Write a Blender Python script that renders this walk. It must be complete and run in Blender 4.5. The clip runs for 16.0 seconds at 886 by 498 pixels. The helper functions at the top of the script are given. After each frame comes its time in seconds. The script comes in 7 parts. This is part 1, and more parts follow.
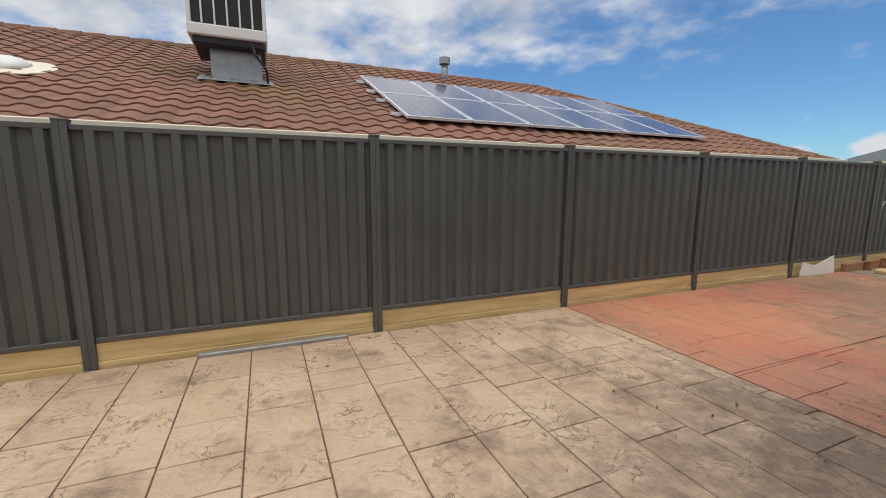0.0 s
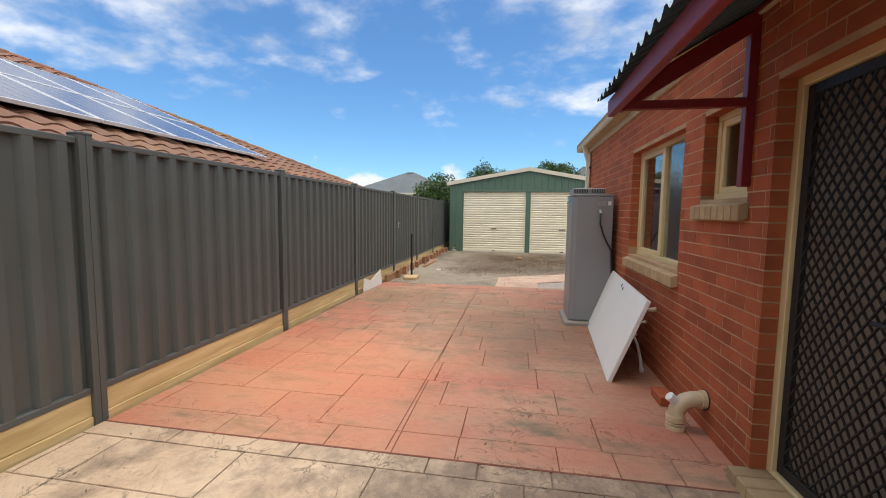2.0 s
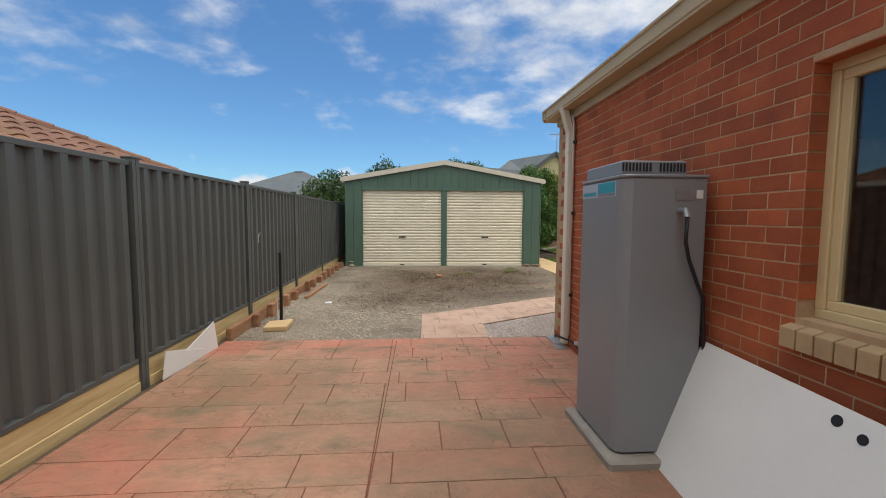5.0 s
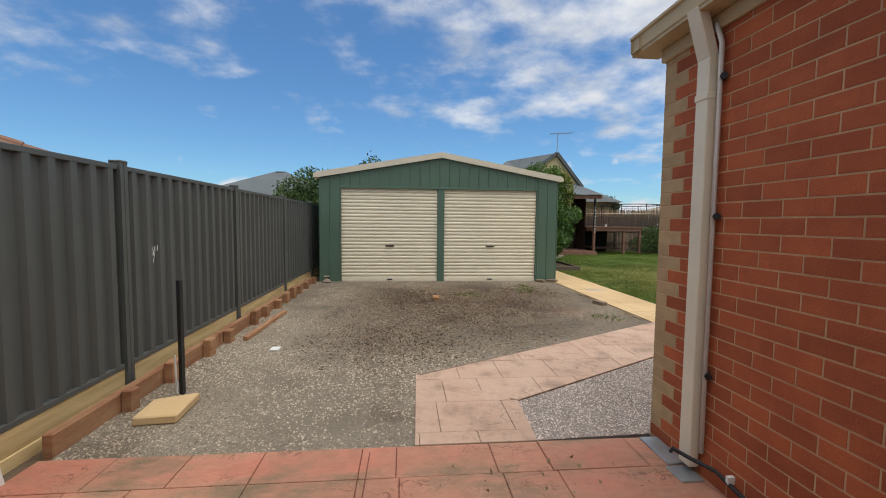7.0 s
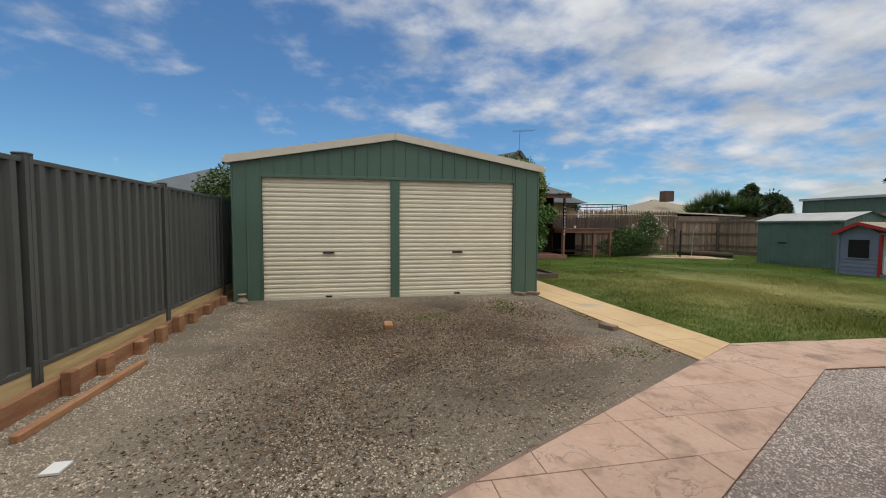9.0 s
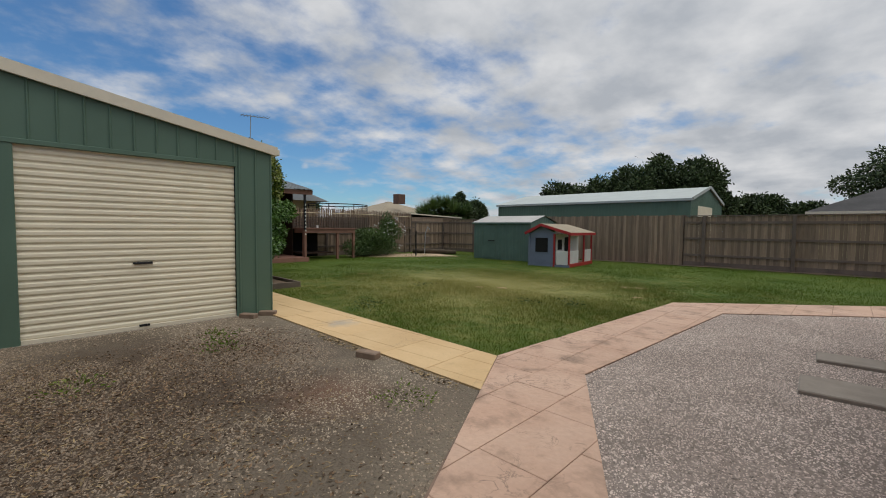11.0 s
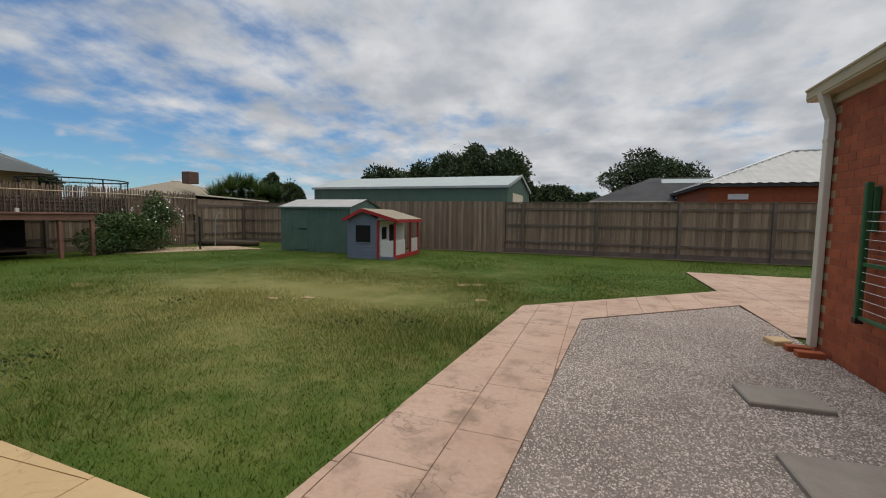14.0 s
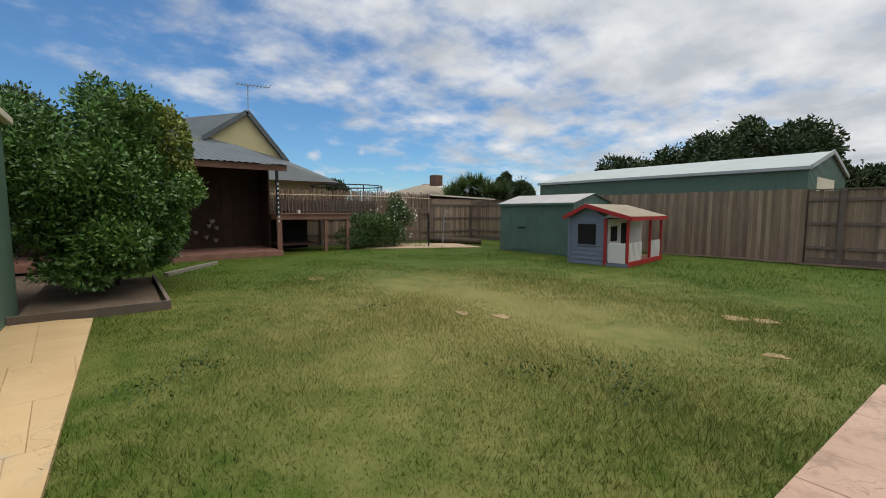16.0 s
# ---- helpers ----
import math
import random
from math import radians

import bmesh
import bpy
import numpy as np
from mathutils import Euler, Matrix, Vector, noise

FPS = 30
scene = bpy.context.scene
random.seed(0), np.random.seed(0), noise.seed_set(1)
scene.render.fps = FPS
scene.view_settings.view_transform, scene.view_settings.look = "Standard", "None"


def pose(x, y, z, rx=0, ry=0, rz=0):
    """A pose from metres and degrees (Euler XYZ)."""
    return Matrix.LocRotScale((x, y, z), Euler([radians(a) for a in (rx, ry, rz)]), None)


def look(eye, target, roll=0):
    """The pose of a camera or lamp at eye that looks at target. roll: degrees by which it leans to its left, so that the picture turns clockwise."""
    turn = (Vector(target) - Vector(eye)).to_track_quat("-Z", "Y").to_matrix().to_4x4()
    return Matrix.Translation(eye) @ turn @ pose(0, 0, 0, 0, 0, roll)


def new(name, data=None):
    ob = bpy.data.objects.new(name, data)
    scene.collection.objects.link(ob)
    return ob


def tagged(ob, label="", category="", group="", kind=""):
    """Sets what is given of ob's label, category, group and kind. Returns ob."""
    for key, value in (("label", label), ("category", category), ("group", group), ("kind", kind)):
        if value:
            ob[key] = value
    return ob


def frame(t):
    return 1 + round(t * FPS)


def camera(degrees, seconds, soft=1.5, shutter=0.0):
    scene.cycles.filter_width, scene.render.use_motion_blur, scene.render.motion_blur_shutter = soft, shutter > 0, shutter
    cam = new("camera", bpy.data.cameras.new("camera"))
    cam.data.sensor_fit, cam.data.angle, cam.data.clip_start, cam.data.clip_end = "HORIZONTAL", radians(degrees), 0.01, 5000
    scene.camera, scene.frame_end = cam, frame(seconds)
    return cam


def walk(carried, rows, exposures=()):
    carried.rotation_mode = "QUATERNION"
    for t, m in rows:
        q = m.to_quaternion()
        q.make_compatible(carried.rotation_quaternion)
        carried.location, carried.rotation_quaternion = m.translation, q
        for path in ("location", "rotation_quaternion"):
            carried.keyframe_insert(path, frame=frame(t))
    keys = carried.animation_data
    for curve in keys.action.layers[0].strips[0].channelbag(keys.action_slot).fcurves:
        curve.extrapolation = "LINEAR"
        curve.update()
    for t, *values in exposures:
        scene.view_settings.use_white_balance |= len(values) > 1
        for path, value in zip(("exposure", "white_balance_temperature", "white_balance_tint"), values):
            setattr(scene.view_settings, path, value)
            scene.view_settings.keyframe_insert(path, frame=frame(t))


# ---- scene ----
cam = camera(93.6, 16.0, 1.0)
ROWS = [
    (0.0, (-0.144, -0.057, 1.511), (0.633, 1.76, 1.206), 0.3),
    (0.5, (0.073, 0.295, 1.534), (1.418, 1.748, 1.254), 0.7),
    (1.0, (0.307, 0.644, 1.507), (2.042, 1.611, 1.272), 0.8),
    (1.5, (0.536, 0.97, 1.508), (2.443, 1.541, 1.31), 0.8),
    (2.0, (0.904, 1.189, 1.488), (2.867, 1.528, 1.314), 0.7),
    (2.5, (1.409, 1.309, 1.496), (3.392, 1.512, 1.331), 0.6),
    (3.0, (1.933, 1.411, 1.493), (3.925, 1.506, 1.333), 0.5),
    (3.5, (2.507, 1.463, 1.483), (4.501, 1.472, 1.325), 0.5),
    (4.0, (3.098, 1.546, 1.469), (5.091, 1.488, 1.312), 0.4),
    (6.5, (6.083, 1.694, 1.529), (8.07, 1.512, 1.393), 0.5),
    (7.0, (6.652, 1.649, 1.503), (8.639, 1.463, 1.373), 0.6),
    (7.5, (7.246, 1.607, 1.485), (9.234, 1.419, 1.364), 0.6),
    (8.0, (7.812, 1.564, 1.459), (9.799, 1.366, 1.34), 0.5),
    (10.5, (10.109, 0.883, 1.407), (11.755, -0.248, 1.304), 0.5),
    (11.0, (10.39, 0.634, 1.407), (11.783, -0.798, 1.305), 0.6),
    (11.5, (10.643, 0.374, 1.39), (11.767, -1.278, 1.292), 0.5),
    (12.0, (10.881, 0.067, 1.391), (11.761, -1.726, 1.291), 0.4),
    (12.5, (11.093, -0.373, 1.393), (11.791, -2.244, 1.288), 0.6),
    (13.0, (11.31, -0.827, 1.391), (11.902, -2.734, 1.273), 0.6),
    (13.5, (11.495, -1.275, 1.383), (12.085, -3.181, 1.25), 0.7),
    (14.0, (11.717, -1.742, 1.39), (12.409, -3.612, 1.233), 0.8),
    (14.5, (11.933, -2.182, 1.377), (12.826, -3.962, 1.197), 0.8),
    (15.0, (12.103, -2.58, 1.412), (13.243, -4.211, 1.214), 0.6),
    (15.5, (12.309, -2.993, 1.414), (13.687, -4.43, 1.217), 0.2),
    (16.0, (12.433, -3.441, 1.403), (13.994, -4.679, 1.223), -0.0),
]
EXPO = [(0.0, -0.1), (1.0, 0.17), (2.0, 0.38), (3.0, 0.3), (4.0, 0.17), (7.0, -0.02), (8.0, -0.12), (10.5, -0.42), (11.5, -0.43), (14.5, -0.45), (15.2, -0.3), (16.0, -0.16)]
walk(cam, [(t, look(e, g, r)) for t, e, g, r in ROWS], EXPO)

# ---- sky, sun ----
world = bpy.data.worlds.new("sky")
scene.world = world
world.use_nodes = True
wn, wl = world.node_tree.nodes, world.node_tree.links
wn.clear()


def wnode(kind, **values):
    n = wn.new(kind)
    for k, v in values.items():
        n.inputs[k].default_value = v
    return n


SUN_EL, SUN_YAW = 80.0, 215.0
sky_tex = wn.new("ShaderNodeTexSky")
sky_tex.sky_type, sky_tex.sun_disc = "NISHITA", False
sky_tex.sun_elevation, sky_tex.sun_rotation = radians(SUN_EL), radians(SUN_YAW)
sky_tex.air_density, sky_tex.dust_density, sky_tex.ozone_density = 1.0, 0.15, 3.5
tc = wn.new("ShaderNodeTexCoord")
sep = wn.new("ShaderNodeSeparateXYZ")
wl.new(tc.outputs["Generated"], sep.inputs[0])


def wmath(op, a, b=0.0, clamp=False):
    n = wn.new("ShaderNodeMath")
    n.operation, n.use_clamp = op, clamp
    for i, v in enumerate((a, b)):
        if isinstance(v, (int, float)):
            n.inputs[i].default_value = v
        else:
            wl.new(v, n.inputs[i])
    return n.outputs[0]


zz = wmath("ADD", wmath("MAXIMUM", sep.outputs[2], 0.0), 0.24)
cx, cy = wmath("DIVIDE", sep.outputs[0], zz), wmath("DIVIDE", sep.outputs[1], zz)
comb = wn.new("ShaderNodeCombineXYZ")
wl.new(cx, comb.inputs[0]), wl.new(cy, comb.inputs[1])


def wnoise(scale, detail, rough, vec):
    n = wnode("ShaderNodeTexNoise", Scale=scale, Detail=detail, Roughness=rough)
    wl.new(vec, n.inputs["Vector"])
    return n.outputs["Fac"]


big = wnoise(0.75, 3.0, 0.5, comb.outputs[0])
swept = wn.new("ShaderNodeVectorMath")
swept.operation = "MULTIPLY"
wl.new(comb.outputs[0], swept.inputs[0])
swept.inputs[1].default_value = (1.1, 0.95, 1.0)
fine = wnoise(3.9, 10.0, 0.56, swept.outputs[0])
shade_n = wnoise(2.9, 7.0, 0.52, swept.outputs[0])
y_sq = wmath("MULTIPLY", sep.outputs[1], sep.outputs[1])
bias = wmath("ADD", wmath("MULTIPLY", y_sq, 0.20), wmath("ADD", wmath("MULTIPLY", sep.outputs[0], -0.10), wmath("MULTIPLY", sep.outputs[1], -0.085)))
high = wn.new("ShaderNodeMapRange")
wl.new(sep.outputs[2], high.inputs["Value"])
for _k, _v in (("From Min", 0.16), ("From Max", 0.5), ("To Min", -0.03), ("To Max", 0.14)):
    high.inputs[_k].default_value = _v
cover = wmath("ADD", wmath("ADD", wmath("MULTIPLY", big, 0.5), wmath("MULTIPLY", fine, 0.62)), wmath("ADD", bias, high.outputs[0]))
cfac = wn.new("ShaderNodeMapRange")
cfac.interpolation_type = "SMOOTHSTEP"
wl.new(cover, cfac.inputs["Value"])
cfac.inputs["From Min"].default_value, cfac.inputs["From Max"].default_value = 0.52, 0.78
low = wn.new("ShaderNodeMapRange")
wl.new(sep.outputs[2], low.inputs["Value"])
low.inputs["From Min"].default_value, low.inputs["From Max"].default_value = -0.02, 0.10
cshade = wn.new("ShaderNodeMapRange")
wl.new(shade_n, cshade.inputs["Value"])
cshade.inputs["From Min"].default_value, cshade.inputs["From Max"].default_value = 0.36, 0.66
ccol = wn.new("ShaderNodeMix")
ccol.data_type = "RGBA"
ccol.inputs[6].default_value, ccol.inputs[7].default_value = (0.60, 0.64, 0.70, 1), (0.97, 0.98, 1.0, 1)
wl.new(cshade.outputs[0], ccol.inputs[0])
skys = wn.new("ShaderNodeVectorMath")
skys.operation = "MULTIPLY"
wl.new(sky_tex.outputs[0], skys.inputs[0])
skys.inputs[1].default_value = (0.082, 0.118, 0.141)
cmix = wn.new("ShaderNodeMix")
cmix.data_type = "RGBA"
wl.new(cfac.outputs[0], cmix.inputs[0])
wl.new(skys.outputs[0], cmix.inputs[6]), wl.new(ccol.outputs[2], cmix.inputs[7])
puffs = wn.new("ShaderNodeVectorMath")
puffs.operation = "MULTIPLY"
wl.new(tc.outputs["Generated"], puffs.inputs[0])
puffs.inputs[1].default_value = (1.0, 1.0, 1.7)
puff_n = wnoise(7.5, 6.0, 0.45, puffs.outputs[0])
band = wn.new("ShaderNodeMapRange")
wl.new(sep.outputs[2], band.inputs["Value"])
for _k, _v in (("From Min", 0.04), ("From Max", 0.24), ("To Min", 0.13), ("To Max", -0.25)):
    band.inputs[_k].default_value = _v
pfac = wn.new("ShaderNodeMapRange")
pfac.interpolation_type = "SMOOTHSTEP"
wl.new(wmath("ADD", puff_n, band.outputs[0]), pfac.inputs["Value"])
pfac.inputs["From Min"].default_value, pfac.inputs["From Max"].default_value = 0.60, 0.70
pmix = wn.new("ShaderNodeMix")
pmix.data_type = "RGBA"
wl.new(pfac.outputs[0], pmix.inputs[0])
wl.new(cmix.outputs[2], pmix.inputs[6])
pmix.inputs[7].default_value = (0.80, 0.83, 0.88, 1)
# clouds are brighter round the veiled sun
toward = wn.new("ShaderNodeVectorMath")
toward.operation = "DOT_PRODUCT"
wl.new(tc.outputs["Generated"], toward.inputs[0])
toward.inputs[1].default_value = (math.sin(radians(SUN_YAW)) * math.cos(radians(SUN_EL)), math.cos(radians(SUN_YAW)) * math.cos(radians(SUN_EL)), math.sin(radians(SUN_EL)))
glow = wmath("POWER", wmath("MAXIMUM", toward.outputs["Value"], 0.0), 3.0)
bg = wnode("ShaderNodeBackground", Strength=1.0)
wl.new(wmath("ADD", wmath("MULTIPLY", glow, 0.45), 0.92), bg.inputs[1])
wl.new(pmix.outputs[2], bg.inputs[0])
wout = wn.new("ShaderNodeOutputWorld")
wl.new(bg.outputs[0], wout.inputs[0])

sun = new("sun", bpy.data.lights.new("sun", "SUN"))
sun.data.energy, sun.data.angle, sun.data.color = 2.4, radians(70), (1.0, 0.965, 0.90)
_e, _a = radians(SUN_EL), radians(SUN_YAW)
sun.matrix_world = look((0, 0, 30), (-math.sin(_a) * math.cos(_e) * 30, -math.cos(_a) * math.cos(_e) * 30, 30 - math.sin(_e) * 30))

# ---- materials ----


def mat(name, col, rough=0.8, var=0.25, scale=3.0, fine=60.0, bump=0.2, metal=0.0, col2=None, rand=0.0, spec=0.4, stain=None, stain_scale=1.2, stain_at=0.55, stretch=(1, 1, 1), bdist=0.004, veins=0.0, vscale=5.0):
    m = bpy.data.materials.new(name)
    m.use_nodes = True
    n, l = m.node_tree.nodes, m.node_tree.links
    b = n["Principled BSDF"]
    geo = n.new("ShaderNodeNewGeometry")
    mp = n.new("ShaderNodeVectorMath")
    mp.operation = "MULTIPLY"
    l.new(geo.outputs["Position"], mp.inputs[0])
    mp.inputs[1].default_value = stretch

    def nz(s, d=5.0, r=0.6):
        t = n.new("ShaderNodeTexNoise")
        t.inputs["Scale"].default_value, t.inputs["Detail"].default_value, t.inputs["Roughness"].default_value = s, d, r
        l.new(mp.outputs[0], t.inputs["Vector"])
        return t.outputs["Fac"]

    def mix(f, a, c, blend="MIX"):
        t = n.new("ShaderNodeMix")
        t.data_type, t.blend_type = "RGBA", blend
        for i, v in ((0, f), (6, a), (7, c)):
            if isinstance(v, (int, float)):
                t.inputs[i].default_value = v
            elif isinstance(v, tuple):
                t.inputs[i].default_value = (*v, 1) if len(v) == 3 else v
            else:
                l.new(v, t.inputs[i])
        return t.outputs[2]

    def rng(v, a, c, lo=0.0, hi=1.0):
        t = n.new("ShaderNodeMapRange")
        l.new(v, t.inputs["Value"])
        for k, x in (("From Min", a), ("From Max", c), ("To Min", lo), ("To Max", hi)):
            t.inputs[k].default_value = x
        return t.outputs[0]

    col2 = col2 or tuple(c * (1 - var) for c in col)
    c = mix(rng(nz(scale), 0.35, 0.65), col, col2)
    fn = nz(fine, 3.0)
    c = mix(rng(fn, 0.3, 0.7, 0.0, var), c, tuple(x * 0.55 for x in col))
    vn = None
    if veins:
        t = n.new("ShaderNodeTexNoise")
        t.inputs["Scale"].default_value, t.inputs["Detail"].default_value, t.inputs["Roughness"].default_value, t.inputs["Distortion"].default_value = vscale, 4.0, 0.55, 1.2
        l.new(geo.outputs["Position"], t.inputs["Vector"])
        d0 = n.new("ShaderNodeMath")
        d0.operation = "SUBTRACT"
        l.new(t.outputs["Fac"], d0.inputs[0])
        d0.inputs[1].default_value = 0.5
        d1 = n.new("ShaderNodeMath")
        d1.operation = "ABSOLUTE"
        l.new(d0.outputs[0], d1.inputs[0])
        vn = rng(d1.outputs[0], 0.0, 0.022, 1.0, 0.0)
        m1 = n.new("ShaderNodeMath")
        m1.operation = "MULTIPLY"
        l.new(vn, m1.inputs[0])
        l.new(rng(nz(vscale * 0.45, 3.0), 0.48, 0.62, 0.0, veins), m1.inputs[1])
        c = mix(m1.outputs[0], c, tuple(x * 0.42 for x in col))
        vn = t.outputs["Fac"]
    if stain:
        c = mix(rng(nz(stain_scale, 9.0, 0.65), stain_at, stain_at + 0.16, 0.0, 0.85), c, stain)
    if rand:
        oi = n.new("ShaderNodeObjectInfo")
        s = n.new("ShaderNodeMath")
        s.operation = "ADD"
        l.new(oi.outputs["Random"], s.inputs[0]), l.new(geo.outputs["Random Per Island"], s.inputs[1])
        f = n.new("ShaderNodeMath")
        f.operation = "FRACT"
        l.new(s.outputs[0], f.inputs[0])
        hsv = n.new("ShaderNodeHueSaturation")
        l.new(rng(f.outputs[0], 0, 1, 1 - rand, 1 + rand), hsv.inputs["Value"])
        l.new(c, hsv.inputs["Color"])
        c = hsv.outputs[0]
    l.new(c, b.inputs["Base Color"])
    b.inputs["Roughness"].default_value, b.inputs["Metallic"].default_value = rough, metal
    b.inputs["Specular IOR Level"].default_value = spec
    if bump:
        bp = n.new("ShaderNodeBump")
        bp.inputs["Strength"].default_value, bp.inputs["Distance"].default_value = bump, bdist
        if vn is not None:
            ad = n.new("ShaderNodeMath")
            ad.operation = "MULTIPLY_ADD"
            l.new(vn, ad.inputs[0])
            ad.inputs[1].default_value = 2.5
            l.new(fn, ad.inputs[2])
            l.new(ad.outputs[0], bp.inputs["Height"])
        else:
            l.new(fn, bp.inputs["Height"])
        l.new(bp.outputs[0], b.inputs["Normal"])
    return m


M_PALE = mat("pale_stamped_concrete", (0.59, 0.435, 0.29), 0.72, 0.25, 1.7, 22, 0.7, col2=(0.49, 0.335, 0.215), rand=0.06, stain=(0.15, 0.105, 0.075), stain_scale=1.6, stain_at=0.53, bdist=0.022, veins=1.8, vscale=5.0)
M_RED = mat("red_stamped_concrete", (0.47, 0.175, 0.110), 0.68, 0.3, 1.3, 20, 0.6, col2=(0.45, 0.275, 0.170), rand=0.07, stain=(0.14, 0.105, 0.06), stain_scale=2.6, stain_at=0.525, stretch=(1.3, 0.55, 1), bdist=0.014, veins=1.1, vscale=5.5)
M_PINKJ = mat("pink_joint", (0.24, 0.16, 0.115), 0.9, 0.3)
M_TANB = mat("orange_tan_brick", (0.44, 0.225, 0.095), 0.9, 0.3, 8, 90, 0.4)
M_OLDB = mat("grey_brown_brick", (0.27, 0.19, 0.135), 0.9, 0.3, 8, 90, 0.4)
M_SAND = mat("bare_sand", (0.46, 0.33, 0.17), 0.95, 0.3, 6, 60, 0.5)
M_REDJ = mat("red_joint", (0.21, 0.07, 0.045), 0.9, 0.3)
M_PALEJ = mat("pale_joint", (0.17, 0.115, 0.08), 0.9, 0.3)
M_PINK = mat("pink_stamped_concrete", (0.55, 0.375, 0.27), 0.75, 0.25, 1.3, 24, 0.5, col2=(0.48, 0.305, 0.21), rand=0.05, stain=(0.25, 0.17, 0.12), stain_scale=2.6, stain_at=0.53, bdist=0.012, veins=0.9, vscale=4.5)
M_YEL = mat("yellow_concrete", (0.62, 0.435, 0.225), 0.75, 0.15, 1.5, 26, 0.35, col2=(0.55, 0.37, 0.18), rand=0.03, stain=(0.33, 0.28, 0.2), stain_scale=1.4, stain_at=0.64, veins=0.35, vscale=3.0)
M_YELJ = mat("yellow_joint", (0.54, 0.375, 0.185), 0.9, 0.2)
M_GRAVEL = mat("gravel_bed", (0.31, 0.26, 0.19), 0.95, 0.9, 0.8, 45, 1.0, col2=(0.17, 0.13, 0.09), stain=(0.105, 0.073, 0.048), stain_scale=0.9, stain_at=0.55, bdist=0.03)
M_STONE = mat("gravel_stones", (0.42, 0.35, 0.26), 0.9, 0.3, 0.7, 40, 0.2, col2=(0.25, 0.19, 0.135), rand=0.6)
M_STONEB = mat("pale_pebbles", (0.47, 0.39, 0.335), 0.9, 0.25, 1.0, 40, 0.2, col2=(0.36, 0.29, 0.245), rand=0.65)
M_BEDB = mat("pale_gravel_bed", (0.29, 0.24, 0.20), 0.95, 0.4, 1.5, 50, 0.8, bdist=0.015)
M_STRAW = mat("dry_litter", (0.30, 0.215, 0.11), 0.9, 0.3, 2, 30, 0.0, rand=0.4)
M_CHIP = mat("bark_fragments", (0.17, 0.108, 0.062), 0.95, 0.3, 2, 30, 0.0, rand=0.6)
M_DIRT = mat("dirt", (0.16, 0.11, 0.07), 0.95, 0.4, 2.0, 40, 0.8, bdist=0.02)
M_FENCE = mat("dark_grey_steel", (0.094, 0.100, 0.093), 0.42, 0.14, 1.5, 90, 0.03, spec=0.5)
M_PINE = mat("treated_pine", (0.72, 0.54, 0.27), 0.8, 0.25, 5, 50, 0.3, col2=(0.50, 0.35, 0.15), stretch=(0.25, 1, 3), rand=0.06, stain=(0.30, 0.19, 0.08), stain_scale=3.0, stain_at=0.66)
M_HARD = mat("red_hardwood_sleeper", (0.30, 0.13, 0.065), 0.85, 0.4, 6, 50, 0.4, col2=(0.42, 0.24, 0.12), stretch=(0.4, 1, 2), rand=0.2)
M_BRICK = mat("red_brick", (0.43, 0.110, 0.039), 0.85, 0.3, 5, 110, 0.7, col2=(0.33, 0.078, 0.031), rand=0.17, stain=(0.23, 0.062, 0.03), stain_scale=2.6, stain_at=0.60)
M_CREAMB = mat("cream_brick", (0.46, 0.32, 0.17), 0.85, 0.2, 9, 130, 0.5, col2=(0.38, 0.26, 0.14), rand=0.10)
M_MORTAR = mat("mortar", (0.55, 0.375, 0.215), 0.95, 0.35, 4, 90, 0.5, col2=(0.40, 0.25, 0.14))
M_MORTARR = mat("reddish_mortar", (0.40, 0.155, 0.085), 0.95, 0.3, 5, 90, 0.5, col2=(0.27, 0.085, 0.05))
M_CREAM = mat("cream_paint", (0.66, 0.52, 0.28), 0.5, 0.08, 3, 60, 0.05)
M_CREAMM = mat("cream_metal", (0.74, 0.67, 0.52), 0.45, 0.08, 3, 60, 0.03)
M_BEIGE = mat("beige_soffit", (0.50, 0.40, 0.24), 0.6, 0.1, 3, 60, 0.05)
M_WHITE = mat("white_paint", (0.75, 0.735, 0.69), 0.45, 0.06, 2, 50, 0.03)
M_GREEN = mat("green_steel", (0.105, 0.175, 0.125), 0.5, 0.1, 1.2, 60, 0.03)
M_GREENF = mat("faded_green_steel", (0.115, 0.185, 0.15), 0.55, 0.18, 2.0, 60, 0.05)
M_ROLL = mat("cream_roller_door", (0.86, 0.78, 0.59), 0.5, 0.08, 1.5, 40, 0.05, stain=(0.72, 0.64, 0.47), stain_scale=0.8, stain_at=0.6)
M_ZINC = mat("zinc_roof", (0.50, 0.48, 0.44), 0.5, 0.2, 2.0, 40, 0.1, metal=0.2)
M_WOODF = mat("weathered_palings", (0.34, 0.245, 0.165), 0.9, 0.4, 3, 40, 0.4, col2=(0.22, 0.16, 0.115), stretch=(3, 3, 0.3), rand=0.28)
M_RAIL = mat("grey_fence_timber", (0.19, 0.145, 0.115), 0.9, 0.3, 3, 40, 0.4, rand=0.12)
M_TILE = mat("terracotta_roof_tile", (0.25, 0.112, 0.072), 0.8, 0.3, 0.7, 40, 0.4, col2=(0.20, 0.108, 0.066), rand=0.14, stain=(0.22, 0.14, 0.05), stain_scale=0.45, stain_at=0.55)
M_GTILE = mat("grey_roof_tile", (0.085, 0.082, 0.08), 0.85, 0.35, 1, 9, 0.3, spec=0.2)
M_GROOF = mat("grey_steel_roof", (0.135, 0.15, 0.15), 0.6, 0.2, 1, 20, 0.1, spec=0.3)
M_RENDER = mat("yellow_gable", (0.62, 0.53, 0.28), 0.8, 0.1, 1, 20, 0.1)
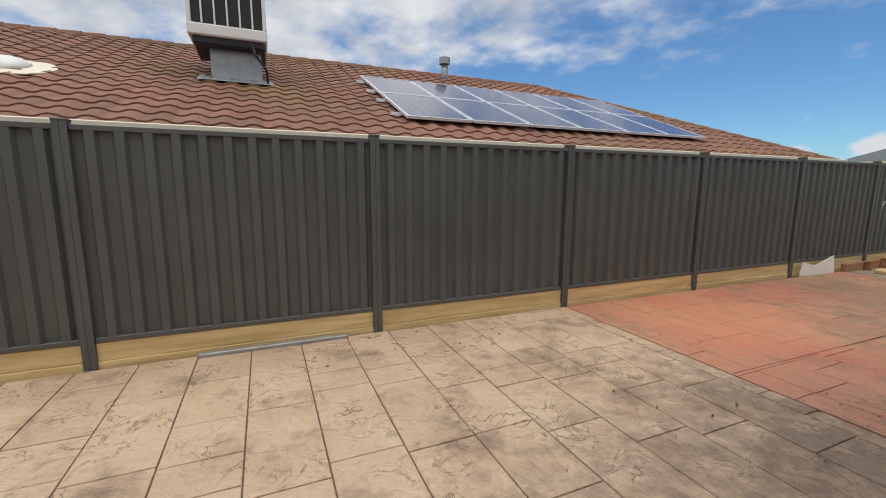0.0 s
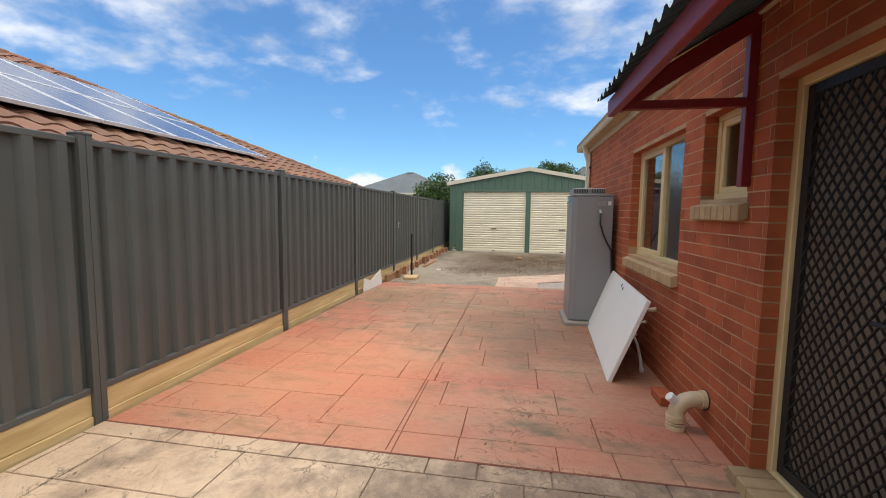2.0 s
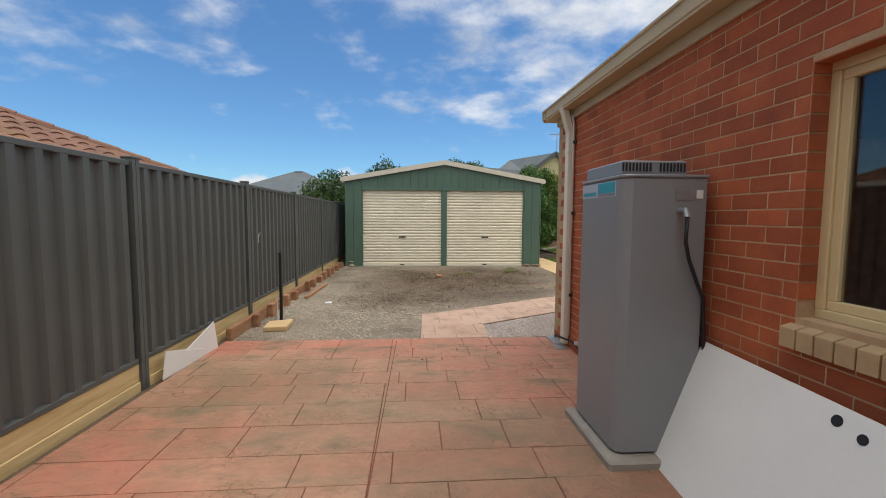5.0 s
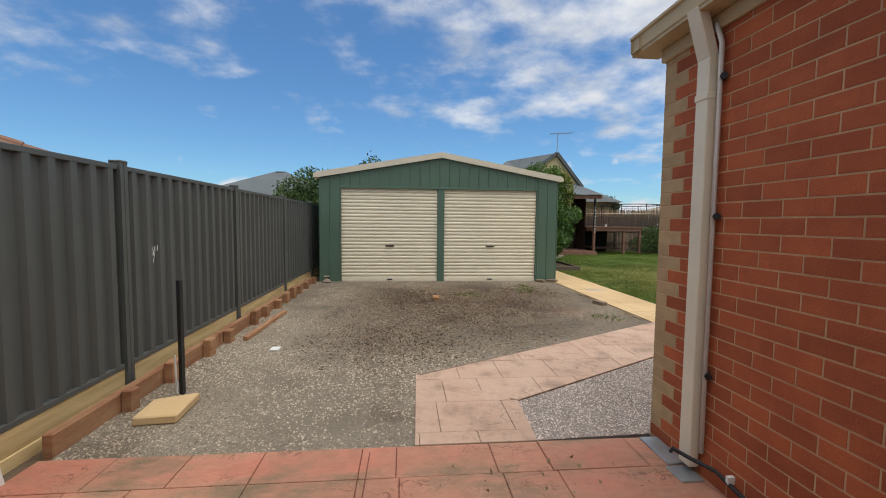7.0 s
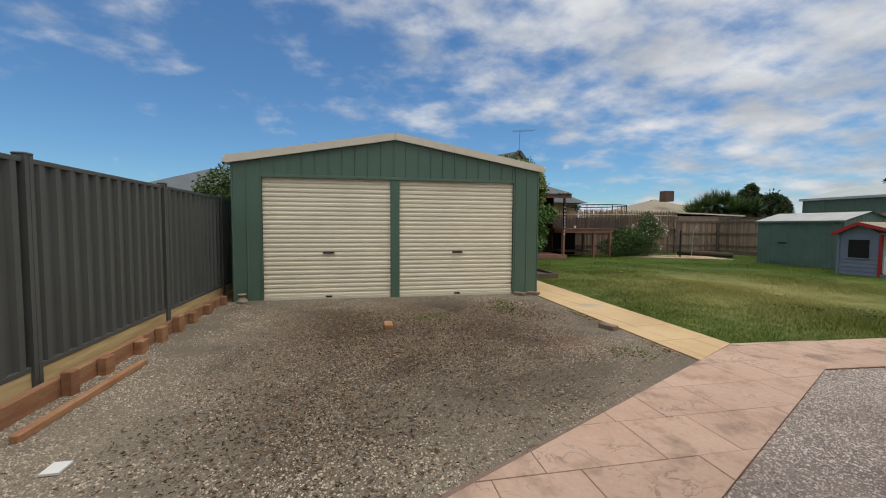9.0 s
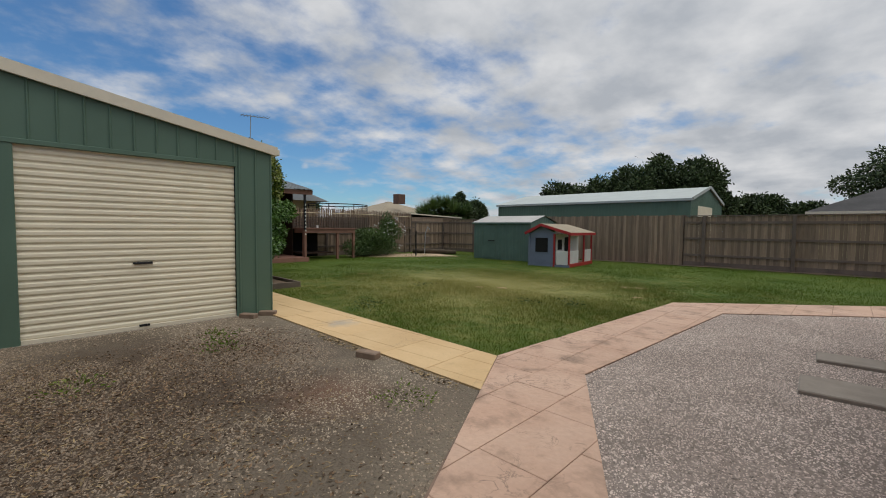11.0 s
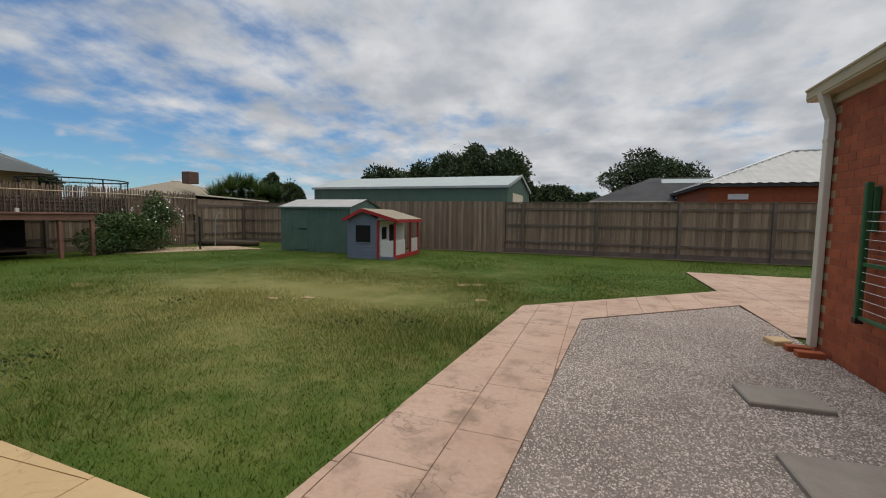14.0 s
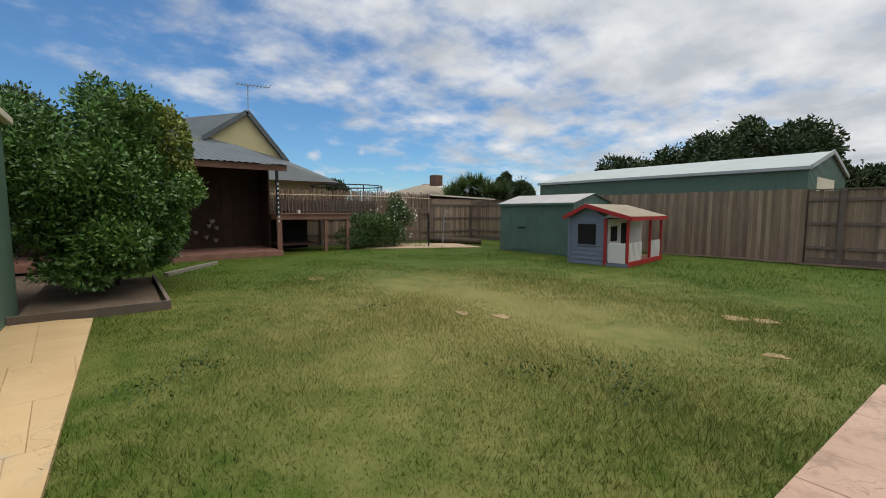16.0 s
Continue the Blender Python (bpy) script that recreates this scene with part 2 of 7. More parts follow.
M_PV = mat("solar_cells", (0.10, 0.105, 0.155), 0.08, 0.15, 4, 30, 0.0, spec=0.9)
M_PVL = mat("cell_busbars", (0.26, 0.27, 0.33), 0.4, 0.1, 4, 40, 0.0)
M_ALU = mat("aluminium", (0.74, 0.74, 0.76), 0.4, 0.1, 4, 40, 0.0, metal=0.25)
M_TANK = mat("grey_enamel", (0.23, 0.23, 0.235), 0.38, 0.06, 2, 60, 0.02)
M_REDP = mat("dark_red_paint", (0.20, 0.012, 0.016), 0.45, 0.15, 3, 60, 0.05)
M_REDB = mat("bright_red_paint", (0.42, 0.03, 0.03), 0.5, 0.15, 3, 60, 0.05)
M_BLUE = mat("blue_grey_boards", (0.18, 0.215, 0.285), 0.6, 0.12, 3, 60, 0.1)
# near-black; paints the shade of unlit openings onto flat slabs
M_DARK = mat("unlit_space", (0.012, 0.011, 0.010), 0.9, 0.3, 3, 30, 0.0)
M_BLACK = mat("black_metal", (0.018, 0.018, 0.018), 0.5, 0.2, 3, 60, 0.0)
M_AWN = mat("green_corrugated", (0.09, 0.17, 0.21), 0.28, 0.2, 3, 60, 0.0, spec=0.7, metal=0.4)
M_DECK = mat("pinkish_timber", (0.30, 0.15, 0.105), 0.8, 0.25, 3, 40, 0.2, rand=0.08)
M_BROWN = mat("brown_boards", (0.058, 0.027, 0.016), 0.8, 0.35, 3, 40, 0.3, rand=0.35)
M_BARK = mat("bark", (0.10, 0.075, 0.05), 0.95, 0.4, 6, 40, 0.6)
M_LINEG = mat("green_enamel", (0.035, 0.13, 0.045), 0.4, 0.15, 3, 60, 0.02)
M_STEEL = mat("galvanised", (0.38, 0.40, 0.40), 0.4, 0.2, 6, 40, 0.03, metal=0.5)
M_PVC = mat("cream_pvc", (0.58, 0.47, 0.30), 0.4, 0.06, 4, 60, 0.0)
M_PAVER = mat("grey_paver", (0.31, 0.27, 0.22), 0.9, 0.2, 4, 60, 0.4)
M_TAN = mat("tan_felt_roof", (0.36, 0.30, 0.21), 0.9, 0.2, 3, 60, 0.3)
# near-black colour that stands in for the lack of light indoors
M_DIMROOM = mat("dim_room", (0.022, 0.025, 0.03), 0.9, 0.2, 3, 30, 0.0)


def leafmat(name, a, b, rough=0.5):
    m = mat(name, a, rough, 0.3, 0.8, 12, 0.0, col2=b, rand=0.4, spec=0.35)
    bs = m.node_tree.nodes["Principled BSDF"]
    bs.inputs["Subsurface Weight"].default_value = 0.0
    return m


M_LEAF = leafmat("glossy_leaves", (0.115, 0.215, 0.040), (0.060, 0.130, 0.026), 0.40)
M_LEAFSUN = leafmat("sunlit_yellow_leaves", (0.25, 0.27, 0.05), (0.16, 0.21, 0.04), 0.45)
M_LEAFF = leafmat("far_leaves", (0.064, 0.094, 0.028), (0.034, 0.056, 0.019), 0.7)
M_ROSE = leafmat("rose_leaves", (0.090, 0.140, 0.034), (0.052, 0.095, 0.025), 0.55)
M_PETAL = mat("white_petals", (0.8, 0.78, 0.72), 0.6, 0.05, 3, 30, 0.0)


def grassmat(name, rand):
    # turf is the same green darkened, to match the shade among the blades
    k = 1.0 if rand else 0.72
    return mat(name, (0.082 * k, 0.142 * k, 0.018 * k), 0.7, 0.3, 0.5, 30, 0.3 if not rand else 0.0, col2=(0.135 * k, 0.178 * k, 0.030 * k), rand=rand, stain=(0.27 * k, 0.255 * k, 0.075 * k), stain_scale=0.55, stain_at=0.58, bdist=0.02, spec=0.1)


def patch(m, at, full, none, amount, colour, wobble=9.0, scale=1.1):
    """A worn patch of another colour, ragged at its edge, round one place of a surface."""
    n, l = m.node_tree.nodes, m.node_tree.links
    b = n["Principled BSDF"]
    was = b.inputs["Base Color"].links[0].from_socket
    geo = n.new("ShaderNodeNewGeometry")
    d = n.new("ShaderNodeVectorMath")
    d.operation = "DISTANCE"
    l.new(geo.outputs["Position"], d.inputs[0])
    d.inputs[1].default_value = (at[0], at[1], 0.0)
    t = n.new("ShaderNodeTexNoise")
    t.inputs["Scale"].default_value, t.inputs["Detail"].default_value, t.inputs["Roughness"].default_value = scale, 8.0, 0.7
    l.new(geo.outputs["Position"], t.inputs["Vector"])
    s = n.new("ShaderNodeMath")
    s.operation = "MULTIPLY_ADD"
    l.new(t.outputs["Fac"], s.inputs[0])
    s.inputs[1].default_value = wobble
    l.new(d.outputs["Value"], s.inputs[2])
    r = n.new("ShaderNodeMapRange")
    l.new(s.outputs[0], r.inputs["Value"])
    for key, v in (("From Min", full + wobble / 2), ("From Max", none + wobble / 2), ("To Min", amount), ("To Max", 0.0)):
        r.inputs[key].default_value = v
    mx = n.new("ShaderNodeMix")
    mx.data_type = "RGBA"
    l.new(r.outputs[0], mx.inputs[0])
    l.new(was, mx.inputs[6])
    mx.inputs[7].default_value = (*colour, 1)
    l.new(mx.outputs[2], b.inputs["Base Color"])
    return m


M_GRASS = patch(grassmat("grass_blades", 0.22), (16.9, -7.6), 1.2, 5.4, 0.72, (0.34, 0.305, 0.105), 9.0, 2.4)
# the turf's dry colour is darkened for blade shade as well
M_LAWN = patch(grassmat("shaded_turf", 0.0), (16.9, -7.6), 1.2, 5.4, 0.72, (0.28, 0.24, 0.085), 9.0, 2.4)
patch(M_GRAVEL, (14.6, 0.6), 1.2, 3.6, 0.92, (0.062, 0.040, 0.024), 4.0, 1.6)
patch(M_GRAVEL, (13.5, -1.2), 0.1, 0.6, 0.6, (0.17, 0.085, 0.05), 0.8, 4.0)
patch(M_STONE, (14.6, 0.6), 1.2, 3.6, 0.65, (0.125, 0.083, 0.05), 4.0, 3.6)
for _at, _r in (((12.54, -4.43), 0.10), ((12.48, -3.53), 0.12), ((12.3, 0.4), 0.15), ((11.2, 0.9), 0.2), ((12.4, -1.0), 0.16), ((12.6, -2.0), 0.12)):
    patch(M_PINK, _at, _r * 0.5, _r * 1.6, 0.6, (0.17, 0.115, 0.08), 0.35, 9.0)
patch(M_PALE, (3.0, 0.9), 0.0, 2.0, 0.75, (0.13, 0.09, 0.066), 6.5, 4.5)
patch(M_PALE, (1.2, 0.6), 0.0, 1.3, 0.6, (0.17, 0.12, 0.09), 5.0, 5.0)
patch(M_RED, (6.0, 0.8), 0.3, 1.7, 0.72, (0.155, 0.095, 0.055), 3.0, 2.2)
patch(M_RED, (4.6, 3.0), 0.5, 1.9, 0.55, (0.60, 0.225, 0.105), 2.4, 1.6)
patch(M_RED, (7.4, 1.8), 0.0, 2.6, 0.5, (0.17, 0.12, 0.06), 7.0, 4.0)
patch(M_RED, (8.0, 3.2), 0.2, 1.2, 0.55, (0.16, 0.12, 0.06), 2.4, 2.2)
patch(M_YEL, (15.65, -2.65), 0.05, 0.3, 0.7, (0.34, 0.31, 0.26), 0.6, 5.0)

M_GLASS = bpy.data.materials.new("window_glass")
M_GLASS.use_nodes = True
_b = M_GLASS.node_tree.nodes["Principled BSDF"]
_b.inputs["Base Color"].default_value = (0.9, 0.95, 0.97, 1)
_b.inputs["Roughness"].default_value, _b.inputs["Transmission Weight"].default_value, _b.inputs["IOR"].default_value = 0.01, 1.0, 1.5

M_RIPPLE = M_GLASS.copy()
M_RIPPLE.name = "rippled_glass"
_n, _l = M_RIPPLE.node_tree.nodes, M_RIPPLE.node_tree.links
_t, _p = _n.new("ShaderNodeTexNoise"), _n.new("ShaderNodeBump")
_t.inputs["Scale"].default_value, _t.inputs["Detail"].default_value = 34.0, 2.0
_g = _n.new("ShaderNodeNewGeometry")
_l.new(_g.outputs["Position"], _t.inputs["Vector"])
_p.inputs["Strength"].default_value, _p.inputs["Distance"].default_value = 0.13, 0.012
_l.new(_t.outputs["Fac"], _p.inputs["Height"])
_l.new(_p.outputs[0], _n["Principled BSDF"].inputs["Normal"])
_n["Principled BSDF"].inputs["Roughness"].default_value = 0.05

# ---- mesh helpers ----


class Geo:
    """Vertices and faces of one mesh in the making."""

    def __init__(self):
        self.v, self.f = [], []

    def add(self, verts, faces):
        k = len(self.v)
        self.v += [tuple(p) for p in verts]
        self.f += [tuple(i + k for i in f) for f in faces]
        return self

    def box(self, x0, x1, y0, y1, z0, z1):
        return self.hexa([(x0, y0), (x1, y0), (x1, y1), (x0, y1)], z0, z1)

    def hexa(self, poly, z0, z1):
        """A prism over a counter-clockwise polygon."""
        n = len(poly)
        return self.add([(x, y, z0) for x, y in poly] + [(x, y, z1) for x, y in poly],
                        [tuple(range(n - 1, -1, -1)), tuple(range(n, 2 * n))] + [(i, (i + 1) % n, n + (i + 1) % n, n + i) for i in range(n)])

    def beam(self, a, b, w, h=None, up=(0, 0, 1)):
        """A square bar from a to b, w wide and h high."""
        a, b, h = Vector(a), Vector(b), h or w
        d = (b - a).normalized()
        s = d.cross(Vector(up))
        s = (s if s.length > 1e-4 else d.cross(Vector((1, 0, 0)))).normalized()
        u = s.cross(d)
        ring = [-s * w / 2 - u * h / 2, s * w / 2 - u * h / 2, s * w / 2 + u * h / 2, -s * w / 2 + u * h / 2]
        return self.add([a + r for r in ring] + [b + r for r in ring], [(3, 2, 1, 0), (4, 5, 6, 7), (0, 1, 5, 4), (1, 2, 6, 5), (2, 3, 7, 6), (3, 0, 4, 7)])

    def tube(self, pts, r, n=10, r2=None):
        """A round pipe along points, tapering to r2."""
        pts = [Vector(p) for p in pts]
        r2 = r if r2 is None else r2
        rings = []
        for i, p in enumerate(pts):
            d = (pts[min(i + 1, len(pts) - 1)] - pts[max(i - 1, 0)]).normalized()
            s = d.cross(Vector((0, 0, 1)))
            s = (s if s.length > 1e-3 else Vector((1, 0, 0))).normalized()
            u = s.cross(d)
            rr = r + (r2 - r) * i / max(1, len(pts) - 1)
            rings.append([p + (s * math.cos(a) + u * math.sin(a)) * rr for a in (2 * math.pi * k / n for k in range(n))])
        f = [tuple(range(n - 1, -1, -1)), tuple((len(pts) - 1) * n + k for k in range(n))]
        for i in range(len(pts) - 1):
            f += [(i * n + k, i * n + (k + 1) % n, (i + 1) * n + (k + 1) % n, (i + 1) * n + k) for k in range(n)]
        return self.add([p for g in rings for p in g], f)

    def sheet(self, profile, a, b, thick=0.0):
        """A profile of points, swept from offset a to offset b (vectors); thick > 0 gives it a back."""
        n, a, b = len(profile), Vector(a), Vector(b)
        pts = [Vector(p) for p in profile]
        return self.add([p + a for p in pts] + [p + b for p in pts], [(i, i + 1, n + i + 1, n + i) for i in range(n - 1)])


def mesh_of(name, geo, material, bevel=0.0, smooth=False):
    me = bpy.data.meshes.new(name)
    me.from_pydata(geo.v, [], geo.f)
    me.materials.append(material)
    if bevel:
        bm = bmesh.new()
        bm.from_mesh(me)
        bmesh.ops.recalc_face_normals(bm, faces=bm.faces)
        bmesh.ops.bevel(bm, geom=[e for e in bm.edges if len(e.link_faces) == 2 and e.calc_face_angle(0) > 0.5], offset=bevel, segments=1, affect="EDGES")
        bm.to_mesh(me)
        bm.free()
    if smooth:
        me.polygons.foreach_set("use_smooth", [True] * len(me.polygons))
        me.update()
    return me


def part(name, geo, material, parent, label="", bevel=0.0, smooth=False):
    ob = new(name, mesh_of(name, geo, material, bevel, smooth))
    ob.parent = parent
    return tagged(ob, label)


def solo(name, geo, material, label, category, group="", kind="", bevel=0.0, smooth=False):
    return tagged(new(name, mesh_of(name, geo, material, bevel, smooth)), label, category, group, kind)


def thing(name, at, label, category, group="", kind=""):
    """An Empty at the base of a thing; parts are given in world metres and stay where they are."""
    ob = new(name)
    ob.empty_display_size = 0.1
    return tagged(ob, label, category, group, kind)


def G():
    return Geo()


def inside(poly, x, y):
    hit = False
    for (x0, y0), (x1, y1) in zip(poly, poly[1:] + poly[:1]):
        if (y0 > y) != (y1 > y) and x < (x1 - x0) * (y - y0) / (y1 - y0) + x0:
            hit = not hit
    return hit


def clip(poly, cutter):
    """The part of a polygon inside a convex counter-clockwise one."""
    for (ax, ay), (bx, by) in zip(cutter, cutter[1:] + cutter[:1]):
        out = []
        side = [(bx - ax) * (y - ay) - (by - ay) * (x - ax) for x, y in poly]
        for i, p in enumerate(poly):
            j = (i + 1) % len(poly)
            if side[i] >= 0:
                out.append(p)
            if (side[i] >= 0) != (side[j] >= 0):
                k = side[i] / (side[i] - side[j])
                out.append((p[0] + (poly[j][0] - p[0]) * k, p[1] + (poly[j][1] - p[1]) * k))
        poly = out
        if len(poly) < 3:
            return []
    return poly


def area(poly):
    return 0.5 * sum(a[0] * b[1] - b[0] * a[1] for a, b in zip(poly, poly[1:] + poly[:1]))


def ccw(poly):
    return poly if area(poly) > 0 else poly[::-1]

# ---- plan ----
WALL_Y, HOUSE_X, HOUSE_END = -0.14, 9.44, -7.42
FENCE_Y = 4.05
P_B, P_B2, P_C, P_A = (9.37, 1.57), (9.37, 0.72), (10.03, 0.68), (10.68, 1.53)
P_YB, P_YA, P_D = (12.64, -2.17), (13.12, -3.05), (12.17, -3.2)
P_E, P_F, P_G, P_H = (12.78, -8.28), (11.87, -7.75), (9.46, -11.2), (9.46, -9.8)
PATHS = [[P_B, P_B2, P_C, P_A], [P_A, P_C, P_D, P_YA, P_YB], [P_YA, P_D, P_F, P_E], [P_E, P_F, P_H, P_G]]
PATHS = [ccw(p) for p in PATHS]
YELLOW = ccw([P_YB, P_YA, (19.55, -3.17), (19.9, -2.2)])
PATIO = ccw([(9.46, -7.85), (9.46, -14.3), (1.0, -14.3), (1.0, -7.85)])
GRAVEL_A = ccw([(9.36, 3.86), (17.2, 3.86), (17.2, -2.185), (12.66, -2.175), (10.6, 1.4), (9.36, 1.4)])
GRAVEL_B = ccw([(9.4, 0.8), (10.1, 0.75), (12.3, -3.2), (12.0, -7.8), (9.5, -9.9), (9.44, -7.8), (9.44, -0.2)])

# ---- ground ----
g = G().add([(-600, -600, -0.12), (600, -600, -0.12), (600, 600, -0.12), (-600, 600, -0.12)], [(0, 1, 2, 3)])
solo("ground", g, M_DIRT, "bare brown earth reaching to the horizon", "ground", kind="structure")


def bumpy(x0, x1, y0, y1, z, step, amp):
    g = G()
    nx, ny = int((x1 - x0) / step) + 1, int((y1 - y0) / step) + 1
    for j in range(ny):
        for i in range(nx):
            x, y = x0 + (x1 - x0) * i / (nx - 1), y0 + (y1 - y0) * j / (ny - 1)
            g.v.append((x, y, z + amp * noise.noise((x * 0.9, y * 0.9, 0)) + amp * 0.5 * noise.noise((x * 4, y * 4, 3))))
    g.f = [(j * nx + i, j * nx + i + 1, (j + 1) * nx + i + 1, (j + 1) * nx + i) for j in range(ny - 1) for i in range(nx - 1)]
    return g


solo("lawn", bumpy(9.0, 29.0, -18.6, -2.4, -0.035, 0.2, 0.008), M_LAWN, "patchy green lawn with dry yellow spots", "lawn", kind="structure", smooth=True)
solo("far_lawn", G().add([(-8, -18.6, -0.05), (9.0, -18.6, -0.05), (9.0, -7.9, -0.05), (-8, -7.9, -0.05)], [(0, 1, 2, 3)]), M_LAWN, "green grass strip beside the patio", "lawn", kind="structure")
for name, poly, gm in (("gravel_yard", GRAVEL_A, M_GRAVEL), ("gravel_bed", GRAVEL_B, M_BEDB)):
    solo(name, G().hexa(poly, -0.1, -0.018), gm, "grey-brown crushed gravel with bare dirt patches", "gravel", kind="structure")


def stamped(name, label, poly, material, joint, row=0.45, turn=0.0, gap=0.008, split=None, sizes=(0.3, 0.45, 0.6), seed=1, limit=300, rows=None):
    """Stamped concrete: a joint-coloured slab with its stones as pieces on it."""
    rng = random.Random(seed)
    slab = solo(name, G().hexa(poly, -0.11, -0.008), joint, label, "paving", kind="structure")
    c, s = math.cos(radians(turn)), math.sin(radians(turn))
    loc = [(x * c + y * s, -x * s + y * c) for x, y in poly]
    u0, u1 = min(p[0] for p in loc), max(p[0] for p in loc)
    v0, v1 = min(p[1] for p in loc), max(p[1] for p in loc)
    u, pieces = u0, []
    while u < u1:
        ahead = [r for r in rows or () if r > u + 0.02]
        w = ahead[0] - u if ahead else row * rng.choice((0.8, 1.0, 1.0, 1.2))
        v = v0 - rng.random() * 0.4
        while v < v1:
            h = rng.choice(sizes)
            cut = split is not None and v < split < v + h
            h = split - v if cut and split - v > 0.12 else h
            pieces.append((u, min(u + w, u1), v, v + h))
            v += h
        u += w
    rest, count = G(), 0
    for a, b, lo, hi in pieces:
        k = gap / 2
        quad = [(a + k, lo + k), (b - k, lo + k), (b - k, hi - k), (a + k, hi - k)]
        quad = clip([(x * c - y * s, x * s + y * c) for x, y in quad], poly)
        if len(quad) < 3 or area(quad) < 0.004:
            continue
        cx, cy = sum(p[0] for p in quad) / len(quad), sum(p[1] for p in quad) / len(quad)
        top = rng.uniform(-0.0015, 0.001)
        rim = [(cx + (x - cx) * (1 - 0.004 / max(0.05, math.hypot(x - cx, y - cy))), cy + (y - cy) * (1 - 0.004 / max(0.05, math.hypot(x - cx, y - cy)))) for x, y in quad]
        n = len(quad)
        t = G().add([(x, y, -0.012) for x, y in quad] + [(x, y, top - 0.003) for x, y in quad] + [(x, y, top) for x, y in rim],
                    [(i, (i + 1) % n, n + (i + 1) % n, n + i) for i in range(n)] + [(n + i, n + (i + 1) % n, 2 * n + (i + 1) % n, 2 * n + i) for i in range(n)] + [tuple(range(2 * n, 3 * n))])
        if count < limit:
            part("stone", t, material, slab)
        else:
            rest.add(t.v, t.f)
        count += 1
    if rest.v:
        tagged(part("stones", rest, material, slab), kind="stuff")
    return slab


RED_ROWS = (3.54, 3.98, 4.43, 4.88, 5.35, 5.83, 6.27, 6.55, 6.87, 7.25, 7.6, 7.98, 8.26, 8.66, 9.02)
stamped("paving_red", "terracotta-red stamped concrete with dark mouldy stains", ccw([(3.28, WALL_Y), (9.36, WALL_Y), (9.36, 3.9), (3.28, 4.0)]), M_RED, M_REDJ, 0.45, 0, 0.006, 1.915, (0.45, 0.62, 0.9, 0.34), seed=4, rows=RED_ROWS)
solo("control_joint", G().beam((3.3, 1.955, -0.008), (9.3, 1.865, -0.008), 0.007, 0.02), M_REDJ, "dark straight control joint in the red paving", "joint", kind="structure")
solo("edge_joint", G().box(3.264, 3.278, WALL_Y, 3.9, -0.02, 0.0018), M_REDJ, "dark joint between red and pale paving", "joint", kind="structure")
stamped("paving_pale", "pale sandy stamped concrete with dark mouldy stains", ccw([(-4.5, WALL_Y), (3.27, WALL_Y), (3.27, 4.0), (-4.5, 4.0)]), M_PALE, M_PALEJ, 0.42, 0, 0.009, None, (0.42, 0.62, 0.85, 0.3), seed=5, rows=[0.105 + 0.43 * k for k in range(-11, 8)])
solo("paving_porch", G().box(-6, 1.4, -2.6, WALL_Y - 0.004, -0.11, -0.004), M_PALE, "pale concrete floor of the porch recess", "paving", kind="structure")
for k, (p, a) in enumerate(zip(PATHS, (0, 0, 0, 0))):
    stamped(f"path_{k + 1}", "pinkish stamped concrete garden path", p, M_PINK, M_PINKJ, 0.5, a, 0.005, None, (0.42, 0.55, 0.8), seed=20 + k, rows=[12.03 + 0.5 * i for i in range(-6, 4)])
stamped("path_yellow", "ochre-yellow stamped concrete path beside the lawn", YELLOW, M_YEL, M_YELJ, 0.9, 4, 0.005, None, (0.45, 0.6), seed=31)
stamped("patio", "pinkish stamped concrete patio beyond the house", PATIO, M_PINK, M_PINKJ, 0.6, 0, 0.005, None, (0.5, 0.6), seed=33, limit=60)

# ---- steel boundary fence ----
POSTS = [0.87 + 2.39 * k for k in range(-3, 10)]
FTOP, FBOT = 1.95, 0.25
fence = thing("steel_fence", (0, FENCE_Y, 0), "dark grey corrugated steel boundary fence on pine plinth boards", "fence")


def rib_profile(x0, x1):
    pts, x, pitch = [], x0, 0.19
    while x < x1 - 0.001:
        for dx, dy in ((0, 0), (0.082, 0), (0.106, -0.038), (0.166, -0.038), (0.19, 0)):
            if x + dx <= x1 + 1e-6:
                pts.append((x + dx, FENCE_Y + 0.012 + dy, 0))
        x += pitch
    return pts + [(x1, FENCE_Y + 0.012, 0)] if pts[-1][0] < x1 - 0.002 else pts


for a, b in zip(POSTS, POSTS[1:]):
    pr = rib_profile(a + 0.03, b - 0.03)
    part("panel", G().sheet(pr, (0, 0, FBOT), (0, 0, FTOP - 0.02)), M_FENCE, fence)
    part("top_rail", G().box(a + 0.05, b - 0.05, FENCE_Y - 0.028, FENCE_Y + 0.034, FTOP - 0.042, FTOP), M_FENCE, fence, bevel=0.004)
    part("bottom_rail", G().box(a + 0.05, b - 0.05, FENCE_Y - 0.028, FENCE_Y + 0.034, FBOT - 0.03, FBOT + 0.012), M_FENCE, fence, bevel=0.004)
    part("plinth_board", G().box(a + 0.045, b - 0.045, FENCE_Y - 0.02, FENCE_Y + 0.03, 0.06, FBOT - 0.032), M_PINE, fence, "pale treated pine plinth board", bevel=0.004)
    part("plinth_board", G().box(a + 0.045, b - 0.045, FENCE_Y - 0.03, FENCE_Y + 0.03, -0.12, 0.057), M_PINE, fence, "pale treated pine plinth board", bevel=0.004)
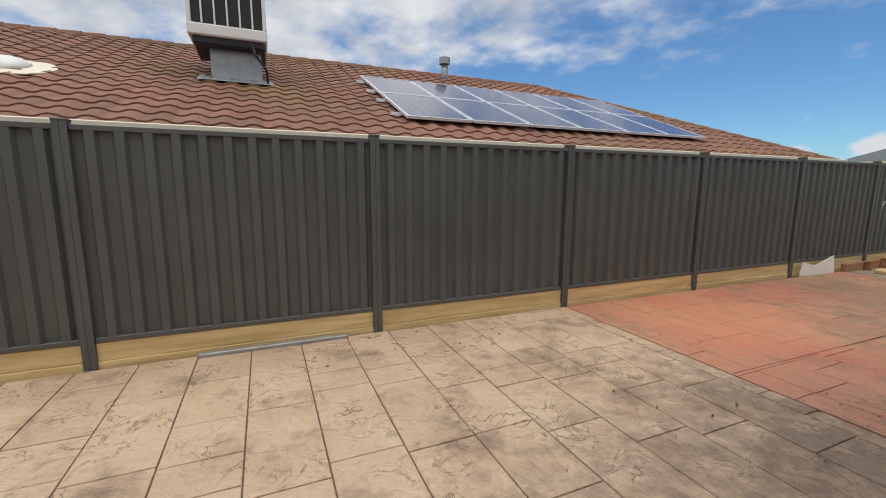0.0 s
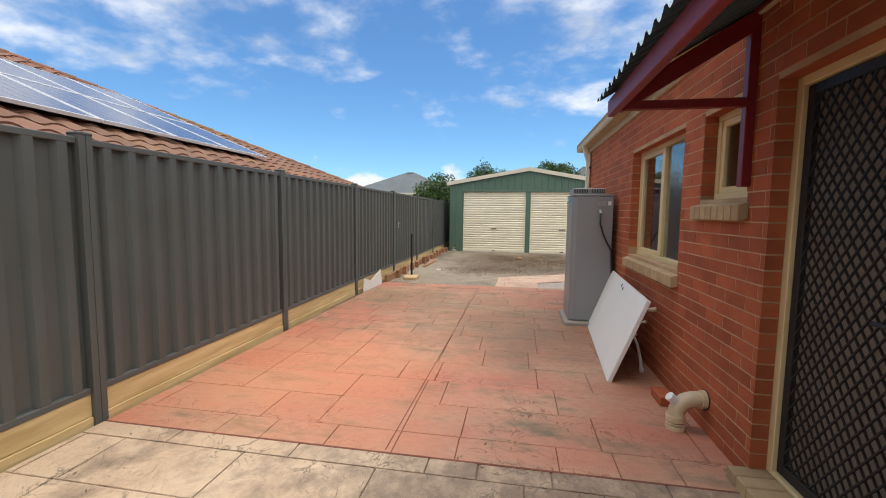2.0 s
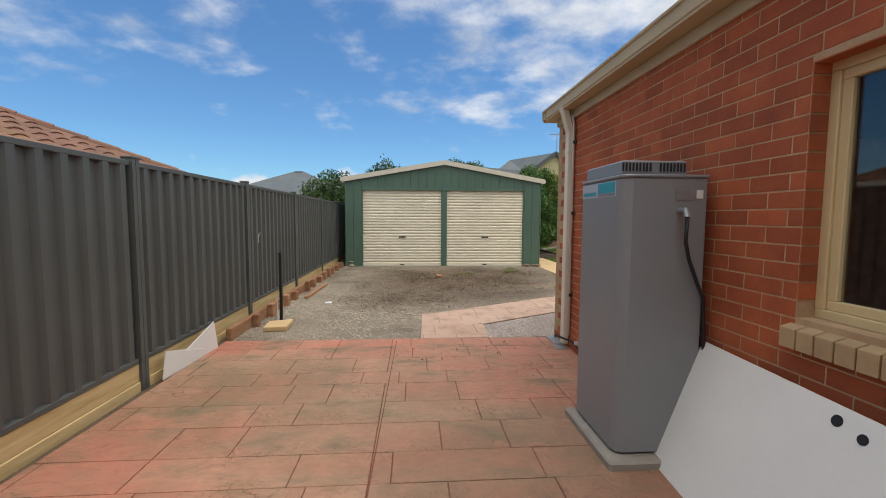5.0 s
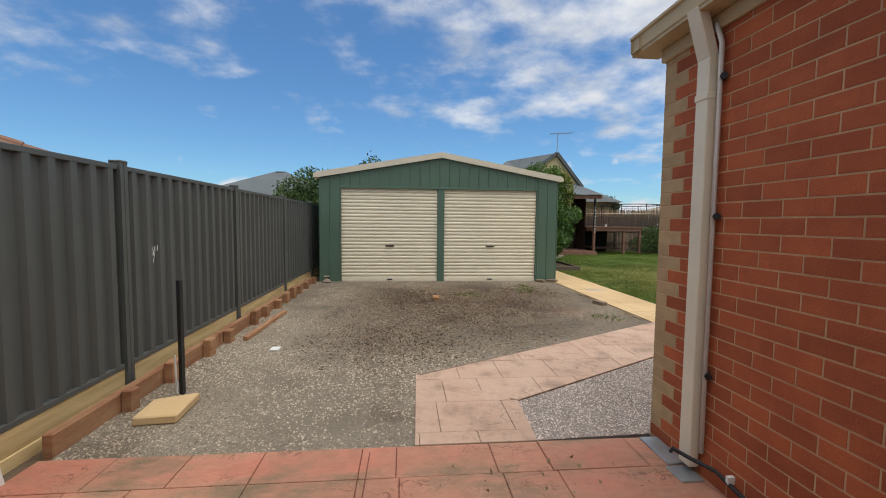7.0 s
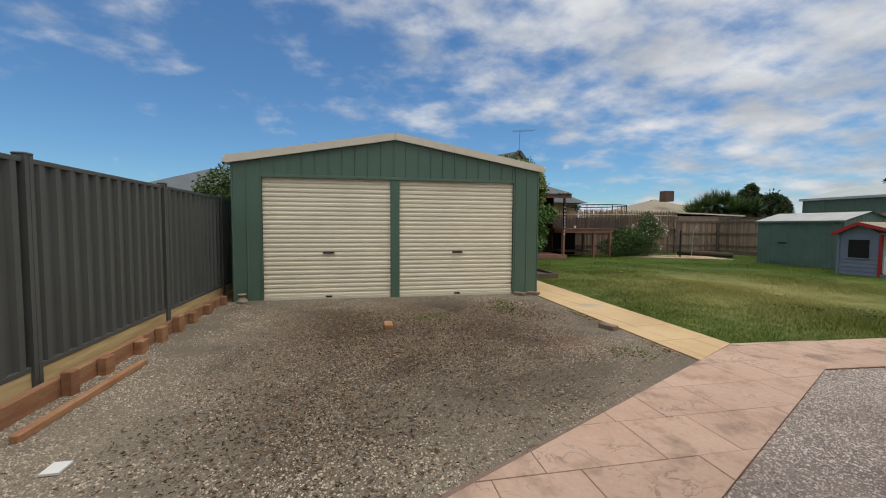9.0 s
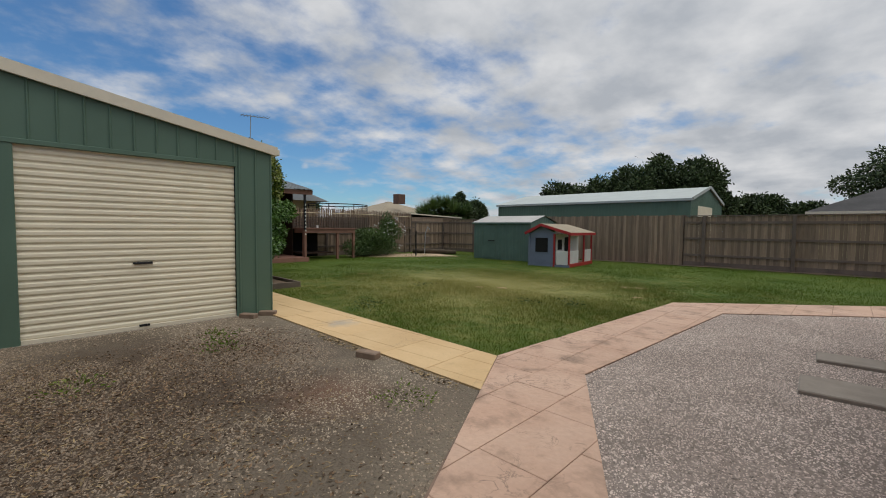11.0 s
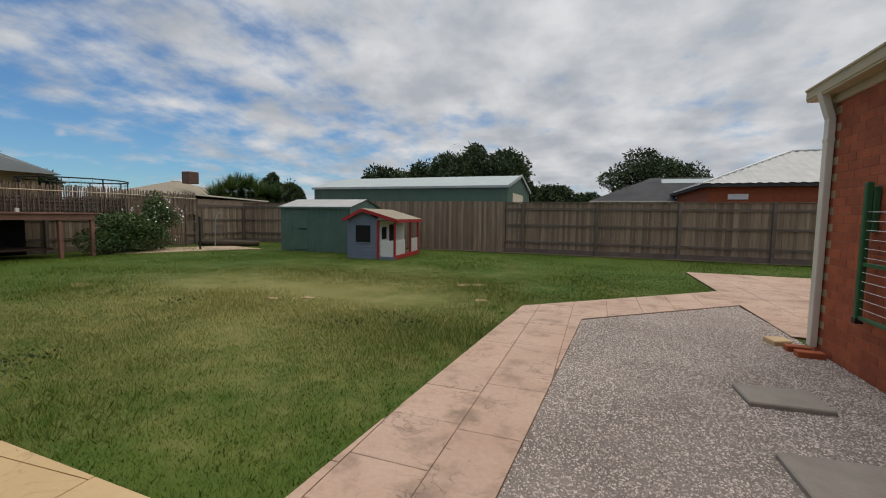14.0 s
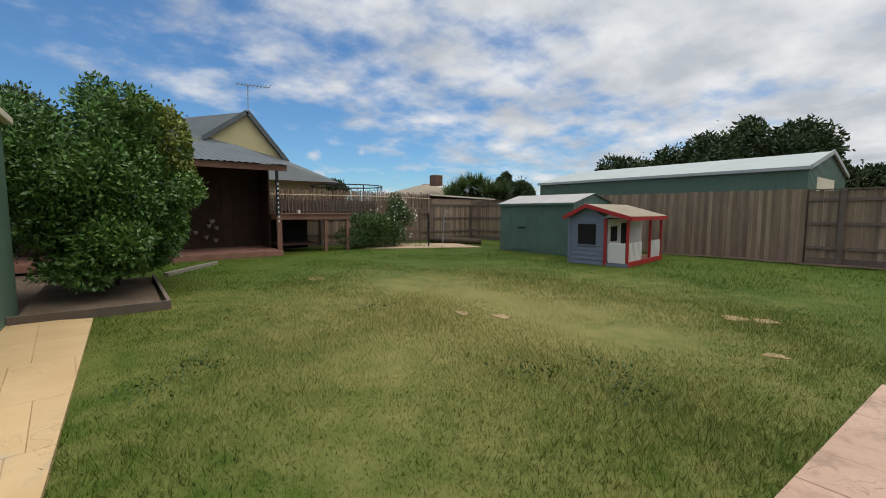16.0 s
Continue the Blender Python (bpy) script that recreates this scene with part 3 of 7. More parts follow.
for x in POSTS:
    g = G().hexa([(x + u, FENCE_Y + v) for u, v in ((-0.046, -0.045), (-0.004, -0.045), (-0.003, -0.041), (0.003, -0.041), (0.004, -0.045), (0.046, -0.045), (0.046, 0.045), (0.005, 0.045), (0.005, 0.03), (-0.005, 0.03), (-0.005, 0.045), (-0.046, 0.045))], -0.12, FTOP + 0.02)
    post = part("post", g, M_FENCE, fence)
    part("cap", G().box(x - 0.05, x + 0.05, FENCE_Y - 0.05, FENCE_Y + 0.05, FTOP + 0.02, FTOP + 0.04), M_FENCE, post, bevel=0.006)
solo("soil_strip", G().box(-6.2, 20, 3.8, FENCE_Y + 0.6, -0.11, -0.03), M_DIRT, "strip of brown soil under the fence", "soil", kind="structure")

# ---- own house ----
COURSE, BL, WTOP = 0.0862, 0.24, 2.68
OPEN_N = [(1.55, 2.42, 1.09, 2.20), (2.53, 3.40, 0.0, 2.20), (3.62, 4.25, 1.60, 2.20), (4.60, 6.12, 1.03, 2.20)]


def wall_with_openings(name, label, u0, u1, ztop, opens, place, thick=0.24):
    """A wall along u; place(u, d, z) puts it in the world, d metres behind its face."""
    g = G()
    us = sorted({u0, u1, *[o[0] for o in opens], *[o[1] for o in opens]})

    def slab(a, b, z0, z1):
        p = [place(u, d, z) for u, d, z in ((a, 0, z0), (b, 0, z0), (b, thick, z0), (a, thick, z0), (a, 0, z1), (b, 0, z1), (b, thick, z1), (a, thick, z1))]
        g.add(p, [(0, 3, 2, 1), (4, 5, 6, 7), (0, 1, 5, 4), (1, 2, 6, 5), (2, 3, 7, 6), (3, 0, 4, 7)])

    for a, b in zip(us, us[1:]):
        o = [q for q in opens if q[0] <= a and b <= q[1]]
        if not o:
            slab(a, b, -0.12, ztop)
        else:
            if o[0][2] > 0.01:
                slab(a, b, -0.12, o[0][2])
            slab(a, b, o[0][3], ztop)
    return solo(name, g, M_MORTAR, label, "wall", kind="structure")


def brick_mesh(name, w, d, h, material):
    e = 0.002
    g = G().add([(0, 0, 0), (w, 0, 0), (w, 0, h), (0, 0, h), (e, -d, e), (w - e, -d, e), (w - e, -d, h - e), (e, -d, h - e)],
                [(4, 5, 6, 7), (0, 1, 5, 4), (1, 2, 6, 5), (2, 3, 7, 6), (3, 0, 4, 7)])
    return mesh_of(name, g, material)


def lay_bricks(wall, u0, u1, opens, frame_m, near, quoins, proud=0.0025, shift=0):
    """Stretcher courses on a wall face; single pieces in the stretch near, joined elsewhere."""
    R = frame_m
    shared, rest, restq, n = {}, {}, {}, 0
    for k in range(31):
        z = -0.01 + k * COURSE
        u, first = u0, True
        end = u1
        spans = [(u0, u1)]
        for o in opens:
            if z + 0.04 > o[2] - (0.0 if o[2] < 0.02 else 0.085) and z + 0.03 < o[3]:
                spans = [s for a, b in spans for s in ((a, min(b, o[0])), (max(a, o[1]), b)) if s[1] - s[0] > 0.03]
        for a, b in spans:
            q0, q1 = quoins[0] and a == u0, quoins[1] and b == u1
            cuts, x = [a], a
            grid = u1 - 60 * BL + (BL / 2 if (k + shift) % 2 else 0.0)
            j = math.floor((a - grid) / BL) + 1
            while grid + j * BL < b - 0.02:
                if grid + j * BL > a + 0.02:
                    cuts.append(grid + j * BL)
                j += 1
            if q1:
                qw = BL / 2 if (k + shift) % 2 else BL
                cuts = [c for c in cuts if c < b - qw - 0.04] + [b - qw]
            if q0:
                qw = BL / 2 if (k + shift) % 2 else BL
                cuts = [a] + [a + qw] + [c for c in cuts if c > a + qw + 0.04]
            cuts.append(b)
            for i, (c0, c1) in enumerate(zip(cuts, cuts[1:])):
                cream = (q1 and i == len(cuts) - 2 or q0 and i == 0) and k > 0
                w = round(c1 - c0 - 0.008, 3)
                if w < 0.02:
                    continue
                mt = M_CREAMB if cream else M_BRICK
                key = (w, cream)
                m = R @ Matrix.Translation((c0 + 0.004, 0, z + 0.004))
                if near[0] <= c0 < near[1] and n < 300:
                    if key not in shared:
                        shared[key] = brick_mesh("brick", w, proud, COURSE - 0.008, mt)
                    ob = new("brick", shared[key])
                    ob.parent, ob.matrix_basis = wall, m
                    n += 1
                else:
                    g = restq.setdefault(cream, G())
                    e, h = 0.002, COURSE - 0.008
                    pts = [(0, 0, 0), (w, 0, 0), (w, 0, h), (0, 0, h), (e, -proud, e), (w - e, -proud, e), (w - e, -proud, h - e), (e, -proud, h - e)]
                    g.add([m @ Vector(p) for p in pts], [(4, 5, 6, 7), (0, 1, 5, 4), (1, 2, 6, 5), (2, 3, 7, 6), (3, 0, 4, 7)])
    for cream, g in restq.items():
        tagged(part("bricks", g, M_CREAMB if cream else M_BRICK, wall), kind="stuff")


wall_n = wall_with_openings("wall_north", "red brick house wall with cream corner bricks", 1.35, HOUSE_X - 0.005, WTOP, OPEN_N, lambda u, d, z: (u, WALL_Y - 0.0025 - d, z))
wall_e = wall_with_openings("wall_east", "red brick house wall facing the gravel bed", 0.2, WALL_Y - 0.245 - HOUSE_END, WTOP, [], lambda u, d, z: (HOUSE_X - 0.0025 - d, HOUSE_END + u, z))
wall_e.data.materials[0] = M_MORTARR
solo("wall_south", G().box(0, HOUSE_X - 0.005, HOUSE_END + 0.003, HOUSE_END + 0.2, -0.1, WTOP), M_BRICK, "red brick house wall facing the patio", "wall", kind="structure")
solo("wall_porch_side", G().box(1.35, 1.55, -2.5, WALL_Y - 0.25, -0.1, WTOP), M_BRICK, "red brick return wall of the porch", "wall", kind="structure")
solo("wall_porch_back", G().box(-7, 1.35, -2.7, -2.5, -0.1, WTOP), M_BRICK, "red brick back wall of the porch", "wall", kind="structure")
solo("wall_west_end", G().box(-7, -6.8, -2.5, 4.0, -0.1, 2.2), M_FENCE, "dark steel end screen of the side yard", "wall", kind="structure")

# eaves and roof
eave = thing("house_roof", (5, -3, WTOP), "cream gutter, eaves and low tiled roof of the brick house", "roof")
eave["kind"] = "structure"
OV = 0.17
part("soffit", G().box(1.35, HOUSE_X + OV, WALL_Y - 0.05, WALL_Y + OV - 0.02, WTOP + 0.02, WTOP + 0.035), M_BEIGE, eave)
part("soffit", G().box(HOUSE_X - 0.05, HOUSE_X + OV - 0.02, HOUSE_END - OV, WALL_Y - 0.05, WTOP + 0.02, WTOP + 0.035), M_BEIGE, eave)
part("frieze_board", G().box(1.35, HOUSE_X + 0.02, WALL_Y - 0.04, WALL_Y + 0.025, WTOP - 0.07, WTOP + 0.02), M_BEIGE, eave, bevel=0.008)
part("frieze_board", G().box(HOUSE_X - 0.04, HOUSE_X + 0.025, HOUSE_END, WALL_Y - 0.04, WTOP - 0.07, WTOP + 0.02), M_BEIGE, eave, bevel=0.008)


def gutter(a, b, out):
    """A quad gutter from a to b; out points away from the wall."""
    prof = [(0, 0.0), (0, 0.115), (-0.004, 0.115), (-0.004, 0.004), (0.085, 0.004), (0.10, 0.02), (0.10, 0.105), (0.112, 0.115), (0.112, 0.125), (0.122, 0.125), (0.122, 0.108), (0.108, 0.098), (0.108, 0.016), (0.09, -0.006)]
    o = Vector(out)
    pts = [o * (u - 0.12) + Vector((0, 0, v)) for u, v in prof]
    g, n = G(), len(pts)
    g.add([Vector(a) + p for p in pts] + [Vector(b) + p for p in pts], [(i, (i + 1) % n, n + (i + 1) % n, n + i) for i in range(n)])
    return g


GZ = WTOP + 0.03
# cream gutters take the darker beige, which holds the shade they hang in
part("gutter", gutter((1.35, WALL_Y + OV, GZ), (HOUSE_X + OV, WALL_Y + OV, GZ), (0, 1, 0)), M_BEIGE, eave, "cream steel gutter in a beige darkened for its shade")
part("gutter", gutter((HOUSE_X + OV, WALL_Y + OV, GZ), (HOUSE_X + OV, HOUSE_END - OV, GZ), (1, 0, 0)), M_BEIGE, eave, "cream steel gutter in a beige darkened for its shade")
x0, x1, y0, y1, zr = 1.2, HOUSE_X + OV - 0.1, HOUSE_END - 0.2, WALL_Y + OV - 0.1, GZ + 0.1
h = (y1 - y0) / 2 * 0.4
part("roof_tiles", G().add([(x0, y0, zr), (x1, y0, zr), (x1, y1, zr), (x0, y1, zr), (x0, (y0 + y1) / 2, zr + h), (x1 - (y1 - y0) / 2, (y0 + y1) / 2, zr + h)],
                           [(0, 1, 5, 4), (1, 2, 5), (2, 3, 4, 5), (3, 0, 4), (0, 3, 2, 1)]), M_GTILE, eave)


def window(name, o, label, mull=None, sashed=False, y=WALL_Y):
    a, b, z0, z1 = o
    w = thing(name, ((a + b) / 2, y, z0), label, "window", kind="structure")
    yf = y - 0.09
    f = G()
    for box in ((a, b, z0, z0 + 0.045), (a, b, z1 - 0.045, z1), (a, a + 0.045, z0 + 0.045, z1 - 0.045), (b - 0.045, b, z0 + 0.045, z1 - 0.045)):
        f.box(box[0], box[1], yf - 0.07, yf, box[2], box[3])
    fr = part("window_frame", f, M_CREAM, w, "cream painted timber frame", bevel=0.004)
    panes = [(a + 0.045, b - 0.045)]
    if mull:
        part("mullion", G().box(mull - 0.03, mull + 0.03, yf - 0.07, yf - 0.004, z0 + 0.045, z1 - 0.045), M_CREAM, w, bevel=0.004)
        panes = [(a + 0.045, mull - 0.03), (mull + 0.03, b - 0.045)]
    for k, (p, q) in enumerate(panes):
        if sashed and k == len(panes) - 1:
            s = G()
            t = 0.045
            for bx in ((p, q, z0 + 0.045, z0 + 0.045 + t), (p, q, z1 - 0.045 - t, z1 - 0.045), (p, p + t, z0 + 0.045 + t, z1 - 0.045 - t), (q - t, q, z0 + 0.045 + t, z1 - 0.045 - t)):
                s.box(bx[0], bx[1], yf - 0.05, yf - 0.012, bx[2], bx[3])
            part("sash", s, M_CREAM, w, bevel=0.004)
            p, q = p + t, q - t
        gl = part("pane", G().box(p, q, yf - 0.04, yf - 0.034, z0 + 0.05, z1 - 0.05), M_RIPPLE if mull and k == 0 else M_GLASS, w)
        gl.visible_shadow = False
    # added sheet behind the panes; its near-black colour is the room's shade
    part("blind", G().box(a - 0.1, b + 0.1, y - 0.62, y - 0.60, z0 - 0.2, z1 + 0.1), M_DIMROOM, w, "near-black sheet standing in for the dim room behind the glass")
    sl = G()
    n = max(3, round((b - a + 0.06) / 0.086))
    st = (b - a + 0.06) / n
    for i in range(n):
        c = a - 0.03 + i * st
        s = G().add([(c + 0.004, y - 0.10, z0 - 0.11), (c + st - 0.004, y - 0.10, z0 - 0.11), (c + st - 0.004, y + 0.055, z0 - 0.14), (c + 0.004, y + 0.055, z0 - 0.14),
                     (c + 0.004, y - 0.10, z0 - 0.004), (c + st - 0.004, y - 0.10, z0 - 0.004), (c + st - 0.004, y + 0.055, z0 - 0.045), (c + 0.004, y + 0.055, z0 - 0.045)],
                    [(0, 1, 2, 3)[::-1], (4, 5, 6, 7), (0, 1, 5, 4), (1, 2, 6, 5), (2, 3, 7, 6), (3, 0, 4, 7)])
        part("sill_brick", s, M_CREAMB, w, bevel=0.004)
    return w


window("window_1", OPEN_N[3], "cream two-light window with a slanted brick sill", mull=5.36, sashed=True)
window("window_2", OPEN_N[2], "small high cream window with a brick sill", sashed=True)
window("window_3", OPEN_N[0], "cream framed window with a brick sill beside the door")

# ---- garage shed ----
SX, SYL, SYR, SE, SA = 17.25, 3.76, -2.34, 2.62, 3.16
shed = thing("garage_shed", (SX, 0.7, 0), "green steel garage with two cream roller doors", "shed")
MID = (SYL + SYR) / 2
DOORS = [(3.22, 0.81), (0.63, -1.77)]
DZ = 2.33


def roof_z(y, eave_z=SE, apex=SA, l=SYL, r=SYR):
    return apex - (apex - eave_z) * abs(y - (l + r) / 2) / ((l - r) / 2)


def ribbed(y0, y1, z0, z1, x=SX, pitch=0.25):
    """Front cladding with flat pans and narrow ribs between y0 and y1."""
    pts, y = [], y0
    while y < y1 - 0.01:
        for d, o in ((0, 0), (0.012, -0.018), (0.022, -0.018), (0.034, 0)):
            if y + d <= y1:
                pts.append((x + o, y + d, 0))
        y += pitch
    pts.append((x, y1, 0))
    n = len(pts)
    top = [z1(p[1]) if callable(z1) else z1 for p in pts]
    return G().add([(p[0], p[1], z0) for p in pts] + [(p[0], p[1], t) for p, t in zip(pts, top)], [(i + 1, i, n + i, n + i + 1) for i in range(n - 1)])


part("front_wall", ribbed(SYR, -1.77, -0.05, lambda y: roof_z(y)), M_GREEN, shed)
part("front_wall", ribbed(3.22, SYL, -0.05, lambda y: roof_z(y)), M_GREEN, shed)
part("front_wall", ribbed(-1.77, 3.22, DZ, lambda y: roof_z(y)), M_GREEN, shed)
part("centre_post", G().box(SX - 0.01, SX + 0.12, 0.63, 0.81, -0.05, DZ), M_GREEN, shed, bevel=0.01)
part("lintel", G().box(SX - 0.022, SX + 0.1, -1.79, 3.24, DZ - 0.01, DZ + 0.05), M_GREEN, shed, bevel=0.006)
SXB = 20.6
part("side_wall", G().box(SX + 0.004, SXB, SYR, SYR + 0.04, -0.05, SE), M_GREEN, shed)
part("side_wall", G().box(SX + 0.004, SXB, SYL - 0.04, SYL, -0.05, SE), M_GREEN, shed)
part("back_wall", G().hexa([(SXB - 0.04, SYR + 0.05), (SXB, SYR + 0.05), (SXB, SYL - 0.05), (SXB - 0.04, SYL - 0.05)], -0.05, SE), M_GREEN, shed)
for a, b in DOORS:
    d = G()
    pts, z = [], 0.02
    while z < DZ - 0.01:
        pts += [(SX + 0.054, 0, z), (SX + 0.036, 0, z + 0.02), (SX + 0.036, 0, z + 0.055), (SX + 0.054, 0, z + 0.075)]
        z += 0.088
    n = len(pts)
    d.add([(p[0], a, p[2]) for p in pts] + [(p[0], b, p[2]) for p in pts], [(i, i + 1, n + i + 1, n + i) for i in range(n - 1)])
    door = part("roller_door", d, M_ROLL, shed, "cream ribbed steel roller door")
    part("bottom_bar", G().box(SX + 0.02, SX + 0.07, b, a, -0.03, 0.03), M_CREAMM, door, bevel=0.005)
    c = (a + b) / 2
    part("handle", G().box(SX + 0.005, SX + 0.035, c - 0.11, c + 0.11, 0.87, 0.90), M_BLACK, door, "black lift handle", bevel=0.006)
    part("lock_handle", G().box(SX + 0.01, SX + 0.05, c - 0.06, c + 0.06, 0.012, 0.04), M_BLACK, door)
for sgn, ye in ((1, SYL + 0.07), (-1, SYR - 0.07)):
    zi, zo = SA + 0.05, roof_z(ye) + 0.05
    g = G()
    pts, x = [], SX - 0.06
    while x < SXB + 0.1:
        pts += [(x, 0), (x + 0.05, 0.02), (x + 0.10, 0.02), (x + 0.15, 0)]
        x += 0.2
    n = len(pts)
    g.add([(u, MID, zi + v) for u, v in pts] + [(u, ye, zo + v) for u, v in pts], [(i, i + 1, n + i + 1, n + i) for i in range(n - 1)])
    part("roof_sheet", g, M_CREAMM, shed, "cream corrugated steel roof")
    part("barge", G().beam((SX - 0.05, MID, SA + 0.02), (SX - 0.05, ye, roof_z(ye) + 0.02), 0.04, 0.14), M_CREAMM, shed, "cream barge capping")
    part("gutter", G().beam((SX - 0.06, ye, roof_z(ye) + 0.01), (SXB, ye, roof_z(ye) + 0.01), 0.1, 0.1), M_CREAMM, shed, bevel=0.01)
part("floor_slab", G().box(SX - 0.04, SXB, SYR + 0.02, SYL - 0.02, -0.1, -0.02), M_PAVER, shed)

# ---- timber paling fence, south and east ----
WY, WX, WT = -18.5, 29.0, 1.97


def paling_fence(name, label, a, b, face, rails=True, top=WT, step=0.1, axis="x", palings=True, at=WY, seed=3):
    """A run of palings from a to b along an axis; rails on the yard's side or hidden."""
    rng = random.Random(seed)
    f = thing(name, (0, 0, 0), label, "fence")

    def bx(u0, u1, d0, d1, z0, z1):
        return G().box(u0, u1, at + d0, at + d1, z0, z1) if axis == "x" else G().box(at - d1, at - d0, u0, u1, z0, z1)

    shared, u, rest, k = None, a, G(), 0
    while u < b:
        dz = rng.uniform(-0.02, 0.015)
        d = rng.uniform(-0.004, 0.004) + (0.012 if k % 2 else 0)
        gb = bx(u, min(u + step - 0.004, b), d - 0.01, d + 0.006, -0.05 if not rails else 0.13, top + dz)
        part("paling", gb, M_WOODF, f) if k < 220 else rest.add(gb.v, gb.f)
        u, k = u + step, k + 1
    if rest.v:
        tagged(part("palings", rest, M_WOODF, f), kind="stuff")
    s = 0.035 if rails else -0.045
    for z in (0.42, 1.08, 1.72):
        part("rail", bx(a, b, min(s, s - 0.03) + 0.012, max(s, s - 0.03) + 0.02, z - 0.04, z + 0.04), M_RAIL, f)
    u = a
    while u < b + 0.1:
        part("post", bx(u - 0.055, u + 0.055, s - 0.02, s + 0.08 * (1 if rails else -0.4), -0.1, top + 0.0), M_RAIL, f, bevel=0.006)
        u += 2.75
    if rails:
        part("plinth", bx(a, b, 0.0, 0.03, -0.06, 0.15), M_RAIL, f)
        part("capping", bx(a, b, -0.04, 0.06, top + 0.005, top + 0.035), M_RAIL, f)
    return f


paling_fence("paling_fence", "weathered brown paling fence with rails, posts and capping", -2.0, 15.2, 1, True, seed=7)
paling_fence("paling_fence", "taller close-boarded brown paling fence", 15.25, 23.6, 1, False, 2.03, 0.11, seed=8)
paling_fence("paling_fence", "weathered brown paling fence behind the garden shed", 23.65, WX, 1, True, 1.9, seed=9)
paling_fence("paling_fence", "weathered brown paling fence along the end of the yard", -18.4, -2.0, 1, True, 1.75, axis="y", at=WX, seed=10)

solo("soil_border", bumpy(-2.0, 19.8, WY + 0.04, WY + 0.55, -0.012, 0.1, 0.03), M_DIRT, "dark soil strip along the paling fence", "soil", kind="structure", smooth=True)

# ---- small green garden shed ----
gs = thing("garden_shed", (21.8, -16, 0), "faded green steel garden shed with pale roof", "shed")
GX0, GX1, GY0, GY1, GE, GA = 20.2, 23.35, -17.0, -14.85, 1.68, 1.98
GM = (GY0 + GY1) / 2


def wallrib(pa, pb, z0, z1, pitch=0.19):
    pa, pb = Vector(pa), Vector(pb)
    d = (pb - pa)
    L, n = d.length, Vector((d.y, -d.x)).normalized()
    d.normalize()
    pts, u = [], 0.0
    while u < L:
        for du, o in ((0, 0), (pitch * 0.7, 0), (pitch * 0.8, 0.012), (pitch * 0.9, 0.012)):
            if u + du < L:
                pts.append(pa + d * (u + du) + n * o)
        u += pitch
    pts.append(pb)
    m = len(pts)
    return G().add([(p.x, p.y, z0) for p in pts] + [(p.x, p.y, z1(p) if callable(z1) else z1) for p in pts], [(i, i + 1, m + i + 1, m + i) for i in range(m - 1)])


part("front_wall", wallrib((GX1, GY1), (GX0, GY1), -0.06, GE), M_GREENF, gs)
part("back_wall", wallrib((GX0, GY0), (GX1, GY0), -0.06, GE), M_GREENF, gs)
part("end_wall", wallrib((GX0, GY1), (GX0, GY0), -0.06, lambda p: GA - (GA - GE) * abs(p.y - GM) / (GY1 - GM)), M_GREENF, gs)
part("end_wall", wallrib((GX1, GY0), (GX1, GY1), -0.06, lambda p: GA - (GA - GE) * abs(p.y - GM) / (GY1 - GM)), M_GREENF, gs)
part("roof_sheet", G().add([(GX0 - 0.08, GY1 + 0.08, GE), (GX1 + 0.08, GY1 + 0.08, GE), (GX1 + 0.08, GM, GA + 0.02), (GX0 - 0.08, GM, GA + 0.02), (GX0 - 0.08, GY0 - 0.08, GE), (GX1 + 0.08, GY0 - 0.08, GE)], [(0, 1, 2, 3), (3, 2, 5, 4)]), M_ZINC, gs, "pale weathered zinc roof")
part("fascia", G().box(GX0 - 0.08, GX1 + 0.08, GY1 + 0.06, GY1 + 0.085, GE - 0.07, GE), M_GREENF, gs)
gd = part("door", G().box(22.05, 22.75, GY1 + 0.016, GY1 + 0.035, 0.05, 1.55), M_GREENF, gs, "plain green sheet door", bevel=0.006)
part("latch", G().box(22.1, 22.45, GY1 + 0.036, GY1 + 0.06, 0.82, 0.86), M_BLACK, gd)

# ---- big steel shed over the fence ----
M_WROOF = mat("white_steel_roof", (0.44, 0.48, 0.45), 0.5, 0.1, 1.5, 40, 0.03)
bs = thing("large_shed", (22, -25, 0), "long green steel shed with a white roof behind the fence", "shed")
BX0, BX1, BY0, BY1, BE, BA = 16.1, 28.0, -30.0, -23.0, 3.0, 3.8
BM = (BY0 + BY1) / 2
part("side_wall", wallrib((BX1, BY1), (BX0, BY1), -0.1, BE), M_GREEN, bs)
part("end_wall", wallrib((BX0, BY1), (BX0, BY0), -0.1, lambda p: BA - (BA - BE) * abs(p.y - BM) / (BY1 - BM)), M_GREEN, bs)
part("end_wall", wallrib((BX1, BY0), (BX1, BY1), -0.1, lambda p: BA - (BA - BE) * abs(p.y - BM) / (BY1 - BM)), M_GREEN, bs)
part("roof_sheet", G().add([(BX0 - 0.1, BY1 + 0.1, BE + 0.02), (BX1 + 0.1, BY1 + 0.1, BE + 0.02), (BX1 + 0.1, BM, BA + 0.04), (BX0 - 0.1, BM, BA + 0.04), (BX0 - 0.1, BY0 - 0.1, BE), (BX1 + 0.1, BY0 - 0.1, BE)], [(0, 1, 2, 3), (3, 2, 5, 4)]), M_WROOF, bs, "pale cream steel roof")
part("gutter", G().box(BX0 - 0.1, BX1 + 0.1, BY1, BY1 + 0.14, BE - 0.1, BE + 0.02), M_WROOF, bs)
part("roller_door", wallrib((BX0 - 0.02, -24.3), (BX0 - 0.02, -27.5), 0, 2.7, 0.12), M_ROLL, bs)
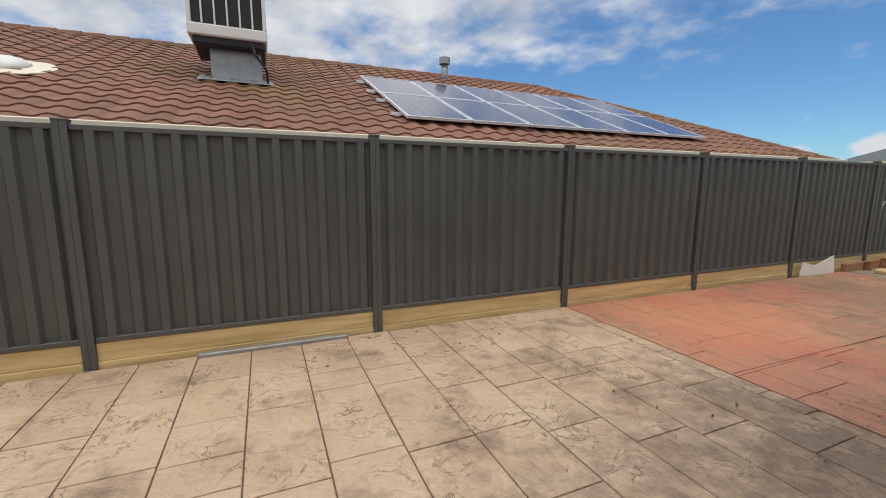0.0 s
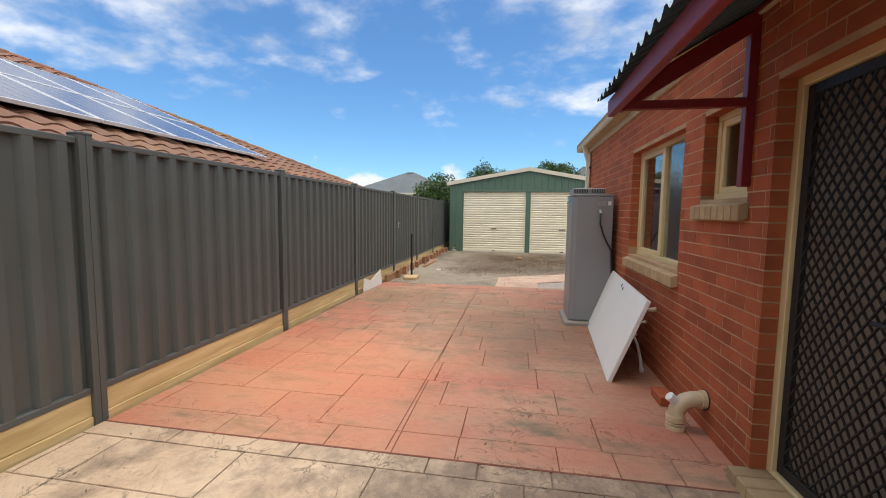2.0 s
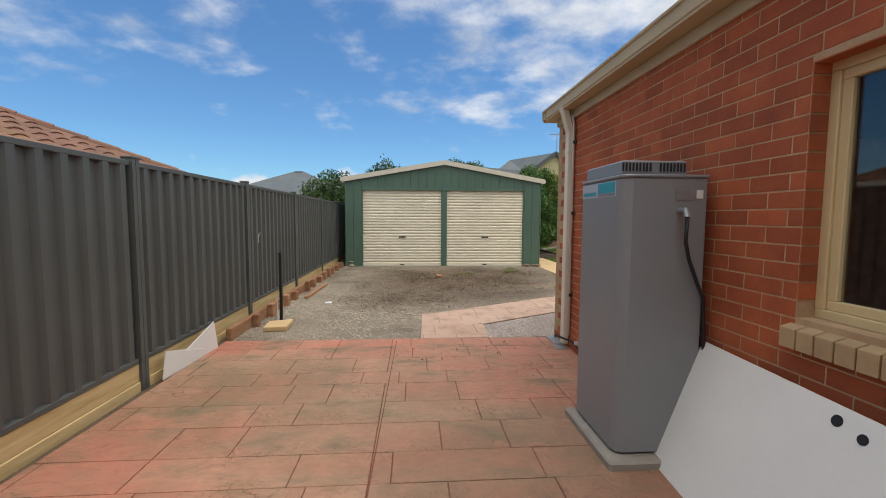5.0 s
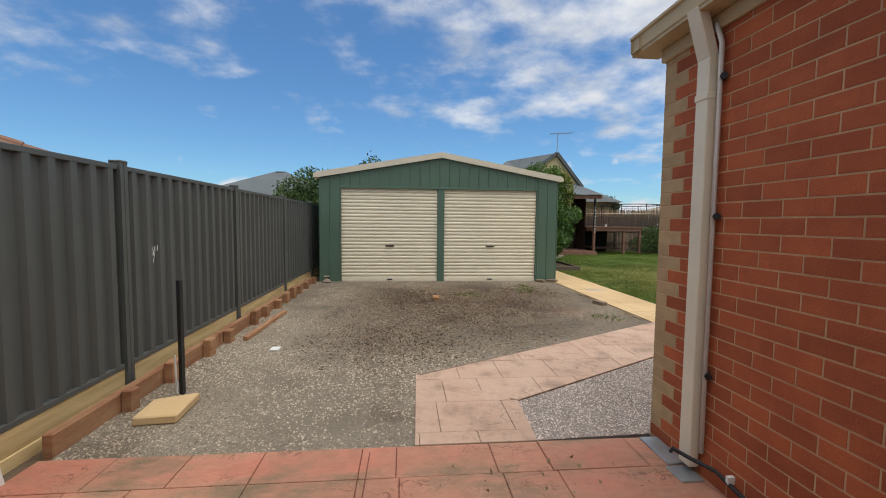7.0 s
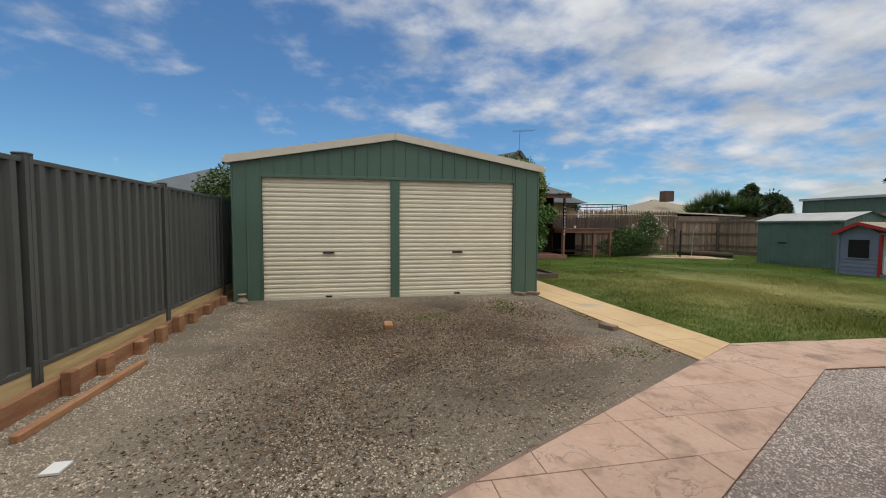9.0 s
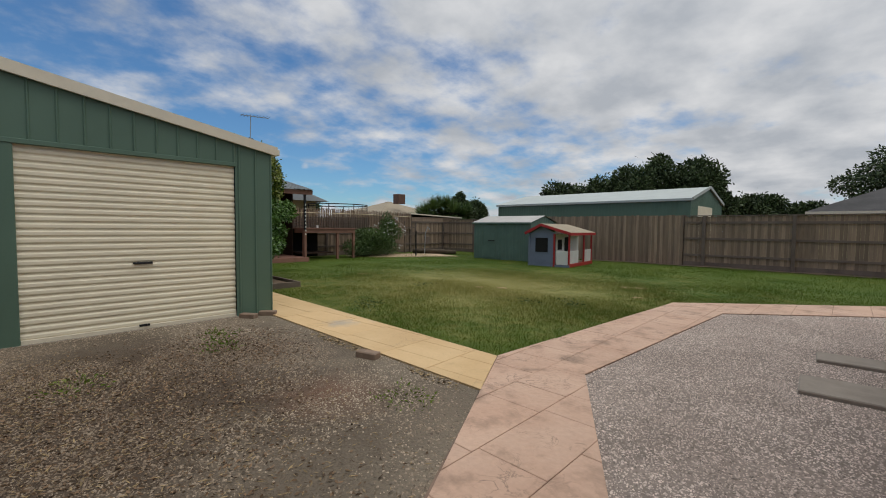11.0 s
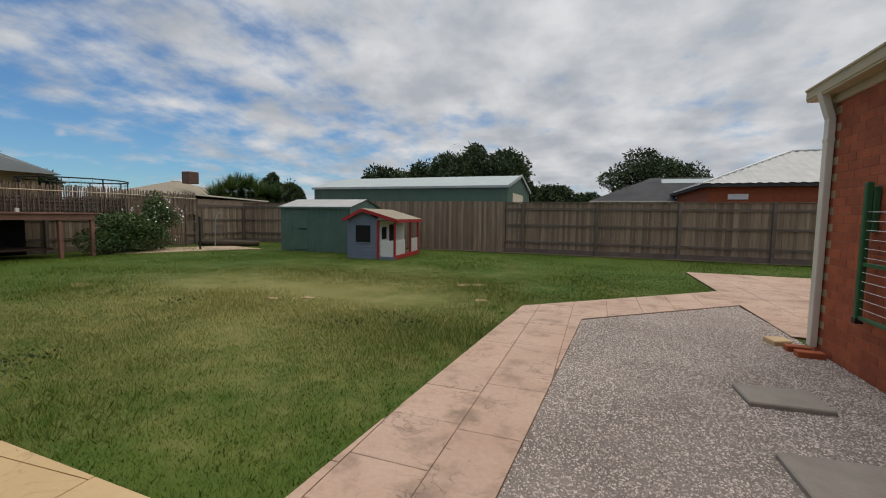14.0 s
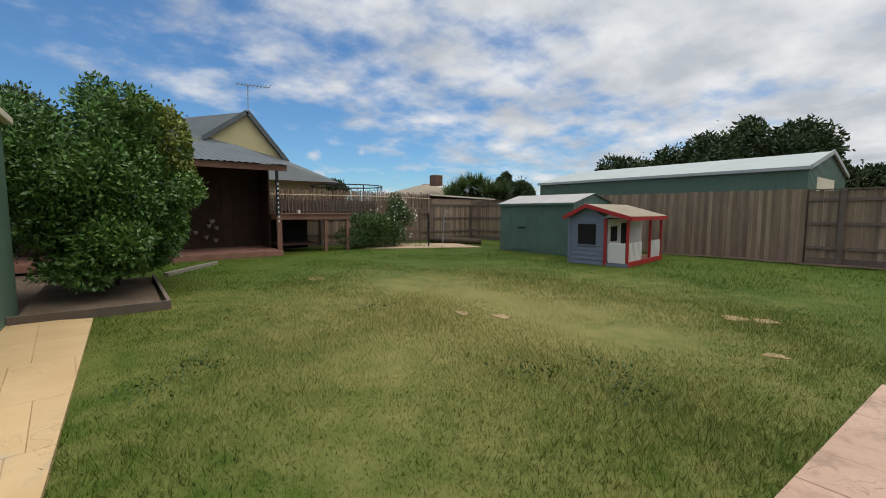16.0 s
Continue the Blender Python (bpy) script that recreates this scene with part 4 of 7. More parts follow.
for ya, yb in ((BY1 + 0.1, BM), (BM, BY0 - 0.1)):
    part("barge", G().beam((BX0 - 0.1, ya, BE if ya > BM else BA + 0.02), (BX0 - 0.1, yb, BA + 0.02 if ya > BM else BE), 0.05, 0.16), M_WROOF, bs)

# ---- neighbour's tiled house behind the fence ----
PITCH, EY, EZ, RY = 0.404, 5.0, 2.007, 10.9
END, RUN = 11.2, 3.6
RZ = EZ + (RY - EY) * PITCH
nh = thing("neighbour_house", (2, 8, 0), "brick house with mossy terracotta tiled roof", "house")
part("wall", G().box(-12, 10.7, 5.5, 5.7, -0.1, 2.0), M_BRICK, nh)
part("gutter", G().box(-12, END + 0.1, 4.86, 5.0, 1.97, 2.085), M_CREAMM, nh, bevel=0.01)
part("roof_back", G().add([(-12, RY, RZ - 0.03), (7.6, RY, RZ - 0.03), (END, 16.8, EZ), (-12, 16.8, EZ)], [(0, 3, 2, 1)]), M_TILE, nh)
part("roof_hip", G().add([(7.6, RY, RZ - 0.03), (END, 16.8, EZ), (END, EY, EZ - 0.03)], [(0, 1, 2)]), M_TILE, nh)
part("roof_base", G().add([(-12, EY, EZ - 0.05), (END, EY, EZ - 0.05), (7.6, RY, RZ - 0.05), (-12, RY, RZ - 0.05)], [(0, 1, 2, 3)]), M_TILE, nh)
SL = math.atan(PITCH)
TW, TL = 0.30, 0.325


def tile_geo():
    prof = [(0.0, 0.006), (0.04, 0.0), (0.09, 0.004), (0.15, 0.028), (0.20, 0.034), (0.25, 0.026), (0.305, 0.004)]
    n = len(prof)
    v = [(u, 0.0, w + 0.022) for u, w in prof] + [(u, TL + 0.06, w) for u, w in prof] + [(u, 0.002, w - 0.004) for u, w in prof]
    f = [(i, i + 1, n + i + 1, n + i) for i in range(n - 1)] + [(2 * n + i, 2 * n + i + 1, i + 1, i) for i in range(n - 1)]
    return v, f


tv, tf = tile_geo()
tile_mesh = mesh_of("roof_tile", G().add(tv, tf), M_TILE, smooth=False)
rest, cnt = G(), 0
slope_len = (RY - EY) / math.cos(SL)
for r in range(int(slope_len / TL) + 1):
    s = r * TL
    y, z = EY - 0.04 + s * math.cos(SL), EZ + s * math.sin(SL)
    right = END - (y - EY) * RUN / (RY - EY)
    k = 0
    x = -11.5
    while x + TW < right:
        m = Matrix.Translation((x, y, z + noise.noise((x, y, 0)) * 0.006)) @ Matrix.Rotation(SL, 4, "X")
        if -1.6 < x < 6.0 and r < 13 and cnt < 300:
            ob = new("roof_tile", tile_mesh)
            ob.parent, ob.matrix_basis = nh, m
            cnt += 1
        else:
            rest.add([m @ Vector(p) for p in tv], tf)
        x += TW
tagged(part("roof_tiles", rest, M_TILE, nh), kind="stuff")
x = -11.5
while x < 7.5:
    part("ridge_cap", G().tube([(x, RY, RZ - 0.01), (x + 0.40, RY, RZ + 0.008)], 0.10, 8), M_TILE, nh)
    x += 0.39
for k in range(20):
    a, b = k / 20, (k + 1.02) / 20
    part("ridge_cap", G().tube([(7.6 + RUN * a, RY - 5.9 * a, RZ + (EZ - RZ) * a), (7.6 + RUN * b, RY - 5.9 * b, RZ + (EZ - RZ) * b + 0.015)], 0.09, 8), M_TILE, nh)


def on_roof(x, y, up=0.0):
    return Vector((x, y, EZ + (y - EY) * PITCH)) + Vector((0, -math.sin(SL), math.cos(SL))) * up


solar = thing("solar_array", (4.6, 7, 2.6), "blue solar panels in two rows on the tiled roof", "solar panel")
PWID, PLEN = 1.06, 1.66
for r in range(2):
    for c in range(6):
        o = on_roof(1.80 + c * PWID, 5.85 + r * PLEN * math.cos(SL), 0.14)
        ux, uy = Vector((1, 0, 0)), Vector((0, math.cos(SL), math.sin(SL)))
        un = ux.cross(uy)

        def P(a, b, d):
            return o + ux * a + uy * b + un * d

        def slab(a0, a1, b0, b1, d0, d1):
            return G().add([P(a0, b0, d0), P(a1, b0, d0), P(a1, b1, d0), P(a0, b1, d0), P(a0, b0, d1), P(a1, b0, d1), P(a1, b1, d1), P(a0, b1, d1)],
                           [(3, 2, 1, 0), (4, 5, 6, 7), (0, 1, 5, 4), (1, 2, 6, 5), (2, 3, 7, 6), (3, 0, 4, 7)])

        W, L = PWID - 0.025, PLEN - 0.02
        fr = G()
        for q in ((0, W, 0, 0.032), (0, W, L - 0.032, L), (0, 0.032, 0.032, L - 0.032), (W - 0.032, W, 0.032, L - 0.032)):
            s = slab(*q, -0.035, 0.004)
            fr.add(s.v, s.f)
        pan = part("panel_frame", fr, M_ALU, solar, "aluminium frame")
        part("glass", slab(0.032, W - 0.032, 0.032, L - 0.032, -0.02, 0.0), M_PV, pan, "dark blue solar cells")
        bars = G()
        for i in range(1, 6):
            s = slab(i * W / 6 - 0.002, i * W / 6 + 0.002, 0.03, L - 0.03, 0.0, 0.0012)
            bars.add(s.v, s.f)
        part("cell_grid", bars, M_PVL, pan)
for b in (0.35, 1.25, 2.0, 2.9):
    p, q = on_roof(1.65, 5.85 + b * math.cos(SL), 0.08), on_roof(8.3, 5.85 + b * math.cos(SL), 0.08)
    part("rail", G().beam(p, q, 0.04, 0.05), M_ALU, solar)

cooler = thing("evaporative_cooler", (-0.45, 8, 3.1), "weathered white evaporative cooler on a metal plenum", "cooler")
part("plenum", G().box(-0.80, -0.06, 7.72, 8.4, 2.95, 3.62), M_STEEL, cooler, "grey galvanised plenum", bevel=0.01)
part("flashing", G().add([tuple(on_roof(-0.98, 7.45, 0.075)), tuple(on_roof(0.10, 7.45, 0.075)), tuple(on_roof(0.10, 7.85, 0.06)), tuple(on_roof(-0.98, 7.85, 0.06))], [(0, 1, 2, 3)]), M_STEEL, cooler)
part("tray", G().hexa([(-1.0, 7.5), (0.0, 7.5), (0.02, 8.55), (-1.02, 8.55)], 3.60, 3.72), M_BLACK, cooler, bevel=0.02)
part("base", G().box(-1.06, 0.04, 7.45, 8.55, 3.71, 3.88), M_WHITE, cooler, bevel=0.02)
for x in (-1.05, -0.02):
    for y in (7.46, 8.49):
        part("corner_post", G().box(x, x + 0.055, y, y + 0.055, 3.88, 4.75), M_WHITE, cooler, bevel=0.006)
part("top", G().box(-1.07, 0.05, 7.44, 8.56, 4.75, 4.9), M_WHITE, cooler, bevel=0.03)
part("pads", G().box(-1.0, -0.02, 7.5, 8.5, 3.88, 4.75), M_BLACK, cooler, "dark wet cooling pads")
for i in range(1, 6):
    x = -1.03 + i * 1.04 / 6
    part("slat", G().box(x - 0.012, x + 0.012, 7.455, 7.48, 3.88, 4.75), M_WHITE, cooler)
for i in range(1, 6):
    y = 7.48 + i * 1.04 / 6
    part("slat", G().box(0.015, 0.035, y - 0.012, y + 0.012, 3.88, 4.75), M_WHITE, cooler)
part("pipe", G().tube([(-0.2, 7.46, 3.68), (-0.15, 7.42, 3.5), (0.0, 7.45, 3.3), (0.02, 7.6, 3.1)], 0.02, 8), M_BLACK, cooler)
flue = thing("roof_flue", (4.3, 10.3, 4.1), "grey metal flue pipe with a cap on the roof", "flue")
part("pipe", G().tube([(4.3, 10.3, 4.0), (4.3, 10.3, 4.6)], 0.085, 14), M_STEEL, flue, smooth=True)
part("cap", G().tube([(4.3, 10.3, 4.56), (4.3, 10.3, 4.72)], 0.14, 14), M_STEEL, flue)
vent = thing("roof_vent", (-3.1, 7.3, 3), "flat white dome vent with flashing on tiles", "vent")
part("dome", G().tube([on_roof(-3.1, 7.3, 0.04), on_roof(-3.1, 7.3, 0.13), on_roof(-3.1, 7.3, 0.16)], 0.30, 16, 0.12), M_WHITE, vent, smooth=True)
part("flashing", G().tube([on_roof(-3.05, 7.25, 0.05), on_roof(-3.05, 7.25, 0.062)], 0.5, 14), M_CREAMM, vent)

# ---- things along the side of the house ----
door = thing("security_door", (2.96, WALL_Y, 0), "dark diamond-grille security door in a cream frame", "door")
a, b, z0, z1 = 2.53, 3.40, 0.075, 2.20
yf = WALL_Y - 0.09
fr = G().box(a, a + 0.05, yf - 0.12, yf, z0, z1).box(b - 0.05, b, yf - 0.12, yf, z0, z1).box(a + 0.05, b - 0.05, yf - 0.12, yf, z1 - 0.05, z1).box(a + 0.05, b - 0.05, yf - 0.12, yf, z0, z0 + 0.025)
part("door_frame", fr, M_CREAM, door, "cream painted timber frame", bevel=0.004)
da, db, dz0, dz1 = a + 0.055, b - 0.055, z0 + 0.03, z1 - 0.055
sf = G().box(da, da + 0.05, yf - 0.05, yf - 0.02, dz0, dz1).box(db - 0.05, db, yf - 0.05, yf - 0.02, dz0, dz1).box(da + 0.05, db - 0.05, yf - 0.05, yf - 0.02, dz0, dz0 + 0.06).box(da + 0.05, db - 0.05, yf - 0.05, yf - 0.02, dz1 - 0.05, dz1)
leafd = part("door_leaf", sf, M_BLACK, door, "black aluminium leaf", bevel=0.004)
gr, pit = G(), 0.06
ga, gb, gz0, gz1 = da + 0.045, db - 0.045, dz0 + 0.055, dz1 - 0.045
asp = 1.35
for sgn in (1, -1):
    k = -40
    while k < 75:
        zc = gz0 + k * pit * asp
        p0 = (ga, zc)
        p1 = (gb, zc + sgn * (gb - ga) * asp)
        lo, hi = 0.0, 1.0
        d = p1[1] - p0[1]
        t0, t1 = sorted(((gz0 - p0[1]) / d, (gz1 - p0[1]) / d))
        lo, hi = max(lo, t0), min(hi, t1)
        if hi - lo > 0.01:
            A = (p0[0] + (gb - ga) * lo, p0[1] + d * lo)
            B = (p0[0] + (gb - ga) * hi, p0[1] + d * hi)
            gr.beam((A[0], yf - 0.03 - 0.004 * sgn, A[1]), (B[0], yf - 0.03 - 0.004 * sgn, B[1]), 0.0065, 0.009, up=(0, 1, 0))
        k += 1
part("grille", gr, M_BLACK, leafd, "black diamond grille")
part("flyscreen", G().box(ga, gb, yf - 0.052, yf - 0.048, gz0, gz1), mat("fly_mesh", (0.27, 0.22, 0.17), 0.8, 0.2, 3, 200, 0.2), leafd, "dark brown insect mesh")
part("handle", G().tube([(a + 0.10, yf - 0.015, 1.08), (a + 0.10, yf + 0.04, 1.08), (a + 0.22, yf + 0.045, 1.08)], 0.01, 8), M_BLACK, leafd)
n = 9
for i in range(n):
    c0 = a - 0.02 + i * (b - a + 0.04) / n
    part("sill_brick", G().box(c0 + 0.004, c0 + (b - a + 0.04) / n - 0.004, yf - 0.1, WALL_Y + 0.10, -0.02, 0.072), M_CREAMB, door, bevel=0.005)
# two added near-black sheets, behind and above, paint the unlit rooms dark
solo("hall_backdrop", G().box(1.6, 6.4, WALL_Y - 1.4, WALL_Y - 1.35, 0, 2.6), M_DIMROOM, "added near-black sheet standing in for the dim hall", "wall", kind="structure")
solo("ceiling_inner", G().box(1.55, 9.2, -7.2, WALL_Y - 0.26, 2.5, 2.55), M_DIMROOM, "added unseen near-black sheet closing the dim rooms above", "ceiling", kind="structure")

awn = thing("door_awning", (2.95, WALL_Y, 2.1), "dark red framed awning with green corrugated sheet above the door", "awning")
AX0, AX1, AYF = 2.22, 3.66, 0.60
for x in (AX1 - 0.04,):
    br = part("bracket_post", G().box(x - 0.028, x + 0.028, WALL_Y, WALL_Y + 0.05, 1.66, 2.62), M_REDP, awn, bevel=0.004)
    part("arm", G().box(x - 0.025, x + 0.025, WALL_Y + 0.05, AYF, 2.115, 2.165), M_REDP, awn, bevel=0.004)
for x in (AX0 + 0.03, AX1 - 0.04):
    part("rafter", G().beam((x, WALL_Y + 0.03, 2.585), (x, AYF, 2.145), 0.055, 0.10), M_REDP, awn, bevel=0.004)
part("front_beam", G().box(AX0 - 0.03, AX1 + 0.02, AYF, AYF + 0.045, 2.09, 2.19), M_REDP, awn, bevel=0.005)
part("wall_plate", G().box(AX0, AX1, WALL_Y, WALL_Y + 0.04, 2.62, 2.70), M_REDP, awn, bevel=0.005)
pts = []
i = 0
x = AX0 - 0.06
while x < AX1 + 0.07:
    pts.append((x, (0.0, 0.014, 0.017, 0.017, 0.0, -0.014, -0.017, -0.014)[i % 8]))
    x, i = x + 0.0135, i + 1
n = len(pts)
part("corrugated_sheet", G().add([(u, WALL_Y + 0.01, 2.67 + w) for u, w in pts] + [(u, AYF + 0.10, 2.195 + w) for u, w in pts], [(i, i + 1, n + i + 1, n + i) for i in range(n - 1)]), M_AWN, awn, "dark green corrugated sheet")

heater = thing("water_heater", (6.93, 0.2, 0), "tall grey hot water unit on a concrete pad", "water heater")
HX0, HX1, HY0, HY1 = 6.66, 7.26, -0.07, 0.445
c = 0.06
poly = [(HX0, HY0), (HX1, HY0), (HX1, HY1 - 0.012), (HX1 - 0.012, HY1), (HX0 + c, HY1), (HX0 + 0.018, HY1 - 0.018), (HX0, HY1 - c)]
part("pad", G().box(HX0 - 0.08, HX1 + 0.06, HY0 - 0.05, HY1 + 0.06, -0.02, 0.05), M_PAVER, heater, "rough grey concrete pad", bevel=0.012)
part("casing", G().hexa(poly, 0.06, 1.73), M_TANK, heater, "grey enamelled casing", bevel=0.008)
part("lid", G().hexa([(x + (0.006 if x > 6.95 else -0.006), y + (0.006 if y > 0.2 else -0.006)) for x, y in poly], 1.73, 1.75), M_TANK, heater, bevel=0.006)
cap = part("flue_cap", G().box(HX0 + 0.05, HX1 - 0.03, HY0 + 0.10, HY1 - 0.02, 1.75, 1.835), M_TANK, heater, bevel=0.008)
# black bars on the solid cap stand in for the shade inside its slots
for k in range(19):
    y = HY0 + 0.115 + k * 0.021
    if k not in (8, 9):
        part("slot", G().box(HX0 + 0.044, HX0 + 0.049, y, y + 0.010, 1.77, 1.82), M_BLACK, cap)
part("label_plate", G().box(HX0 - 0.004, HX0 - 0.001, 0.02, 0.13, 1.60, 1.67), M_STEEL, heater)
part("warning_label", G().box(HX0 - 0.004, HX0 - 0.001, -0.04, 0.0, 1.61, 1.66), M_WHITE, heater)
part("valve", G().tube([(HX0 + 0.01, 0.10, 1.54), (HX0 - 0.06, 0.10, 1.54), (HX0 - 0.075, 0.10, 1.50)], 0.018, 10), M_STEEL, heater, "chromed relief valve")
part("hose", G().tube([(HX0 - 0.075, 0.10, 1.50), (HX0 - 0.07, 0.10, 1.36), (HX0 - 0.05, 0.06, 1.25), (HX0 - 0.04, 0.0, 1.12), (HX0 - 0.02, -0.06, 1.02), (HX0 - 0.02, -0.08, 0.7), (HX0 - 0.02, -0.09, 0.3)], 0.011, 8), M_BLACK, heater, "thin dark copper hose", smooth=True)
M_LBL = mat("pale_label", (0.40, 0.43, 0.47), 0.45, 0.05, 3, 50, 0.0)
M_TEAL = mat("teal_print", (0.03, 0.30, 0.36), 0.5, 0.05, 3, 50, 0.0)
part("label_strip", G().box(HX0 + 0.09, HX1 - 0.02, HY1 + 0.0005, HY1 + 0.002, 1.625, 1.72), M_LBL, heater, "pale grey-blue label strip")
part("label_block", G().box(HX0 + 0.10, HX0 + 0.33, HY1 + 0.0025, HY1 + 0.004, 1.65, 1.715), M_TEAL, heater, "teal printed label block")
part("label_band", G().box(HX0 + 0.10, HX0 + 0.33, HY1 + 0.0025, HY1 + 0.004, 1.63, 1.648), M_TANK, heater)
for k, w in enumerate((0.026, 0.03, 0.026, 0.03, 0.026, 0.03)):
    part("label_bar", G().box(HX0 + 0.36 + k * 0.034, HX0 + 0.36 + k * 0.034 + w, HY1 + 0.0025, HY1 + 0.004, 1.64, 1.665), M_TEAL, heater)
part("screw", G().tube([(HX0 + 0.07, HY1 + 0.0005, 1.52), (HX0 + 0.07, HY1 + 0.005, 1.52)], 0.006, 10), M_STEEL, heater)

leaning = thing("leaning_door", (5.6, 0.3, 0), "loose white flush door on its side, leaned against the wall", "door")
A, B, C = Vector((6.66, -0.09, 0.755)), Vector((4.66, 0.06, 0.762)), Vector((4.70, 0.345, 0.0))
D = A + (C - B)
D.z = 0.0
nrm = (B - A).cross(C - B).normalized()
nrm = -nrm if nrm.y < 0 else nrm
th = nrm * -0.036
g = G().add([A, B, C, D, A + th, B + th, C + th, D + th], [(0, 1, 2, 3), (7, 6, 5, 4), (0, 4, 5, 1), (1, 5, 6, 2), (2, 6, 7, 3), (3, 7, 4, 0)])
part("leaf", g, M_WHITE, leaning, bevel=0.003)
# the leaf is uncut; black discs paint the darkness of its two holes
for k, u in enumerate((0.445, 0.50)):
    p = A + (B - A) * u + (D - A).normalized() * (0.06 + 0.02 * k)
    part("lock_hole", G().tube([p + nrm * 0.0005, p + nrm * 0.002], 0.024 if k == 0 else 0.021, 14), M_BLACK, leaning)
for x, y, z, r in ((5.06, WALL_Y, 0.60, 0.018), (5.33, WALL_Y, 0.41, 0.012)):
    stub = thing("wall_pipe", (x, y, z), "short pipe stub sticking out of the wall", "pipe")
    part("pipe", G().tube([(x, WALL_Y - 0.02, z), (x, WALL_Y + 0.065, z - 0.005)], r, 12), M_PVC if r > 0.015 else M_WHITE, stub, smooth=True)
    part("collar", G().tube([(x, WALL_Y + 0.0, z), (x, WALL_Y + 0.02, z)], r * 1.3, 12), M_PVC if r > 0.015 else M_WHITE, stub)
drain = thing("drain_pipe", (5.0, 0.2, 0), "thin white drain hose bent to the ground", "pipe")
part("pipe", G().tube([(5.62, WALL_Y - 0.01, 0.20), (5.55, -0.09, 0.20), (5.3, -0.06, 0.19), (5.12, -0.045, 0.10), (5.02, -0.03, 0.03)], 0.014, 10), M_WHITE, drain, smooth=True)
part("end_fitting", G().tube([(5.03, -0.032, 0.035), (4.99, -0.026, 0.014)], 0.02, 10), M_WHITE, drain)
elbow = thing("sewer_elbow", (3.95, 0.1, 0), "cream plastic sewer pipe elbow entering the wall", "pipe")
EY0 = 0.045
pp = [(3.95, EY0, -0.04), (3.95, EY0, 0.10)] + [(3.95, EY0 - 0.12 * (1 - math.cos(t)), 0.10 + 0.12 * math.sin(t)) for t in (0.3, 0.6, 0.9, 1.2, 1.5)] + [(3.95, WALL_Y - 0.02, 0.222)]
part("pipe", G().tube(pp, 0.054, 18), M_PVC, elbow, smooth=True)
for z0, z1, r in ((-0.02, 0.03, 0.064), (0.036, 0.05, 0.061), (0.058, 0.10, 0.064)):
    part("collar", G().tube([(3.95, EY0, z0), (3.95, EY0, z1)], r, 18), M_PVC, elbow, bevel=0.003)
part("inspection_cap", G().tube([(3.95, EY0 - 0.02, 0.17), (3.94, EY0 + 0.055, 0.235)], 0.033, 14), M_WHITE, elbow, "whitish screw cap", bevel=0.004)
# solid black disc paints the shade of the gap in the wall
part("wall_seal", G().tube([(3.95, WALL_Y - 0.01, 0.222), (3.95, WALL_Y + 0.006, 0.222)], 0.068, 18), M_BLACK, elbow, "black disc for the shaded gap round the pipe")
part("socket", G().tube([(3.95, WALL_Y + 0.004, 0.222), (3.95, WALL_Y + 0.035, 0.222)], 0.063, 18), M_PVC, elbow, bevel=0.003)
solo("loose_brick", G().box(4.28, 4.50, -0.07, 0.04, 0.0, 0.075), M_BRICK, "loose red brick lying against the wall", "brick", bevel=0.006)


def downpipe(name, x, y, wallside, label):
    """A rectangular downpipe with a thin conduit beside it; wallside is the unit step away from the wall."""
    d = thing(name, (x, y, 0), label, "downpipe")
    sx, sy = wallside
    t = Vector((sy, sx, 0))
    o = Vector((sx, sy, 0))

    def bx(u0, u1, d0, d1, z0, z1):
        p = Vector((x, y, 0)) + t * u0 + o * d0
        q = Vector((x, y, 0)) + t * u1 + o * d1
        return G().box(min(p.x, q.x), max(p.x, q.x), min(p.y, q.y), max(p.y, q.y), z0, z1)

    part("pipe", bx(-0.05, 0.05, 0.012, 0.075, 0.04, 2.47), M_CREAMM, d, bevel=0.006)
    part("joint", bx(-0.054, 0.054, 0.008, 0.08, 2.22, 2.26), M_CREAMM, d, bevel=0.004)
    p0, p1 = Vector((x, y, 2.46)) + o * 0.045, Vector((x, y, 2.74)) + o * 0.13
    part("offset", G().beam(p0, p1, 0.10, 0.065, up=tuple(o)), M_CREAMM, d, bevel=0.006)
    c0 = Vector((x, y, 0)) - t * 0.085 + o * 0.03
    part("conduit", G().tube([c0 + Vector((0, 0, 0.15)), c0 + Vector((0, 0, 2.52)), c0 + t * 0.05 + Vector((0, 0, 2.64))], 0.014, 8), M_WHITE, d, "thin white conduit", smooth=True)
    for z in (0.62, 1.55, 2.33):
        part("clip", G().tube([c0 + t * 0.03 - o * 0.03 + Vector((0, 0, z)), c0 - t * 0.03 + o * 0.0 + Vector((0, 0, z))], 0.02, 8), M_BLACK, d)
    return d


downpipe("downpipe", 8.97, WALL_Y, (0, 1), "cream rectangular downpipe near the cream corner bricks")
downpipe("downpipe", HOUSE_X, HOUSE_END + 0.12, (1, 0), "cream rectangular downpipe at the far house corner")
cop = thing("copper_pipe", (8.7, 0, 0), "dark copper pipe bent round the downpipe foot", "pipe")
part("pipe", G().tube([(9.0, 0.0, 0.10), (8.98, 0.0, 0.13), (8.9, -0.04, 0.12), (8.75, -0.1, 0.12), (8.6, -0.12, 0.08), (8.3, -0.12, 0.05), (7.5, -0.12, 0.05)], 0.012, 8), M_BLACK, cop, smooth=True)
part("clip", G().box(8.66, 8.68, WALL_Y, -0.10, 0.10, 0.14), M_WHITE, cop)
